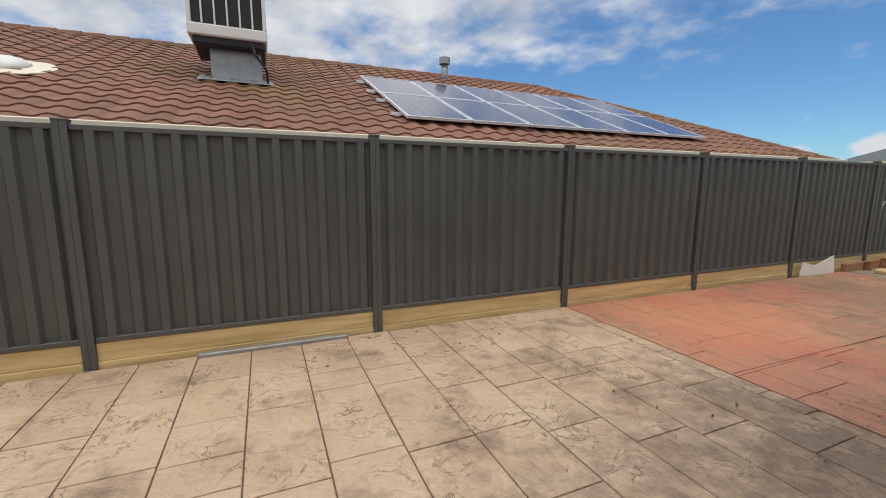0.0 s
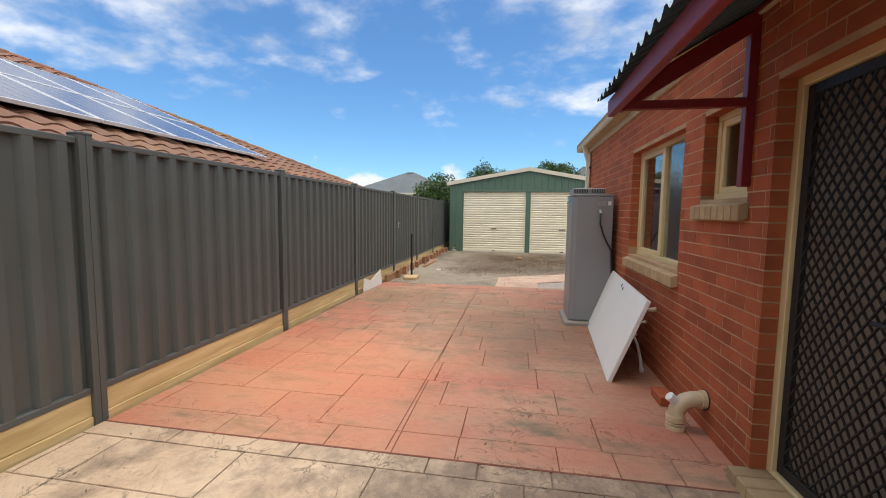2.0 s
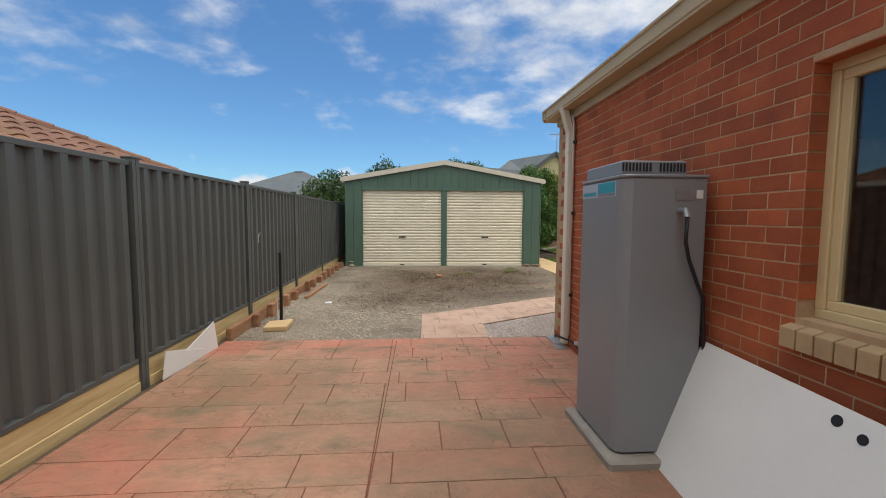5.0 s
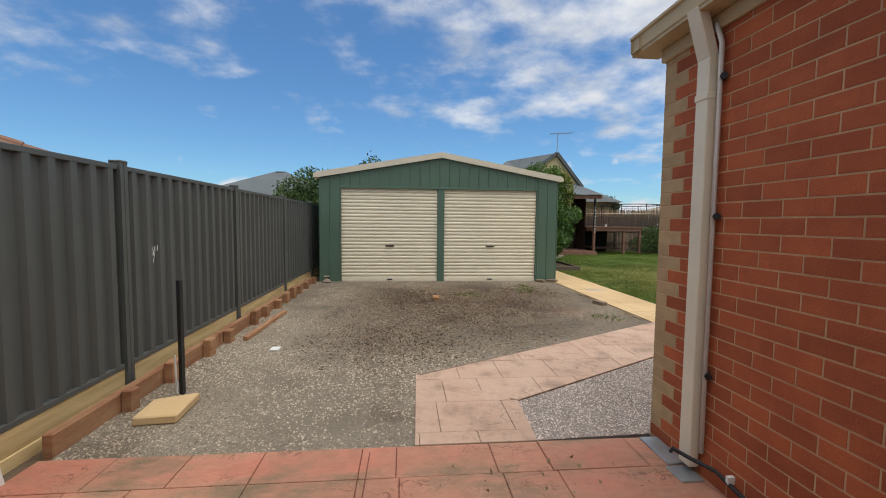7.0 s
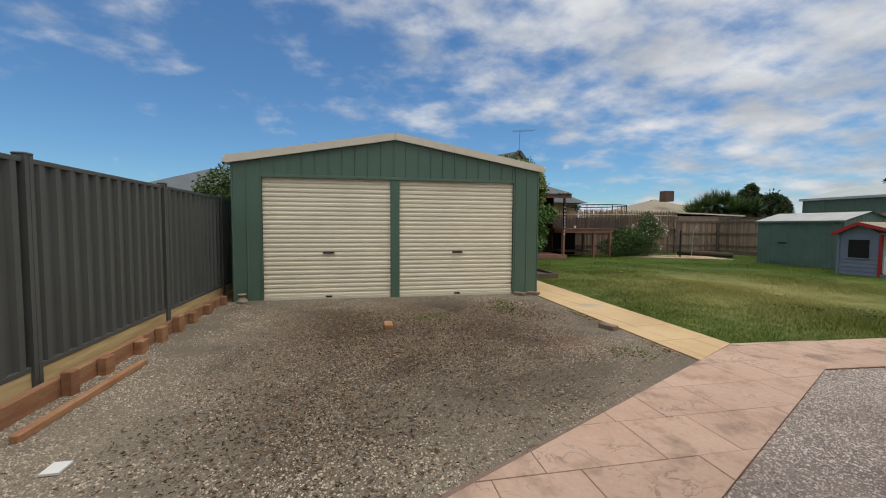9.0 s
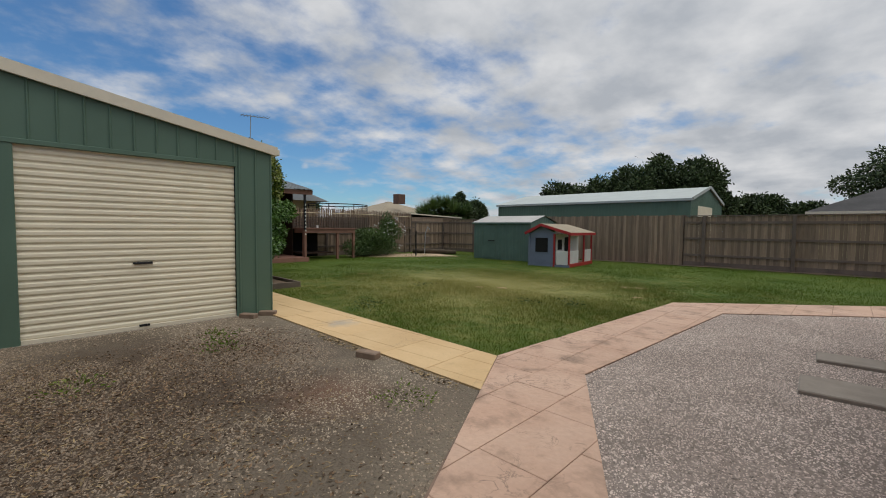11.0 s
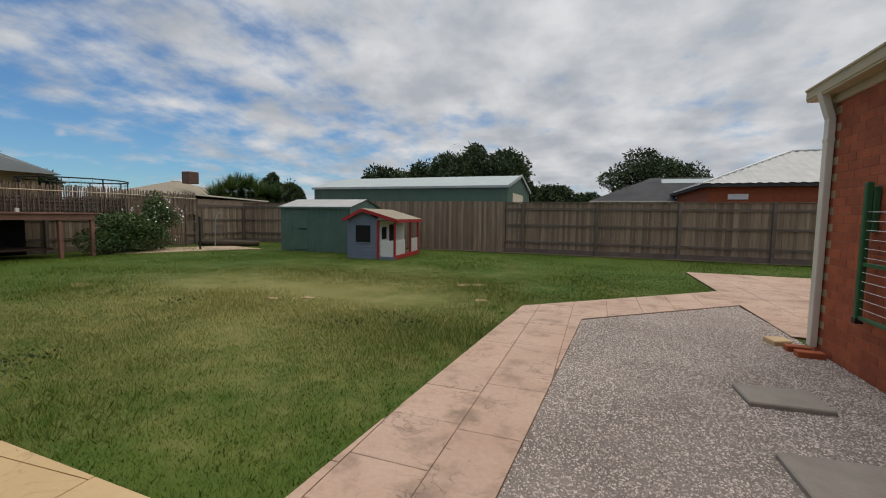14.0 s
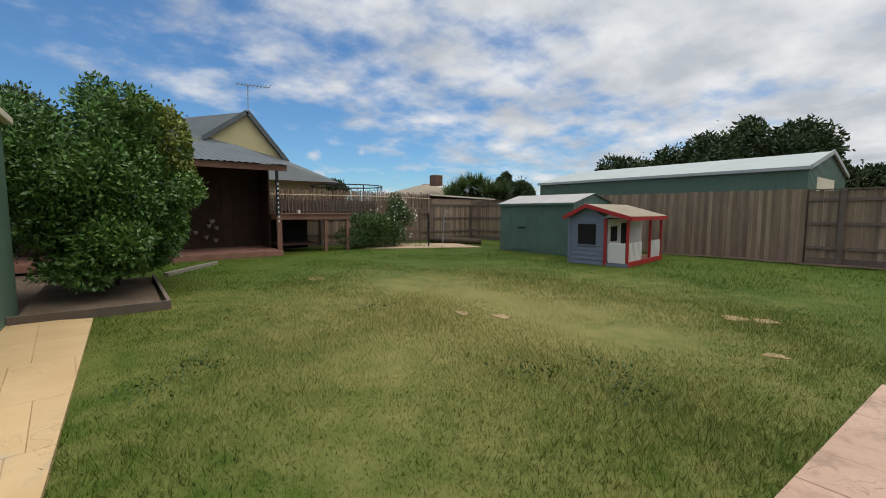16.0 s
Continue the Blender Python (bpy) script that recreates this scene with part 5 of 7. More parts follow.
solo("drain_cover", G().box(9.02, 9.34, WALL_Y + 0.01, 0.0, -0.004, 0.012), M_STEEL, "bluish metal drain cover beside the wall", "drain cover", bevel=0.004)
solo("drain_cover", G().box(8.84, 9.0, WALL_Y + 0.03, 0.03, -0.004, 0.010), M_STEEL, "small metal drain cover under the downpipe", "drain cover", bevel=0.004)
solo("cable_duct", G().box(-0.75, 0.55, 3.94, 4.0, -0.01, 0.035), M_STEEL, "grey plastic channel lying along the fence foot", "channel", bevel=0.004)
wb = G().add([(8.16, 3.93, 0.0), (8.22, 3.93, 0.25), (8.56, 3.92, 0.16), (9.08, 3.90, 0.31), (9.13, 3.89, 0.0)], [(0, 1, 2, 3, 4)])
wb.add([(p[0], p[1] + 0.012, p[2]) for p in wb.v[:5]], [(4, 3, 2, 1, 0)])
wb.f += [(i, i + 5, (i + 1) % 5 + 5, (i + 1) % 5) for i in range(5)]
solo("broken_board", wb, M_WHITE, "jagged piece of white plasterboard against the fence", "board")

# edging sleepers along the gravel
edge = thing("timber_edging", (12, 3.7, 0), "reddish hardwood sleeper edging with short pegs", "edging")
x = 9.42
rng = random.Random(12)
while x < 17.0:
    L = min(2.4, 17.05 - x)
    part("sleeper", G().box(x, x + L - 0.02, 3.86, 3.93, -0.1, 0.13 + rng.uniform(-0.01, 0.02)), M_HARD, edge, bevel=0.008)
    x += 2.4
x = 10.05
while x < 17.0:
    w = rng.uniform(0.10, 0.16)
    part("peg", G().box(x, x + w, 3.77, 3.86, -0.1, 0.13 + rng.uniform(0, 0.07)), M_HARD, edge, bevel=0.01)
    x += rng.uniform(0.45, 0.95)
solo("loose_sleeper", G().hexa([(12.0, 3.60), (13.6, 3.56), (13.6, 3.62), (12.0, 3.66)], -0.02, 0.04), M_HARD, "old dark timber length lying on gravel", "timber", bevel=0.008)
pole = thing("steel_picket", (10.38, 3.56, 0), "black steel picket standing in the gravel", "picket")
part("shaft", G().box(10.355, 10.405, 3.55, 3.558, -0.1, 0.98).box(10.377, 10.385, 3.558, 3.59, -0.1, 0.98), M_BLACK, pole)
part("strip", G().tube([(10.40, 3.62, -0.02), (10.40, 3.63, 0.32)], 0.008, 6), M_WHITE, pole)
solo("yellow_block", G().hexa([(9.80, 3.63), (9.83, 3.33), (10.25, 3.36), (10.13, 3.66)], -0.018, 0.05), M_YEL, "pale yellow concrete paver lying on gravel", "paver", bevel=0.01)
sc = G()
for k in range(9):
    u, z = 10.79 + rng.uniform(0, 0.12), 1.08 + rng.uniform(0, 0.17)
    sc.beam((u, FENCE_Y - 0.021, z), (u + rng.uniform(-0.01, 0.05), FENCE_Y - 0.021, z + rng.uniform(0.03, 0.1)), 0.006, 0.003, up=(0, 1, 0))
part("scrape", sc, M_WHITE, fence, "white scrape marks")
for k, (x, y, z, l) in enumerate(((14.74, 1.02, 0.0, "loose orange-tan brick half sunk in gravel"), (14.1, -2.02, 0.0, "loose grey-brown brick beside the yellow path"), (17.0, -1.85, 0.0, "loose brick at the garage corner"), (17.0, -2.15, 0.0, "loose brick at the garage corner"))):
    t = 0.3 * k
    cs, sn = math.cos(t), math.sin(t)
    solo("loose_brick", G().hexa([(x + cs * u - sn * v, y + sn * u + cs * v) for u, v in ((-0.13, -0.06), (0.13, -0.06), (0.13, 0.06), (-0.13, 0.06))], -0.05, 0.05 if k else 0.045), M_OLDB if k else M_TANB, l, "brick", "loose bricks", bevel=0.01)
for x, y, w in ((9.60, -7.02, 0.12), (9.63, -7.22, 0.11)):
    solo("loose_brick", G().box(x - w, x + w, y - 0.06, y + 0.05, -0.03, 0.045), M_BRICK, "red brick lying at the downpipe foot", "brick", "loose bricks", bevel=0.006)
solo("yellow_block", G().hexa([(9.62, -7.62), (9.84, -7.56), (9.80, -7.34), (9.60, -7.42)], -0.03, 0.04), M_YEL, "pale yellow paver lying at the house corner", "paver", bevel=0.01)
solo("field_stone", G().tube([(17.05, 3.55, -0.03), (17.07, 3.55, 0.05), (17.06, 3.55, 0.13)], 0.12, 9, 0.06), M_STONE, "rounded brown stone at the garage corner", "stone", bevel=0.02)
solo("paper_scrap", G().box(11.55, 11.68, 3.1, 3.2, -0.012, 0.002), M_WHITE, "small white scrap of litter on the gravel", "litter")

# ---- gravel bed beside the house ----
for x0, x1, y0, y1 in ((10.07, 10.67, -4.72, -4.12), (10.05, 10.6, -5.86, -5.42)):
    solo("stepping_paver", G().hexa([(x0, y0), (x1, y0 + 0.05), (x1 - 0.02, y1), (x0 - 0.02, y1 - 0.04)], -0.06, 0.022), M_PAVER, "square grey concrete paver set in gravel", "paver", "pavers in the gravel bed", bevel=0.01)
cl = thing("clothesline", (HOUSE_X, -5.3, 0.5), "green wall-mounted folding clothesline with white cords", "clothesline")
CY0, CY1 = -6.45, -4.10
for y in (CY0, CY1):
    part("wall_bracket", G().box(HOUSE_X + 0.004, HOUSE_X + 0.05, y - 0.035, y + 0.035, 1.30, 1.70), M_LINEG, cl, bevel=0.008)
    part("arm", G().box(HOUSE_X + 0.05, HOUSE_X + 0.10, y - 0.025, y + 0.025, 0.52, 1.74), M_LINEG, cl, bevel=0.008)
    part("end_cap", G().box(HOUSE_X + 0.045, HOUSE_X + 0.105, y - 0.03, y + 0.03, 0.49, 0.54), M_BLACK, cl)
    part("strut", G().beam((HOUSE_X + 0.045, y, 1.3), (HOUSE_X + 0.07, y, 1.7), 0.012), M_BLACK, cl)
for z in (0.545, 1.02):
    part("bar", G().box(HOUSE_X + 0.06, HOUSE_X + 0.09, CY0 + 0.03, CY1 - 0.03, z - 0.018, z + 0.018), M_LINEG, cl, bevel=0.005)
for k in range(11):
    z = 0.63 + k * 0.08 + (0.05 if k > 4 else 0)
    pts = [(HOUSE_X + 0.078, CY0 + (CY1 - CY0) * i / 8, z - 0.015 * math.sin(math.pi * i / 8)) for i in range(9)]
    part("cord", G().tube(pts, 0.0028, 5), M_WHITE, cl, "white cord")
part("peg", G().box(HOUSE_X + 0.07, HOUSE_X + 0.09, -4.62, -4.59, 1.25, 1.33), M_WHITE, cl)
fl = thing("floodlight", (HOUSE_X, -4.0, 2.6), "twin sensor floodlight under the eaves", "light")
part("base", G().box(HOUSE_X + 0.03, HOUSE_X + 0.09, -4.06, -3.94, 2.54, 2.66), M_BLACK, fl, bevel=0.01)
part("arm", G().tube([(HOUSE_X + 0.07, -4.02, 2.60), (HOUSE_X + 0.12, -4.08, 2.585), (HOUSE_X + 0.13, -4.13, 2.575)], 0.016, 8), M_BLACK, fl, smooth=True)
for dy, dz, r in ((-0.17, -0.01, 0.055), (-0.27, -0.055, 0.038)):
    c = Vector((HOUSE_X + 0.14, -4.0 + dy, 2.56 + dz))
    d = Vector((0.35, -0.75, -0.35)).normalized()
    h = part("lamp_head", G().tube([c - d * r * 1.3, c - d * r * 0.9, c - d * r * 0.2, c + d * r * 0.35], r * 0.55, 14, r), M_WHITE, fl, "white lamp housing", smooth=True)
    part("lens", G().tube([c + d * r * 0.35, c + d * r * 0.6], r * 1.02, 14, r * 0.8), M_STEEL, h, "greyish glass lens")
tap = thing("wall_outlet", (HOUSE_X, -5.05, 0.3), "small white outlet box on the brick wall", "outlet")
part("box", G().box(HOUSE_X + 0.002, HOUSE_X + 0.06, -5.11, -5.0, 0.26, 0.335), M_WHITE, tap, bevel=0.012)
part("spout", G().tube([(HOUSE_X + 0.07, -5.1, 0.30), (HOUSE_X + 0.10, -5.13, 0.29)], 0.028, 10), M_WHITE, tap)

# ---- playhouse ----
ph = thing("playhouse", (18.6, -14, 0), "blue-grey weatherboard cubby house with red trim and white pickets", "playhouse")
TH = radians(-7)
U, V = Vector((-math.cos(TH), math.sin(TH), 0)), Vector((-math.sin(TH), -math.cos(TH), 0))
O = Vector((19.395, -13.485, 0))
W2, W3, PD, PE, PA = 1.08, 1.63, 2.6, 1.20, 1.55


def Q(u, v, z):
    return O + U * u + V * v + Vector((0, 0, z))


def pbox(u0, u1, v0, v1, z0, z1):
    return G().add([Q(u0, v0, z0), Q(u1, v0, z0), Q(u1, v1, z0), Q(u0, v1, z0), Q(u0, v0, z1), Q(u1, v0, z1), Q(u1, v1, z1), Q(u0, v1, z1)],
                   [(0, 1, 2, 3), (7, 6, 5, 4), (4, 5, 1, 0), (5, 6, 2, 1), (6, 7, 3, 2), (7, 4, 0, 3)])


UM = W2 / 2
part("back_shell", pbox(0.03, W2 - 0.03, 0.05, PD, -0.05, PE), M_BLUE, ph)
for k in range(10):
    z = -0.03 + k * 0.127
    if z < PE:
        part("board", G().add([Q(0, -0.004, z), Q(W2, -0.004, z), Q(W2, 0.012, z + 0.13), Q(0, 0.012, z + 0.13), Q(0, 0.05, z), Q(W2, 0.05, z), Q(W2, 0.05, z + 0.13), Q(0, 0.05, z + 0.13)],
                              [(0, 1, 2, 3), (0, 4, 5, 1), (3, 2, 6, 7), (0, 3, 7, 4), (1, 5, 6, 2)]), M_BLUE, ph)
part("gable", G().add([Q(0, 0.02, PE), Q(W2, 0.02, PE), Q(UM, 0.02, PA), Q(0, 0.06, PE), Q(W2, 0.06, PE), Q(UM, 0.06, PA)], [(0, 1, 2), (5, 4, 3), (0, 2, 5, 3), (1, 4, 5, 2)]), M_BLUE, ph)
wd = part("window", pbox(0.28, 0.78, -0.02, 0.0, 0.50, 1.06), M_DARK, ph, "near-black slab for the unlit square window")
part("window_bar", pbox(0.26, 0.80, -0.028, -0.008, 0.48, 0.51), M_BLUE, wd)
for u in (0.0, W2 - 0.06):
    part("corner_trim", pbox(u - 0.01, u + 0.06, -0.03, 0.03, -0.03, PE + 0.02), M_REDB if u else M_BLUE, ph)


roof = G()
for ua, ub in ((-0.12, UM), (UM, W3 + 0.1)):
    za, zb = (PA - (UM - ua) * 0.5 if ua < UM else PA), (PA if ub == UM else PA - (ub - UM) * 0.28)
    roof.add([Q(ua, -0.12, za + 0.02), Q(ub, -0.12, zb + 0.02), Q(ub, PD + 0.1, zb + 0.02), Q(ua, PD + 0.1, za + 0.02), Q(ua, -0.12, za + 0.06), Q(ub, -0.12, zb + 0.06), Q(ub, PD + 0.1, zb + 0.06), Q(ua, PD + 0.1, za + 0.06)],
             [(0, 1, 2, 3), (7, 6, 5, 4), (4, 5, 1, 0), (5, 6, 2, 1), (6, 7, 3, 2), (7, 4, 0, 3)])
part("roof", roof, M_TAN, ph, "tan felt roof")
part("barge", G().beam(Q(-0.12, -0.13, PA - (UM + 0.12) * 0.5), Q(UM, -0.13, PA + 0.01), 0.04, 0.10), M_REDB, ph)
part("barge", G().beam(Q(UM, -0.13, PA + 0.01), Q(W3 + 0.1, -0.13, PA - (W3 + 0.1 - UM) * 0.28), 0.04, 0.10), M_REDB, ph)
ze = PA - (W3 + 0.1 - UM) * 0.28
part("eave_board", G().beam(Q(W3 + 0.1, -0.13, ze), Q(W3 + 0.1, PD + 0.1, ze), 0.04, 0.10), M_REDB, ph)
part("veranda_floor", pbox(W2, W3, 0.0, PD, -0.05, 0.09), M_DECK, ph)
part("floor_edge", pbox(W3, W3 + 0.03, -0.03, PD + 0.02, -0.04, 0.10), M_REDB, ph)
part("floor_edge", pbox(W2, W3 + 0.03, -0.035, 0.0, -0.04, 0.05), M_BLUE, ph)
for v in (0.0, PD * 0.62, PD - 0.06):
    part("veranda_post", pbox(W3 - 0.05, W3 + 0.01, v, v + 0.06, 0.09, ze), M_REDB, ph, bevel=0.004)


def pickets(u0, u1, v0, v1, n):
    for k in range(n):
        t = (k + 0.5) / n
        u, v = u0 + (u1 - u0) * t, v0 + (v1 - v0) * t
        du, dv = (0.026, 0.008) if abs(u1 - u0) > abs(v1 - v0) else (0.008, 0.026)
        g = pbox(u - du, u + du, v - dv, v + dv, 0.06, 0.56)
        c = Q(u, v, 0.60)
        k0 = len(g.v)
        g.v.append(tuple(c))
        g.f[1:2] = [(7, 6, k0), (6, 5, k0), (5, 4, k0), (4, 7, k0)]
        part("picket", g, M_WHITE, ph)


pickets(W2 + 0.06, W3 - 0.06, 0.0, 0.0, 9)
pickets(W3 - 0.02, W3 - 0.02, 0.08, PD * 0.40, 11)
pickets(W3 - 0.02, W3 - 0.02, PD * 0.68, PD - 0.08, 8)
# flush near-black slabs replace the shaded openings to the inside
part("doorway", pbox(W2 - 0.028, W2 - 0.008, 1.0, 1.55, 0.09, 1.08), M_DARK, ph, "near-black slab for the unlit doorway")
part("side_window", pbox(W2 - 0.028, W2 - 0.01, 0.3, 0.7, 0.6, 1.0), M_DARK, ph)
part("inner_wall", pbox(W2 - 0.03, W2 - 0.026, 0.04, PD, 0.0, PE), M_WHITE, ph)

# ---- pergola with deck ----
pg = thing("pergola", (29, -4, 0), "dark roofed timber shelter with a reddish deck", "pergola")
for k in range(14):
    x = 26.25 + k * 0.32
    part("deck_board", G().box(x, x + 0.31, -7.75, 1.5, 0.06, 0.14), M_DECK, pg)
part("deck_fascia", G().box(26.2, 26.25, -7.75, 1.5, -0.05, 0.13), M_DECK, pg)
for y in (-7.68, -3.8, 0.4):
    part("post", G().box(26.36, 26.46, y - 0.05, y + 0.05, 0.0, 1.25), M_DECK, pg, bevel=0.006)
    part("upper_post", G().box(26.37, 26.45, y - 0.04, y + 0.04, 1.25, 2.75), M_BLACK, pg, "dark upper post", bevel=0.006)
part("fascia", G().box(26.3, 26.36, -7.95, 1.8, 2.70, 2.88), M_DECK, pg)
part("end_fascia", G().beam((26.3, -7.95, 2.80), (33, -7.95, 4.25), 0.05, 0.16), M_DECK, pg)
pts, y = [], -8.0
while y < 1.9:
    pts += [(y, 0), (y + 0.04, 0.02), (y + 0.09, 0.02), (y + 0.13, 0)]
    y += 0.2
n = len(pts)
part("roof_sheet", G().add([(26.2, u, 2.89 + w) for u, w in pts] + [(33, u, 4.36 + w) for u, w in pts], [(i, i + 1, n + i + 1, n + i) for i in range(n - 1)]), M_GROOF, pg, "grey corrugated roof")
part("lining", G().add([(26.36, -7.9, 2.70), (30.6, -7.9, 3.4), (30.6, 1.8, 3.4), (26.36, 1.8, 2.70)], [(0, 1, 2, 3)]), M_BROWN, pg)
for k in range(28):
    y = -7.8 + k * 0.33
    part("wall_board", G().box(WX - 0.22, WX - 0.17, y, y + 0.325, 0.1, 3.2), M_BROWN, pg)
part("side_wall", G().box(WX - 1.3, WX - 0.22, -7.8, -7.75, 0.1, 2.9), M_BROWN, pg)
rng = random.Random(5)
for k in range(9):
    z = 1.05 + 0.15 * k
    part("hanging_bead", G().box(26.335, 26.366, -7.70, -7.66, z, z + 0.07), M_WHITE, pg)
for k in range(7):
    u, z = -5.6 - rng.random() * 0.7, 0.25 + rng.random() * 0.8
    solo("pot_plant", G().tube([(WX - 0.31, u, z), (WX - 0.31, u, z + 0.12)], 0.05, 8, 0.09), M_PAVER, "small pale pot hanging on the dark boards", "pot", "pots on the wall")

bench = thing("potting_bench", (27.2, -9, 0), "raised reddish timber bench with open dark space below", "bench")
part("top_beam", G().box(26.75, 27.55, -10.35, -7.78, 1.12, 1.30), M_DECK, bench, bevel=0.01)
part("top", G().box(26.7, 28.6, -10.4, -7.78, 1.30, 1.34), M_DECK, bench)
for y in (-7.86, -9.45, -10.3):
    part("leg", G().box(26.78, 26.9, y - 0.05, y + 0.05, -0.05, 1.12), M_DECK, bench, bevel=0.006)
# added near-black panel stands in for the shade under the bench top
part("back_panel", G().box(28.5, 28.55, -9.4, -7.8, 0.0, 1.3), M_DARK, bench)
part("low_shelf", G().box(27.1, 28.4, -9.4, -7.9, 0.22, 0.27), M_BROWN, bench)
part("lamp", G().box(27.0, 27.08, -8.62, -8.54, 1.34, 1.46), M_WHITE, bench)

reed = thing("reed_screen", (28.8, -12, 1.4), "weathered brown reed and lattice screen above the fence", "screen")
rng = random.Random(11)
sticks = G()
y = -15.6
while y < -7.9:
    top = 2.26 + rng.uniform(-0.06, 0.06)
    sticks.beam((28.86 + rng.uniform(-0.015, 0.015), y, 1.30), (28.86 + rng.uniform(-0.02, 0.02), y + rng.uniform(-0.02, 0.02), top), 0.035, 0.02)
    y += 0.045
tagged(part("reeds", sticks, M_WOODF, reed), kind="stuff")
for z in (1.45, 1.58, 1.71, 1.84):
    part("lath", G().box(28.80, 28.83, -12.6, -7.9, z - 0.02, z + 0.02), M_RAIL, reed)
for k in range(34):
    part("lath", G().box(28.775, 28.80, -12.6 + k * 0.14, -12.565 + k * 0.14, 1.36, 1.92), M_RAIL, reed)
part("cane", G().tube([(28.78, -15.6, 2.02), (28.78, -12, 2.07), (28.78, -7.9, 2.05)], 0.02, 6), M_PVC, reed, "pale bamboo cane")
trell = thing("trellis", (27.8, -14.2, 0), "weathered lattice panels and wire gate", "trellis")
for y in (-13.7, -14.6, -15.4):
    part("post", G().tube([(28.2, y, -0.05), (28.2, y, 1.75)], 0.04, 8), M_RAIL, trell)
for z in (0.5, 1.0, 1.4):
    part("rail", G().box(28.18, 28.22, -15.4, -13.7, z - 0.025, z + 0.025), M_RAIL, trell)
for k in range(10):
    part("slat", G().box(28.15, 28.18, -14.6 + k * 0.09, -14.575 + k * 0.09, 0.1, 1.7), M_WOODF, trell)
part("hook", G().tube([(26.9, -14.9, 0), (26.9, -14.95, 1.1), (26.88, -15.1, 1.45), (26.86, -15.25, 1.3)], 0.025, 8), M_STEEL, trell)
part("picket", G().box(26.0, 26.05, -13.5, -13.45, -0.05, 1.25), M_BLACK, trell)
part("chair_back", G().box(27.2, 27.25, -15.6, -15.2, 0.5, 0.9), M_RAIL, trell)
solo("fallen_log", G().tube([(25.6, -16.0, 0.08), (26.8, -15.2, 0.12), (27.8, -14.9, 0.1)], 0.13, 10), M_BARK, "dark log lying beside the fence", "log", smooth=True)
solo("sand_patch", G().hexa(ccw([(27.9, -10.6), (26.5, -11.2), (25.3, -13.4), (24.4, -14.9), (26.6, -15.4), (28.2, -13)]), -0.08, -0.008), M_PALE, "pale bare concrete patch by the roses", "paving", kind="structure")

# ---- garden bed round the big bush ----
bed = thing("garden_bed", (21, -3.2, 0), "dark soil bed with weathered timber edging", "garden bed")
part("soil", G().hexa(ccw([(20.0, -2.4), (19.68, -3.95), (23.0, -4.0), (23.0, -2.4)]), -0.08, 0.04), M_DIRT, bed)
part("edging", G().beam((19.72, -2.35, 0.02), (19.66, -4.03, 0.02), 0.05, 0.16), M_RAIL, bed)
part("edging", G().beam((19.66, -4.03, 0.02), (23.0, -4.05, 0.02), 0.05, 0.16), M_RAIL, bed)
solo("bed_edge_pale", G().beam((23.4, -4.3, 0.0), (25.1, -5.6, 0.0), 0.09, 0.10), M_PAVER, "pale timber edge by the deck", "edging")

# ---- houses in the distance ----
def hip_house(name, label, x0, x1, y0, y1, wall, apex, wm, rm, run="x", over=0.5):
    h = thing(name, ((x0 + x1) / 2, (y0 + y1) / 2, 0), label, "house", "houses in the distance")
    part("wall", G().box(x0, x1, y0, y1, -0.1, wall), wm, h)
    a0, a1, b0, b1 = x0 - over, x1 + over, y0 - over, y1 + over
    d = min(a1 - a0, b1 - b0) / 2
    r0, r1 = ((a0 + d, (b0 + b1) / 2), (a1 - d, (b0 + b1) / 2)) if a1 - a0 >= b1 - b0 else (((a0 + a1) / 2, b0 + d), ((a0 + a1) / 2, b1 - d))
    v = [(a0, b0, wall), (a1, b0, wall), (a1, b1, wall), (a0, b1, wall), (*r0, apex), (*r1, apex)]
    f = [(0, 1, 5, 4), (1, 2, 5), (2, 3, 4, 5), (3, 0, 4)] if a1 - a0 >= b1 - b0 else [(0, 1, 4), (1, 2, 5, 4), (2, 3, 5), (3, 0, 4, 5)]
    part("roof", G().add(v, f + [(3, 2, 1, 0)]), rm, h)
    part("fascia", G().box(a0, a1, b0, b1, wall - 0.15, wall - 0.002), M_CREAMM, h)
    for k in range(2):
        wx = x0 + (x1 - x0) * (0.3 + 0.4 * k)
        w = part("window", G().box(wx - 0.7, wx + 0.7, y1 - 0.02, y1 + 0.04, 1.0, 2.1), M_DARK, h)
        part("window_frame", G().box(wx - 0.75, wx + 0.75, y1 - 0.01, y1 + 0.02, 0.95, 2.15), M_WHITE, w)
    part("chimney", G().box((x0 + x1) / 2 - 0.3, (x0 + x1) / 2 + 0.3, (y0 + y1) / 2 - 0.3, (y0 + y1) / 2 + 0.3, apex - 0.3, apex - 0.05), rm, h)
    return h


hip_house("far_house", "house with a grey hipped roof", 37.5, 46, 7.0, 16.2, 3.2, 5.45, M_CREAMM, M_GROOF)
hip_house("far_house", "house with a grey tiled hip roof", -1.5, 11.8, -40.4, -33, 2.6, 4.45, M_RENDER, M_GTILE)
h4 = hip_house("far_house", "house with a tan tiled roof and rooftop cooler", 48, 58, -38, -28, 2.8, 4.7, M_RENDER, M_TAN)
part("cooler", G().box(48.6, 49.6, -32.1, -31.0, 4.2, 5.35), mat("brown_cooler", (0.16, 0.09, 0.06), 0.7), h4, bevel=0.05)
gh = thing("gabled_house", (40, -9, 0), "house with grey roof and pale yellow gable", "house", "houses in the distance")
part("wall", G().box(35.6, 46, -13.2, -3, -0.1, 3.3), M_RENDER, gh)
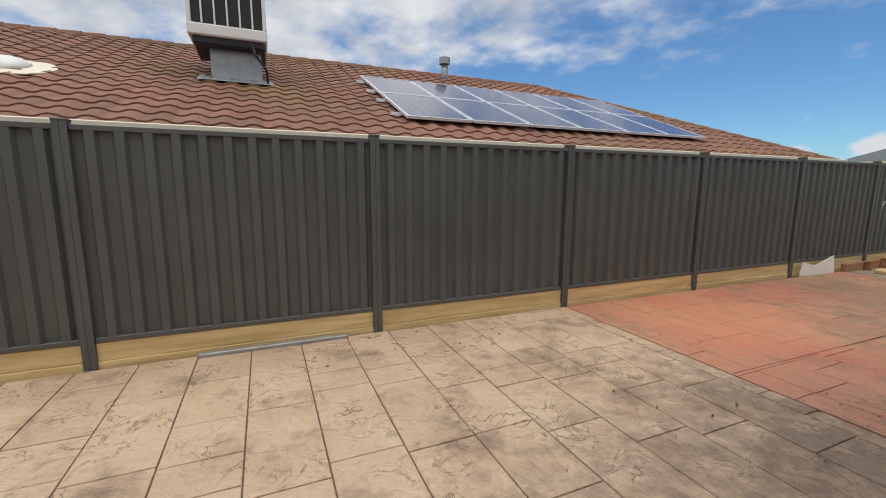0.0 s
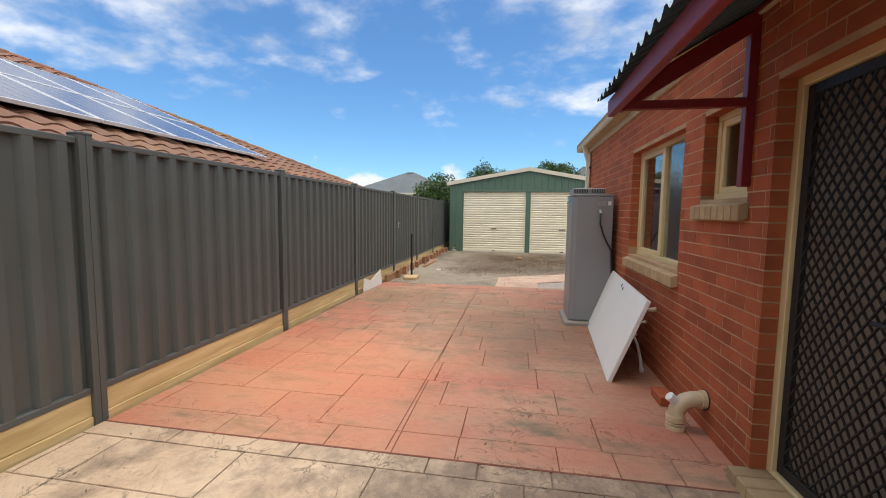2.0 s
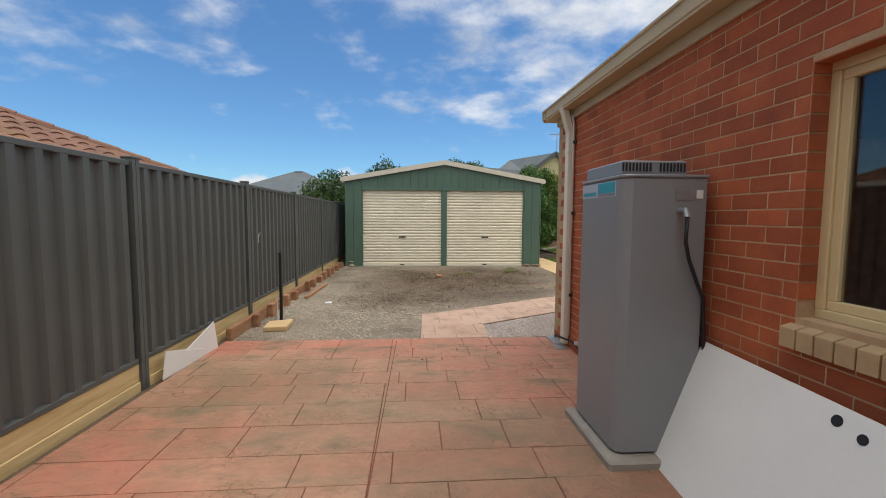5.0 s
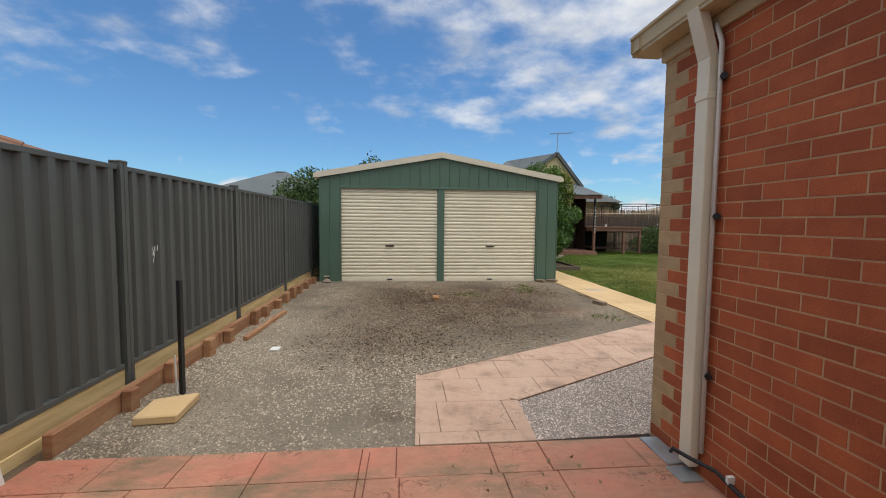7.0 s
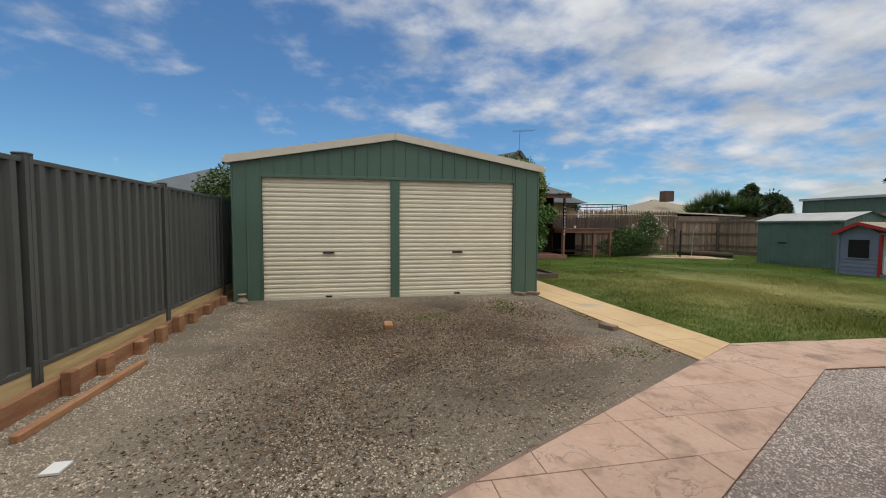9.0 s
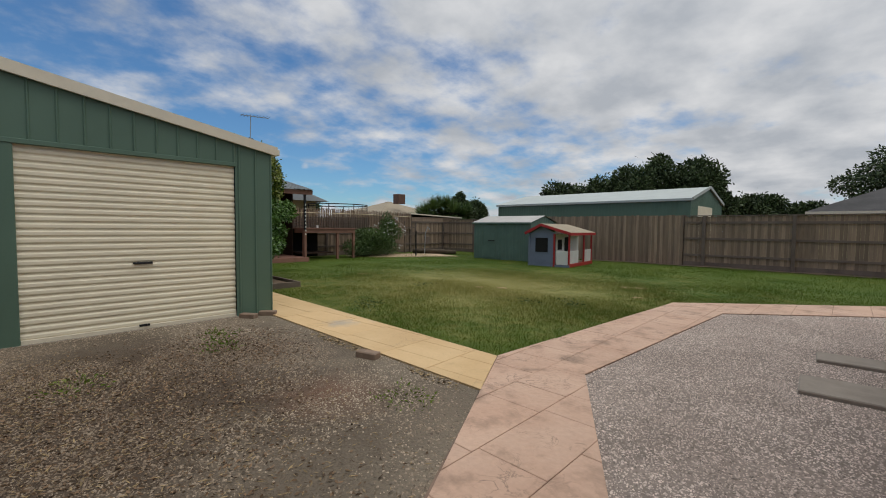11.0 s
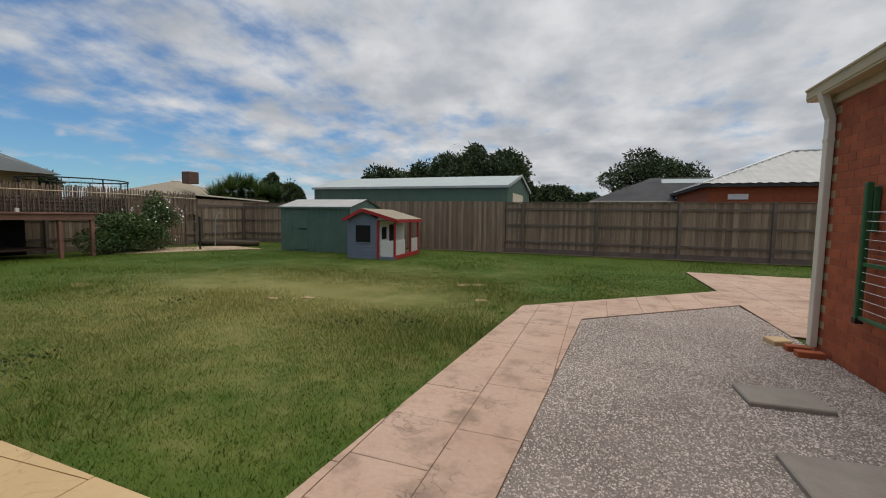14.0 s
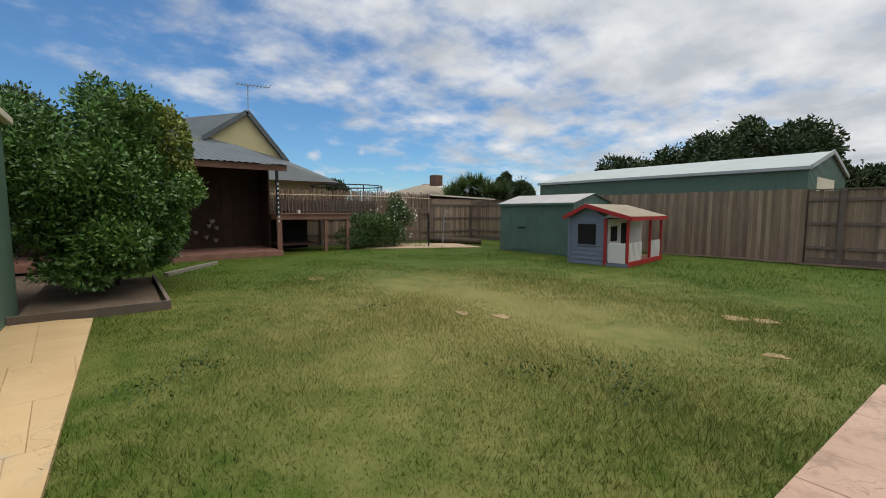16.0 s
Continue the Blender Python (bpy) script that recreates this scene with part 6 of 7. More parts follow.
part("gable_wall", G().add([(36.0, -7.2, 4.9), (36.0, -11.0, 4.1), (36.0, -9.18, 6.35), (36.2, -7.2, 4.9), (36.2, -11.0, 4.1), (36.2, -9.18, 6.35)], [(0, 2, 1), (3, 4, 5), (0, 1, 4, 3)]), M_RENDER, gh, "pale yellow gable")
part("skirt_roof", G().add([(34.4, -13.5, 3.0), (34.4, -1.5, 3.0), (35.95, -4.0, 5.3), (35.95, -7.25, 5.05), (35.95, -10.95, 4.25), (46, -14.5, 3.0)], [(0, 4, 3), (0, 3, 1), (1, 3, 2), (0, 5, 4)]), M_GROOF, gh)
part("gable_roof", G().add([(35.85, -9.18, 6.55), (46, -9.18, 6.55), (46, -11.3, 3.9), (35.85, -11.1, 4.1), (35.85, -7.1, 4.95), (46, -6.6, 4.9)], [(0, 3, 2, 1), (0, 1, 5, 4)]), M_GROOF, gh)
part("main_roof", G().add([(36.0, -9.18, 6.52), (39.0, -6.3, 6.3), (37.0, -4.6, 5.0), (35.97, -7.0, 4.9)], [(0, 1, 3), (1, 2, 3)]), M_GROOF, gh)
for yb, zb in ((-11.15, 4.1), (-7.1, 4.95)):
    part("barge", G().beam((35.8, -9.18, 6.5), (35.8, yb, zb), 0.06, 0.22), M_GROOF, gh)
ant = thing("tv_antenna", (36.2, -9.3, 6.5), "thin grey rooftop television antenna", "antenna")
part("mast", G().tube([(36.2, -9.3, 6.3), (36.2, -9.35, 8.0)], 0.025, 6), M_STEEL, ant)
part("boom", G().beam((36.0, -8.7, 7.85), (36.4, -10.5, 8.05), 0.035), M_STEEL, ant)
for k in range(9):
    y = -8.8 - 0.2 * k
    part("element", G().beam((35.8, y, 7.88 + 0.02 * k), (36.5, y - 0.05, 7.88 + 0.02 * k), 0.014), M_STEEL, ant)
rb = thing("brick_house", (0, -28, 0), "red brick house with a hipped white corrugated roof", "house", "houses in the distance")
part("wall", G().box(-8, 6.9, -34, -24.6, -0.1, 3.0), M_BRICK, rb)
part("fascia", G().box(-8.3, 7.2, -34.3, -24.3, 2.92, 3.06), M_GTILE, rb)
part("window", G().box(5.3, 6.1, -24.6, -24.55, 2.35, 2.6), M_WHITE, rb)
part("downpipe", G().box(6.92, 7.0, -32.9, -32.8, 0, 2.92), M_WHITE, rb)
for front in (1, -1):
    eave_y, prof, u = -29.3 + front * 5.05, [], -8.35
    while u < 7.2:
        prof += [(u, 0.0), (u + 0.10, 0.03), (u + 0.2, 0.03), (u + 0.3, 0.0)]
        u += 0.4
    ends = [min(p[0] + 8.36, max(0.02, 7.25 - p[0]), 5.05) for p in prof]
    n = len(prof)
    part("roof_sheet", G().add([(p[0], eave_y, 3.07 + p[1]) for p in prof] + [(p[0], eave_y - front * e, 3.07 + 0.4 * e + p[1]) for p, e in zip(prof, ends)], [(i, i + 1, n + i + 1, n + i) for i in range(n - 1)]), M_ZINC, rb, "pale corrugated steel roof")
part("roof_hip", G().add([(7.25, -24.25, 3.07), (7.25, -34.35, 3.07), (2.2, -29.3, 5.09)], [(0, 1, 2)]), M_ZINC, rb)
for y_e in (-24.25, -34.35):
    part("hip_cap", G().beam((7.25, y_e, 3.10), (2.2, -29.3, 5.13), 0.14, 0.05), M_WHITE, rb)
part("ridge_cap", G().beam((2.2, -29.3, 5.13), (-3.3, -29.3, 5.13), 0.14, 0.05), M_WHITE, rb)
vr = thing("white_annex", (5, -35.6, 0), "white gabled annex behind the brick house", "house", "houses in the distance")
part("wall", G().box(1.0, 7.2, -37.4, -34.5, -0.1, 2.7), M_WHITE, vr)
part("gable", G().add([(7.4, -37.6, 2.7), (7.4, -34.4, 2.7), (7.4, -36.0, 4.2), (7.3, -37.6, 2.7), (7.3, -34.4, 2.7), (7.3, -36.0, 4.2)], [(0, 1, 2), (5, 4, 3), (0, 2, 5, 3), (1, 4, 5, 2)]), M_WHITE, vr, "white boarded gable")
part("roof_sheet", G().add([(7.5, -34.3, 2.75), (0.9, -34.3, 2.75), (0.9, -36.0, 4.3), (7.5, -36.0, 4.3), (0.9, -37.7, 2.75), (7.5, -37.7, 2.75)], [(0, 3, 2, 1), (2, 3, 5, 4)]), M_WROOF, vr, "white steel roof")
ls = thing("lean_to", (32, -17, 0), "low shed with a pale sheet roof behind the fence", "shed")
part("wall", G().box(29.4, 35, -20.5, -16.2, -0.1, 2.05), M_WOODF, ls)
part("roof", G().add([(29.3, -20.6, 2.05), (35.1, -20.6, 2.05), (35.1, -16.0, 2.2), (29.3, -16.0, 2.2), (29.3, -20.6, 2.12), (35.1, -20.6, 2.12), (35.1, -16.0, 2.27), (29.3, -16.0, 2.27)], [(0, 3, 2, 1), (4, 5, 6, 7), (0, 1, 5, 4), (1, 2, 6, 5), (2, 3, 7, 6), (3, 0, 4, 7)]), M_CREAMM, ls, "pale sheet roof")
tr = thing("trampoline", (34, -14, 0), "dark trampoline rim and safety net behind the fence", "trampoline")
ring = [(33.5 + 1.9 * math.cos(a), -13.5 + 1.9 * math.sin(a), 2.75) for a in (2 * math.pi * k / 32 for k in range(33))]
part("top_rim", G().tube(ring, 0.03, 6), M_BLACK, tr)
for k in range(0, 32, 4):
    part("pole", G().tube([(ring[k][0], ring[k][1], 0), ring[k]], 0.025, 6), M_BLACK, tr)
net = G()
for k in range(32):
    net.beam((ring[k][0], ring[k][1], 1.2), ring[k], 0.006)
for z in (2.2, 2.4, 2.6):
    net.tube([(p[0], p[1], z) for p in ring], 0.005, 4)
part("net", net, M_BLACK, tr)
solo("far_fence", G().box(24.5, 60, 4.4, 4.5, -0.1, 1.9), M_FENCE, "dark boundary fence running on behind the garage", "fence")
hills = G()
N = 60
for k in range(N + 1):
    a = radians(-30 + 160 * k / N)
    hgt = 9 + 9 * noise.noise((k * 0.17, 2, 0)) + 4 * noise.noise((k * 0.6, 5, 0))
    hills.v += [(420 * math.cos(a), 420 * math.sin(a), -0.2), (420 * math.cos(a), 420 * math.sin(a), max(3, hgt)), (480 * math.cos(a), 480 * math.sin(a), max(2, hgt) * 0.8)]
hills.f = [f for k in range(N) for f in ((3 * k + 3, 3 * k, 3 * k + 1, 3 * k + 4), (3 * k + 4, 3 * k + 1, 3 * k + 2, 3 * k + 5))]
solo("backdrop_hills", hills, M_LEAFF, "low wooded hills on the horizon", "hills", kind="structure", smooth=True)

# ---- vegetation ----


def arr_mesh(name, verts, nper, material):
    """A mesh of equal polygons, nper corners each, from an array of corners."""
    me = bpy.data.meshes.new(name)
    nv = len(verts)
    nf = nv // nper
    me.vertices.add(nv)
    me.vertices.foreach_set("co", np.ascontiguousarray(verts, np.float32).ravel())
    me.loops.add(nv)
    me.loops.foreach_set("vertex_index", np.arange(nv, dtype=np.int32))
    me.polygons.add(nf)
    me.polygons.foreach_set("loop_start", np.arange(0, nv, nper, dtype=np.int32))
    me.update(calc_edges=True)
    me.materials.append(material)
    return me


def stone_mesh(name, verts, material):
    """Small four-sided stones, five corners each, every stone in one piece."""
    k = np.arange(0, len(verts), 5)[:, None]
    tris = (k[:, :, None] + np.array(((0, 1, 4), (1, 2, 4), (2, 3, 4), (3, 0, 4)))[None]).reshape(-1)
    me = bpy.data.meshes.new(name)
    me.vertices.add(len(verts))
    me.vertices.foreach_set("co", np.ascontiguousarray(verts, np.float32).ravel())
    me.loops.add(len(tris))
    me.loops.foreach_set("vertex_index", tris.astype(np.int32))
    me.polygons.add(len(tris) // 3)
    me.polygons.foreach_set("loop_start", np.arange(0, len(tris), 3, dtype=np.int32))
    me.update(calc_edges=True)
    me.materials.append(material)
    return me


def leaf_array(rng, lobes, count, size, inner=0.35, droop=0.0, slim=0.45):
    """Corners of leaf quads spread over the outer parts of ellipsoid lobes (centre, radii)."""
    vol = np.array([r[0] * r[1] * r[2] for _, r in lobes]) ** 0.67
    pick = rng.choice(len(lobes), count, p=vol / vol.sum())
    cen, rad = np.array([c for c, _ in lobes])[pick], np.array([r for _, r in lobes])[pick]
    d = rng.normal(size=(count, 3))
    d /= np.linalg.norm(d, axis=1)[:, None]
    k = (inner + (1 - inner) * rng.random(count) ** 0.45) * (1 + 0.16 * rng.normal(size=count) * (rng.random(count) < 0.25))
    pos = cen + d * rad * k[:, None]
    axis = d * 0.7 + rng.normal(size=(count, 3)) * 0.6 + np.array((0, 0, -droop))
    axis /= np.linalg.norm(axis, axis=1)[:, None]
    side = np.cross(axis, rng.normal(size=(count, 3)))
    side /= np.linalg.norm(side, axis=1)[:, None] + 1e-9
    s = size * (0.6 + 0.8 * rng.random(count))[:, None]
    w = s * slim
    mid = pos + axis * s * 0.45
    return np.stack([pos, mid + side * w * 0.5, pos + axis * s, mid - side * w * 0.5], 1).reshape(-1, 3)


def tree(name, label, at, height, lobes, count, size, leafm, trunk=0.12, seed=1, category="tree", extra=None, slim=0.45, droop=0.0, group=""):
    rng = np.random.default_rng(seed)
    t = thing(name, at, label, category, group)
    x, y = at[0], at[1]
    low = min(c[2] - r[2] * 0.4 for c, r in lobes)
    part("trunk", G().tube([(x, y, -0.1), (x + 0.03, y + 0.02, low * 0.5), (x - 0.02, y, low + 0.2), (x, y + 0.03, height * 0.62)], trunk, 9, trunk * 0.35), M_BARK, t)
    for c, r in lobes[:9]:
        part("limb", G().tube([(x, y, max(0.1, low * 0.6)), ((x + c[0]) / 2, (y + c[1]) / 2, (low + c[2]) / 2), c], trunk * 0.5, 6, trunk * 0.12), M_BARK, t)
    cr = new("crown", arr_mesh("crown", leaf_array(rng, lobes, count, size, droop=droop, slim=slim), 4, leafm))
    cr.parent = t
    if extra:
        lob, n, sz, m, nm = extra
        e = new(nm, arr_mesh(nm, leaf_array(rng, lob, n, sz, inner=0.7, slim=0.6), 4, m))
        e.parent = t
        tagged(e, kind="stuff")
    return t


def lobes_of(x, y, z, rx, ry, rz, n, seed, s=0.5):
    r = random.Random(seed)
    out = [((x, y, z), (rx * 0.7, ry * 0.7, rz * 0.75))]
    for k in range(n):
        a, b = 2 * math.pi * k / n + r.uniform(-0.4, 0.4), r.uniform(-0.9, 1.0)
        q = math.sqrt(max(0.05, 1 - b * b))
        f, k2 = s * r.uniform(0.55, 1.25), r.uniform(0.4, 0.82)
        out.append(((x + rx * k2 * q * math.cos(a), y + ry * k2 * q * math.sin(a), z + rz * k2 * b), (rx * f, ry * f, rz * f * r.uniform(0.8, 1.3))))
    return out


BX, BY, BZ = 22.3, -3.62, 1.95
bl = lobes_of(BX, BY, BZ, 1.4, 1.05, 1.6, 62, 3, 0.26)
bl += [((BX + 0.5 * math.cos(a), BY + 0.4 * math.sin(a), 0.82 + 0.12 * math.sin(3 * a)), (0.55, 0.5, 0.45)) for a in (2 * math.pi * k / 11 for k in range(11))]
bl += lobes_of(BX + 0.4, BY + 1.45, BZ + 0.1, 1.1, 0.9, 1.6, 26, 5, 0.3) + lobes_of(BX - 0.35, BY - 0.6, 1.05, 0.7, 0.45, 0.7, 14, 6, 0.35)
bl += lobes_of(BX - 1.4, BY + 0.2, 0.95, 0.65, 0.6, 0.6, 14, 7, 0.38) + lobes_of(BX - 1.15, BY + 0.35, 1.75, 0.75, 0.75, 0.9, 16, 8, 0.35)
bl += lobes_of(BX - 0.85, BY + 1.25, 1.75, 0.75, 0.85, 1.25, 22, 9, 0.33) + lobes_of(BX - 1.0, BY + 0.5, 0.55, 0.9, 0.8, 0.38, 20, 10, 0.36)
_r = random.Random(44)
for _ in range(46):
    a, e = _r.uniform(0, 2 * math.pi), _r.uniform(-0.75, 1.3)
    k = _r.uniform(0.93, 1.1)
    w = _r.uniform(0.16, 0.3)
    bl.append(((BX + 1.4 * k * math.cos(a) * math.cos(e), BY + 1.05 * k * math.sin(a) * math.cos(e), BZ + 1.55 * k * math.sin(e)), (w, w, w * _r.uniform(0.7, 1.4))))
# the yellow lobes put sunlight on the bush's upper right into leaf colour
tree("bush_tree", "large dense glossy green bush by the garage", (BX - 0.1, BY + 0.15), 3.6, bl, 118000, 0.085, M_LEAF, 0.09, 3, "bush",
     ([((BX, BY - 0.75, 2.65), (0.6, 0.4, 0.75)), ((BX + 0.4, BY - 0.9, 2.05), (0.5, 0.35, 0.55)), ((BX + 0.1, BY - 0.4, 3.2), (0.5, 0.4, 0.35))], 5200, 0.085, M_LEAFSUN, "yellow_foliage"))
rl = lobes_of(27.3, -11.75, 0.85, 0.95, 1.15, 0.68, 18, 9, 0.4)
rl += lobes_of(27.7, -13.1, 1.3, 0.6, 0.65, 0.85, 10, 10, 0.45)
rl += [((27.1, -11.7 + 0.4 * k, 0.42), (0.6, 0.5, 0.4)) for k in range(-2, 4)]
tree("rose_bush", "rambling rose bush covered in white flowers", (27.3, -11.5), 1.4, rl, 17000, 0.09, M_ROSE, 0.04, 5, "bush",
     ([((26.95, -12.2, 1.35), (0.7, 0.9, 0.3)), ((27.1, -13.1, 1.1), (0.5, 0.5, 0.9))], 120, 0.085, M_PETAL, "flowers"))
far = [
    ("tree", "dark green tree behind the long shed", (30.5, -38), 6.0, 3.6, 2.7, 41), ("tree", "dark green tree behind the long shed", (26.5, -39), 6.6, 3.6, 3.0, 42),
    ("tree", "tall dark green tree behind the long shed", (23.0, -38), 7.6, 3.2, 3.6, 43), ("tree", "tall dark green tree behind the long shed", (19.8, -39), 7.4, 3.4, 3.4, 44),
    ("tree", "broad green tree behind the grey tiled house", (6.5, -50), 8.0, 6.2, 3.6, 45), ("tree", "low dark tree beyond the fence", (16.5, -44), 4.6, 3.4, 2.2, 46),
    ("tree", "low dark tree beyond the fence", (12.9, -46), 3.8, 2.6, 1.8, 47), ("tree", "distant dark tree behind the houses", (46, -42), 5.4, 2.2, 2.6, 48),
    ("tree", "distant dark tree behind the houses", (53, -46), 6.2, 2.2, 3.0, 49), ("tree", "shrubby tree behind the garage", (25.5, 5.4), 3.7, 1.8, 1.4, 50),
    ("tree", "shrubby tree behind the garage", (28.5, 3.0), 4.5, 1.9, 1.5, 51), ("tree", "shrubby tree behind the garage", (28, -1.0), 4.9, 1.9, 1.6, 52),
    ("tree", "distant tree behind the gabled house", (52, -20), 4.7, 2.6, 2.0, 53), ("tree", "distant tree beyond the fence", (-6, -46), 6.0, 5, 3.0, 54),
    ("tree", "small tree beyond the side fence", (24.2, 6.2), 2.7, 1.0, 1.0, 55),
]
for nm, lb, at, top, r, hz, sd in far:
    big_one = r > 2
    tree(nm, lb, at, top, lobes_of(at[0], at[1], top - hz * 0.9, r, r, hz, 34, sd, 0.27), 20000 if big_one else 11000, 0.28 if big_one else 0.13, M_LEAFF if big_one else M_ROSE, 0.2 if big_one else 0.08, sd, group="trees in the distance")
rng = np.random.default_rng(77)
yk = thing("yucca_clump", (31.5, -20.5, 0), "spiky palm-like clump behind the corner fence", "plant")
sp = []
for (cx0, cy0, cz0) in [(31.5 + 0.7 * u + 0.5 * math.sin(9 * u), -20.9 + 0.72 * u - 0.5 * math.sin(9 * u), 2.55 + 0.35 * math.cos(2.2 * u)) for u in (-1.9, -1.4, -0.9, -0.4, 0.1, 0.6, 1.1, 1.5)]:
    d = rng.normal(size=(420, 3)) + (0, 0, 0.35)
    d /= np.linalg.norm(d, axis=1)[:, None]
    L = 0.9 * (0.7 + 0.5 * rng.random(420))[:, None]
    s = np.cross(d, (0, 0, 1.0))
    s /= np.linalg.norm(s, axis=1)[:, None] + 1e-6
    p = np.array((cx0, cy0, cz0)) + d * 0.15
    sp.append(np.stack([p - s * 0.02, p + s * 0.02, p + d * L * 0.6 + s * 0.03, p + d * L], 1).reshape(-1, 3))
    part("stem", G().tube([(cx0, cy0, -0.1), (cx0, cy0, cz0)], 0.12, 8), M_BARK, yk)
ob = new("foliage", arr_mesh("foliage", np.concatenate(sp), 4, M_ROSE))
ob.parent = yk

# ---- grass and gravel ----
rng = np.random.default_rng(9)
SOLID = PATHS + [YELLOW, GRAVEL_A, GRAVEL_B, PATIO]


def inside_np(poly, x, y):
    hit = np.zeros(len(x), bool)
    for (x0, y0), (x1, y1) in zip(poly, poly[1:] + poly[:1]):
        if y0 != y1:
            hit ^= ((y0 > y) != (y1 > y)) & (x < (x1 - x0) * (y - y0) / (y1 - y0) + x0)
    return hit


def scatter_grass(n, x0, x1, y0, y1, h, w, keep=None):
    x, y = rng.uniform(x0, x1, n), rng.uniform(y0, y1, n)
    ok = np.ones(n, bool)
    for p in SOLID:
        ok &= ~inside_np(p, x, y)
    ok &= ~((x > 9.0) & (x < 17.4) & (y > -2.4)) & ~((x > 19.6) & (y > -4.1) & (x < 23.1)) & ((x > 9.4) | (y < -14.4))
    ok &= ~((x > GX0) & (x < GX1) & (y < GY1))
    if keep is not None:
        ok &= keep(x, y)
    x, y = x[ok], y[ok]
    n = len(x)
    dens = np.array([noise.noise((a * 0.55, b * 0.55, 7.0)) for a, b in zip(x, y)])
    hh = h * (0.55 + 0.7 * rng.random(n)) * np.clip(0.85 + 0.9 * dens, 0.35, 1.6)
    a = rng.uniform(0, 2 * np.pi, n)
    lean = rng.normal(size=(n, 2)) * 0.5 * hh[:, None]
    z = np.full(n, -0.04)
    dx, dy = np.cos(a) * w / 2, np.sin(a) * w / 2
    return np.stack([np.stack([x - dx, y - dy, z], 1), np.stack([x + dx, y + dy, z], 1), np.stack([x + lean[:, 0], y + lean[:, 1], z + hh], 1)], 1).reshape(-1, 3)


near = scatter_grass(800000, 9.5, 24.0, -15.0, -2.9, 0.036, 0.005, lambda x, y: rng.random(len(x)) < np.clip(1.5 - np.hypot(x - 13.2, y + 4.5) / 6.5, 0.06, 1.0))
mid = scatter_grass(190000, -3.0, 28.0, -18.3, -3.0, 0.055, 0.011)
tuft = scatter_grass(60000, 12.0, 24.0, -14.0, -2.9, 0.075, 0.007, lambda x, y: np.array([noise.noise((a * 0.8, b * 0.8, 3.0)) for a, b in zip(x, y)]) > 0.28)
tagged(new("grass", arr_mesh("grass", np.concatenate([near, mid, tuft]), 3, M_GRASS)), "short patchy lawn grass, greener near the path", "grass", kind="stuff")
tagged(new("weeds", arr_mesh("weeds", leaf_array(rng, [((16.0 + a, -6.0 + b, -0.01), (0.35, 0.3, 0.04)) for a, b in ((-2.0, -0.6), (-1.7, -0.9), (0.4, 2.4), (0.8, 2.0), (1.9, -0.4), (-1.2, -0.3))], 600, 0.03, inner=0.0, slim=0.9), 4, M_ROSE)), "broad-leaved weeds growing in the lawn", "weeds", kind="stuff")
spots = thing("bare_spots", (16, -7, 0), "bare sandy spots worn into the lawn", "bare patch", kind="stuff")
for k, (px, py, r) in enumerate(((16.31, -7.54, 0.13), (16.78, -7.25, 0.12), (21.03, -6.77, 0.22), (14.3, -9.92, 0.16), (14.0, -10.05, 0.14), (13.54, -8.53, 0.1))):
    poly = [(px + r * (1 + 0.3 * math.sin(3 * t + k)) * math.cos(t), py + 0.8 * r * (1 + 0.25 * math.cos(2 * t + k)) * math.sin(t)) for t in (2 * math.pi * i / 14 for i in range(14))]
    part("bare_spot", G().hexa(poly, -0.06, -0.024), M_SAND, spots)


def stones(n, poly, x0, x1, y0, y1, s0, s1, z=-0.018, patchy=False):
    x, y = rng.uniform(x0, x1, n), rng.uniform(y0, y1, n)
    ok = inside_np(poly, x, y)
    if patchy:
        ok &= np.array([noise.noise((a * 0.7, b * 0.7, 1.0)) + 0.5 * noise.noise((a * 2.6, b * 2.6, 4.0)) for a, b in zip(x, y)]) < rng.normal(0.18, 0.26, n) - 0.30 * np.exp(-((x - 14.6) ** 2 + (y - 0.6) ** 2) / 7.0)
    for p in PATHS:
        ok &= ~inside_np(p, x, y)
    x, y = x[ok], y[ok]
    n = len(x)
    s = s0 + (s1 - s0) * rng.random(n) ** 2.5
    base = np.array([(1, 0, 0), (0, 1, 0), (-1, 0, 0), (0, -1, 0), (0, 0, 0.8)])
    pts = base[None] * s[:, None, None] * (0.6 + 0.8 * rng.random((n, 5, 3)))
    a = rng.uniform(0, 6.28, n)
    c, sn = np.cos(a)[:, None], np.sin(a)[:, None]
    px = pts[:, :, 0] * c - pts[:, :, 1] * sn + x[:, None]
    py = pts[:, :, 0] * sn + pts[:, :, 1] * c + y[:, None]
    P = np.stack([px, py, pts[:, :, 2] + z], 2)
    return P.reshape(-1, 3)


tagged(new("gravel_stones", stone_mesh("gravel_stones", stones(225000, GRAVEL_A, 9.36, 17.2, -2.17, 3.86, 0.004, 0.0115, patchy=True), M_STONE)), "loose crushed grey gravel stones", "gravel", kind="stuff")
tagged(new("pebbles", stone_mesh("pebbles", stones(205000, GRAVEL_B, 9.4, 12.4, -9.9, 0.8, 0.0045, 0.010), M_STONEB)), "loose pale pinkish-grey pebbles", "gravel", kind="stuff")
chips = leaf_array(rng, [((13.5, 0.6, -0.01), (2.8, 1.9, 0.012)), ((15.5, 1.5, -0.01), (1.5, 1.6, 0.012))], 9000, 0.05, inner=0.0, slim=0.2)
chips = np.concatenate([chips, leaf_array(rng, [((14.9, -2.10, -0.012), (0.7, 0.07, 0.02)), ((13.2, -2.08, -0.012), (0.4, 0.06, 0.015))], 420, 0.05, inner=0.0, slim=0.5)])
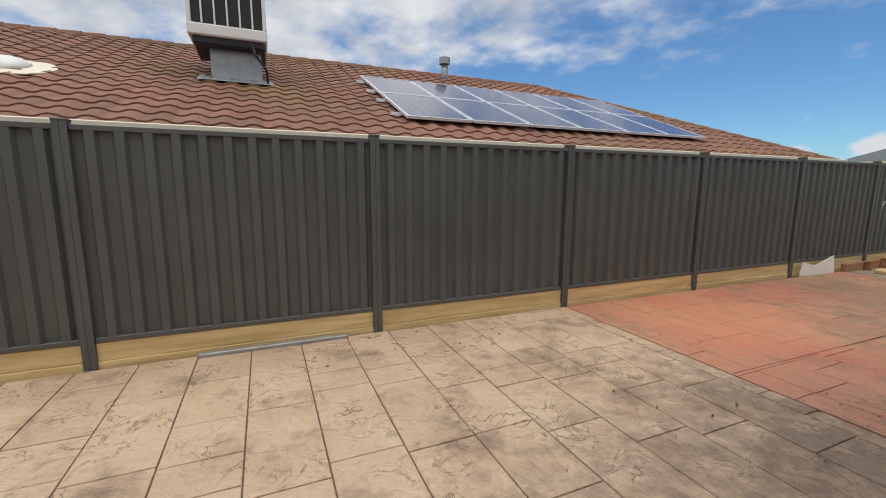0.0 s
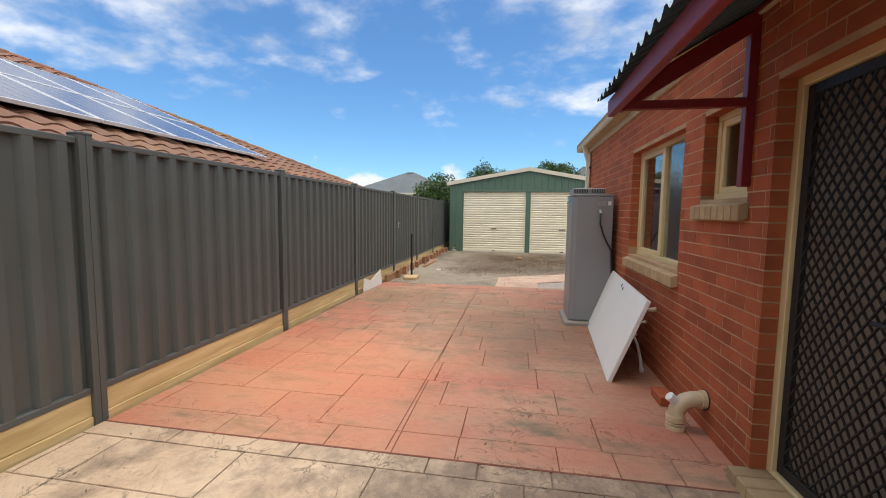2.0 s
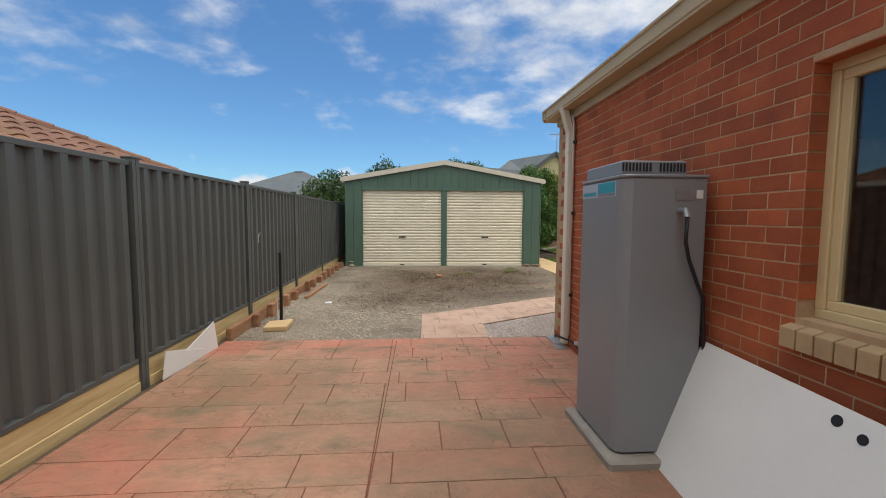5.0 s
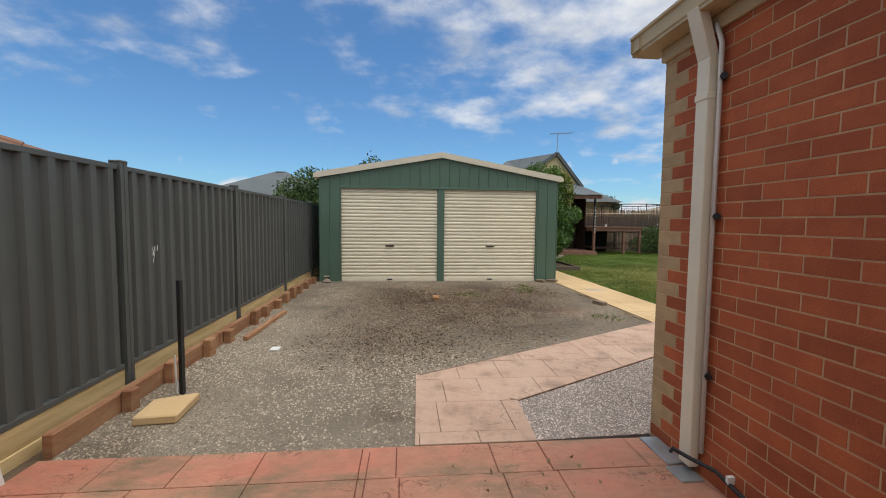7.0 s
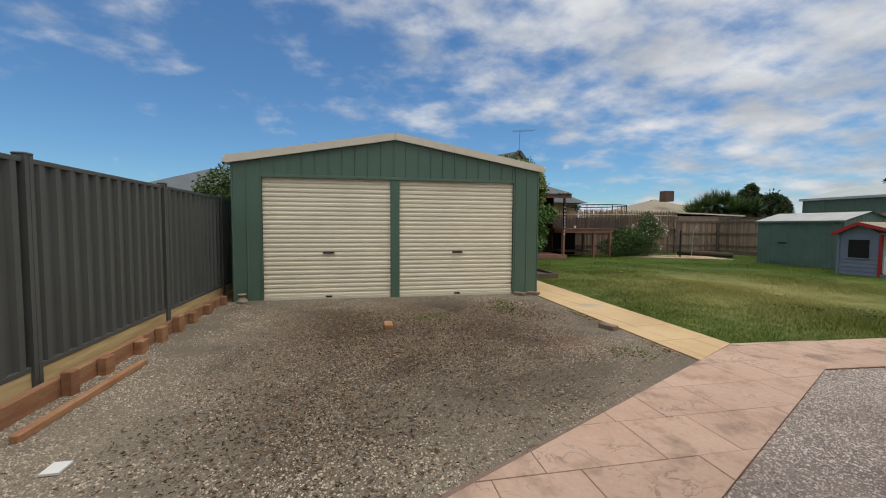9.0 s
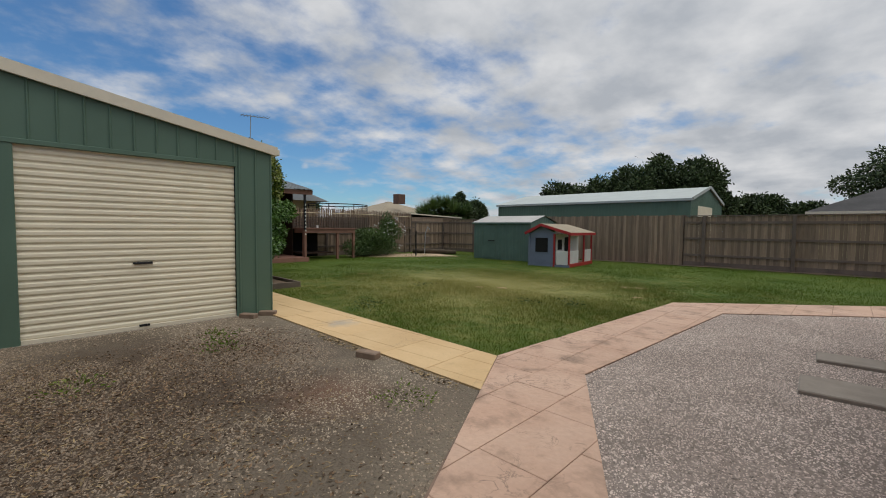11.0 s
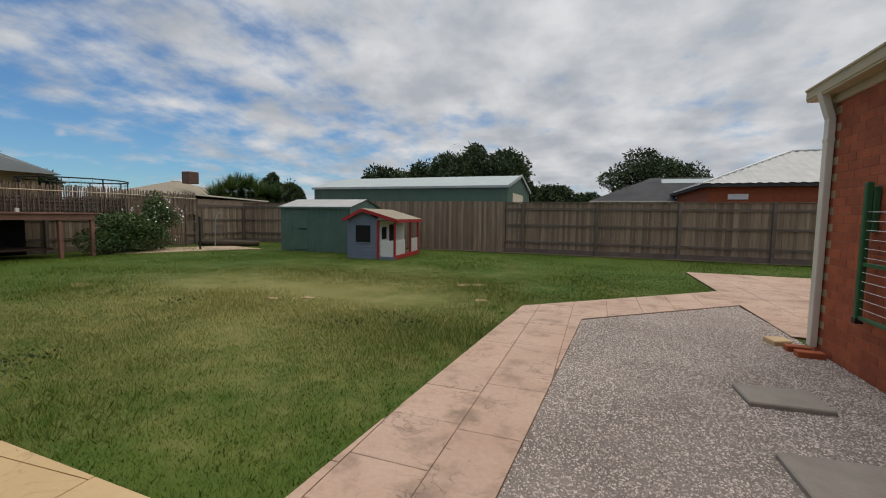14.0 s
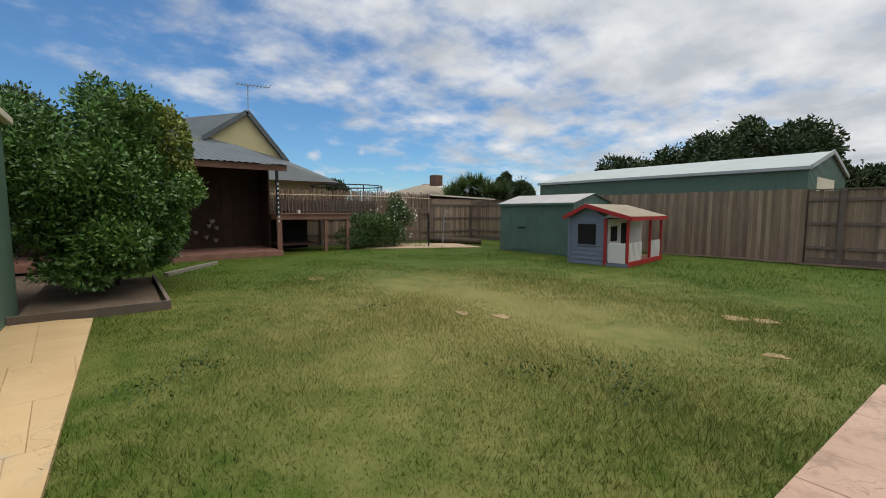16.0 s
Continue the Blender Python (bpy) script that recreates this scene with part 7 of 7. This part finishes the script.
chips[:, 2] = -0.014 + 0.35 * (chips[:, 2] + 0.01)
tagged(new("leaf_litter", arr_mesh("leaf_litter", chips, 4, M_STRAW)), "dry straw and leaf litter on the gravel", "litter", kind="stuff")

bark = leaf_array(rng, [((13.2, 0.9, -0.01), (2.9, 2.1, 0.012)), ((14.6, 0.2, -0.01), (1.8, 1.9, 0.012)), ((11.8, 1.9, -0.01), (1.2, 1.2, 0.012)), ((15.6, -1.2, -0.01), (1.2, 0.8, 0.012))], 20000, 0.034, inner=0.0, slim=0.45)
bark[:, 2] = -0.012 + 0.5 * (bark[:, 2] + 0.01)
bark = bark.reshape(-1, 4, 3)
bark = bark[inside_np(GRAVEL_A, bark[:, 0, 0], bark[:, 0, 1]) & ~np.any([inside_np(p, bark[:, 0, 0], bark[:, 0, 1]) for p in PATHS], axis=0)].reshape(-1, 3)
tagged(new("bark_chips", arr_mesh("bark_chips", bark, 4, M_CHIP)), "dark brown bark and leaf fragments among the gravel", "litter", kind="stuff")
weed = leaf_array(rng, [((x, y, -0.01), (0.34, 0.28, 0.02)) for x, y in ((13.0, -1.6), (15.2, 0.3), (15.6, -1.0), (16.2, -1.2))], 900, 0.035, inner=0.0, slim=0.4)
tagged(new("gravel_weeds", arr_mesh("gravel_weeds", weed, 4, M_GRASS)), "thin green weeds coming up through gravel", "weeds", kind="stuff")
bits = leaf_array(rng, [((6.5, 0.05, 0.002), (2.8, 0.25, 0.003)), ((8.6, 0.9, 0.002), (0.8, 1.0, 0.003)), ((1.0, 3.5, 0.002), (3.0, 0.5, 0.003)), ((2.5, 1.0, 0.002), (1.5, 1.5, 0.003))], 260, 0.028, inner=0.0, slim=0.6)
bits[:, 2] = np.maximum(bits[:, 2], 0.001)
tagged(new("debris", arr_mesh("debris", bits, 4, M_STRAW)), "small dry leaf debris on the paving", "litter", kind="stuff")

# ---- bricks of the house ----
for a, b, z0, z1 in OPEN_N:
    k0 = math.ceil((z0 + 0.02) / COURSE)
    for side, x in ((1, a), (-1, b)):
        for k in range(k0, int(z1 / COURSE) + 1):
            z = -0.01 + k * COURSE
            part("brick", G().box(min(x, x + side * 0.006), max(x, x + side * 0.006), WALL_Y - 0.088, WALL_Y - 0.001, z + 0.005, min(z + COURSE - 0.005, z1)), M_BRICK, wall_n)
for a, b, z0, z1 in OPEN_N:
    part("lintel_face", G().box(a + 0.008, b - 0.008, WALL_Y - 0.086, WALL_Y - 0.003, z1 - 0.006, z1 + 0.002), M_BRICK, wall_n)
lay_bricks(wall_n, 1.35, HOUSE_X, OPEN_N, Matrix(((1, 0, 0, 0), (0, -1, 0, WALL_Y - 0.0025), (0, 0, 1, 0), (0, 0, 0, 1))), (2.3, 6.2), (False, True))
lay_bricks(wall_e, 0.0, WALL_Y - HOUSE_END, [], Matrix(((0, -1, 0, HOUSE_X - 0.0025), (1, 0, 0, HOUSE_END), (0, 0, 1, 0), (0, 0, 0, 1))), (3.2, 7.0), (True, True), shift=1)
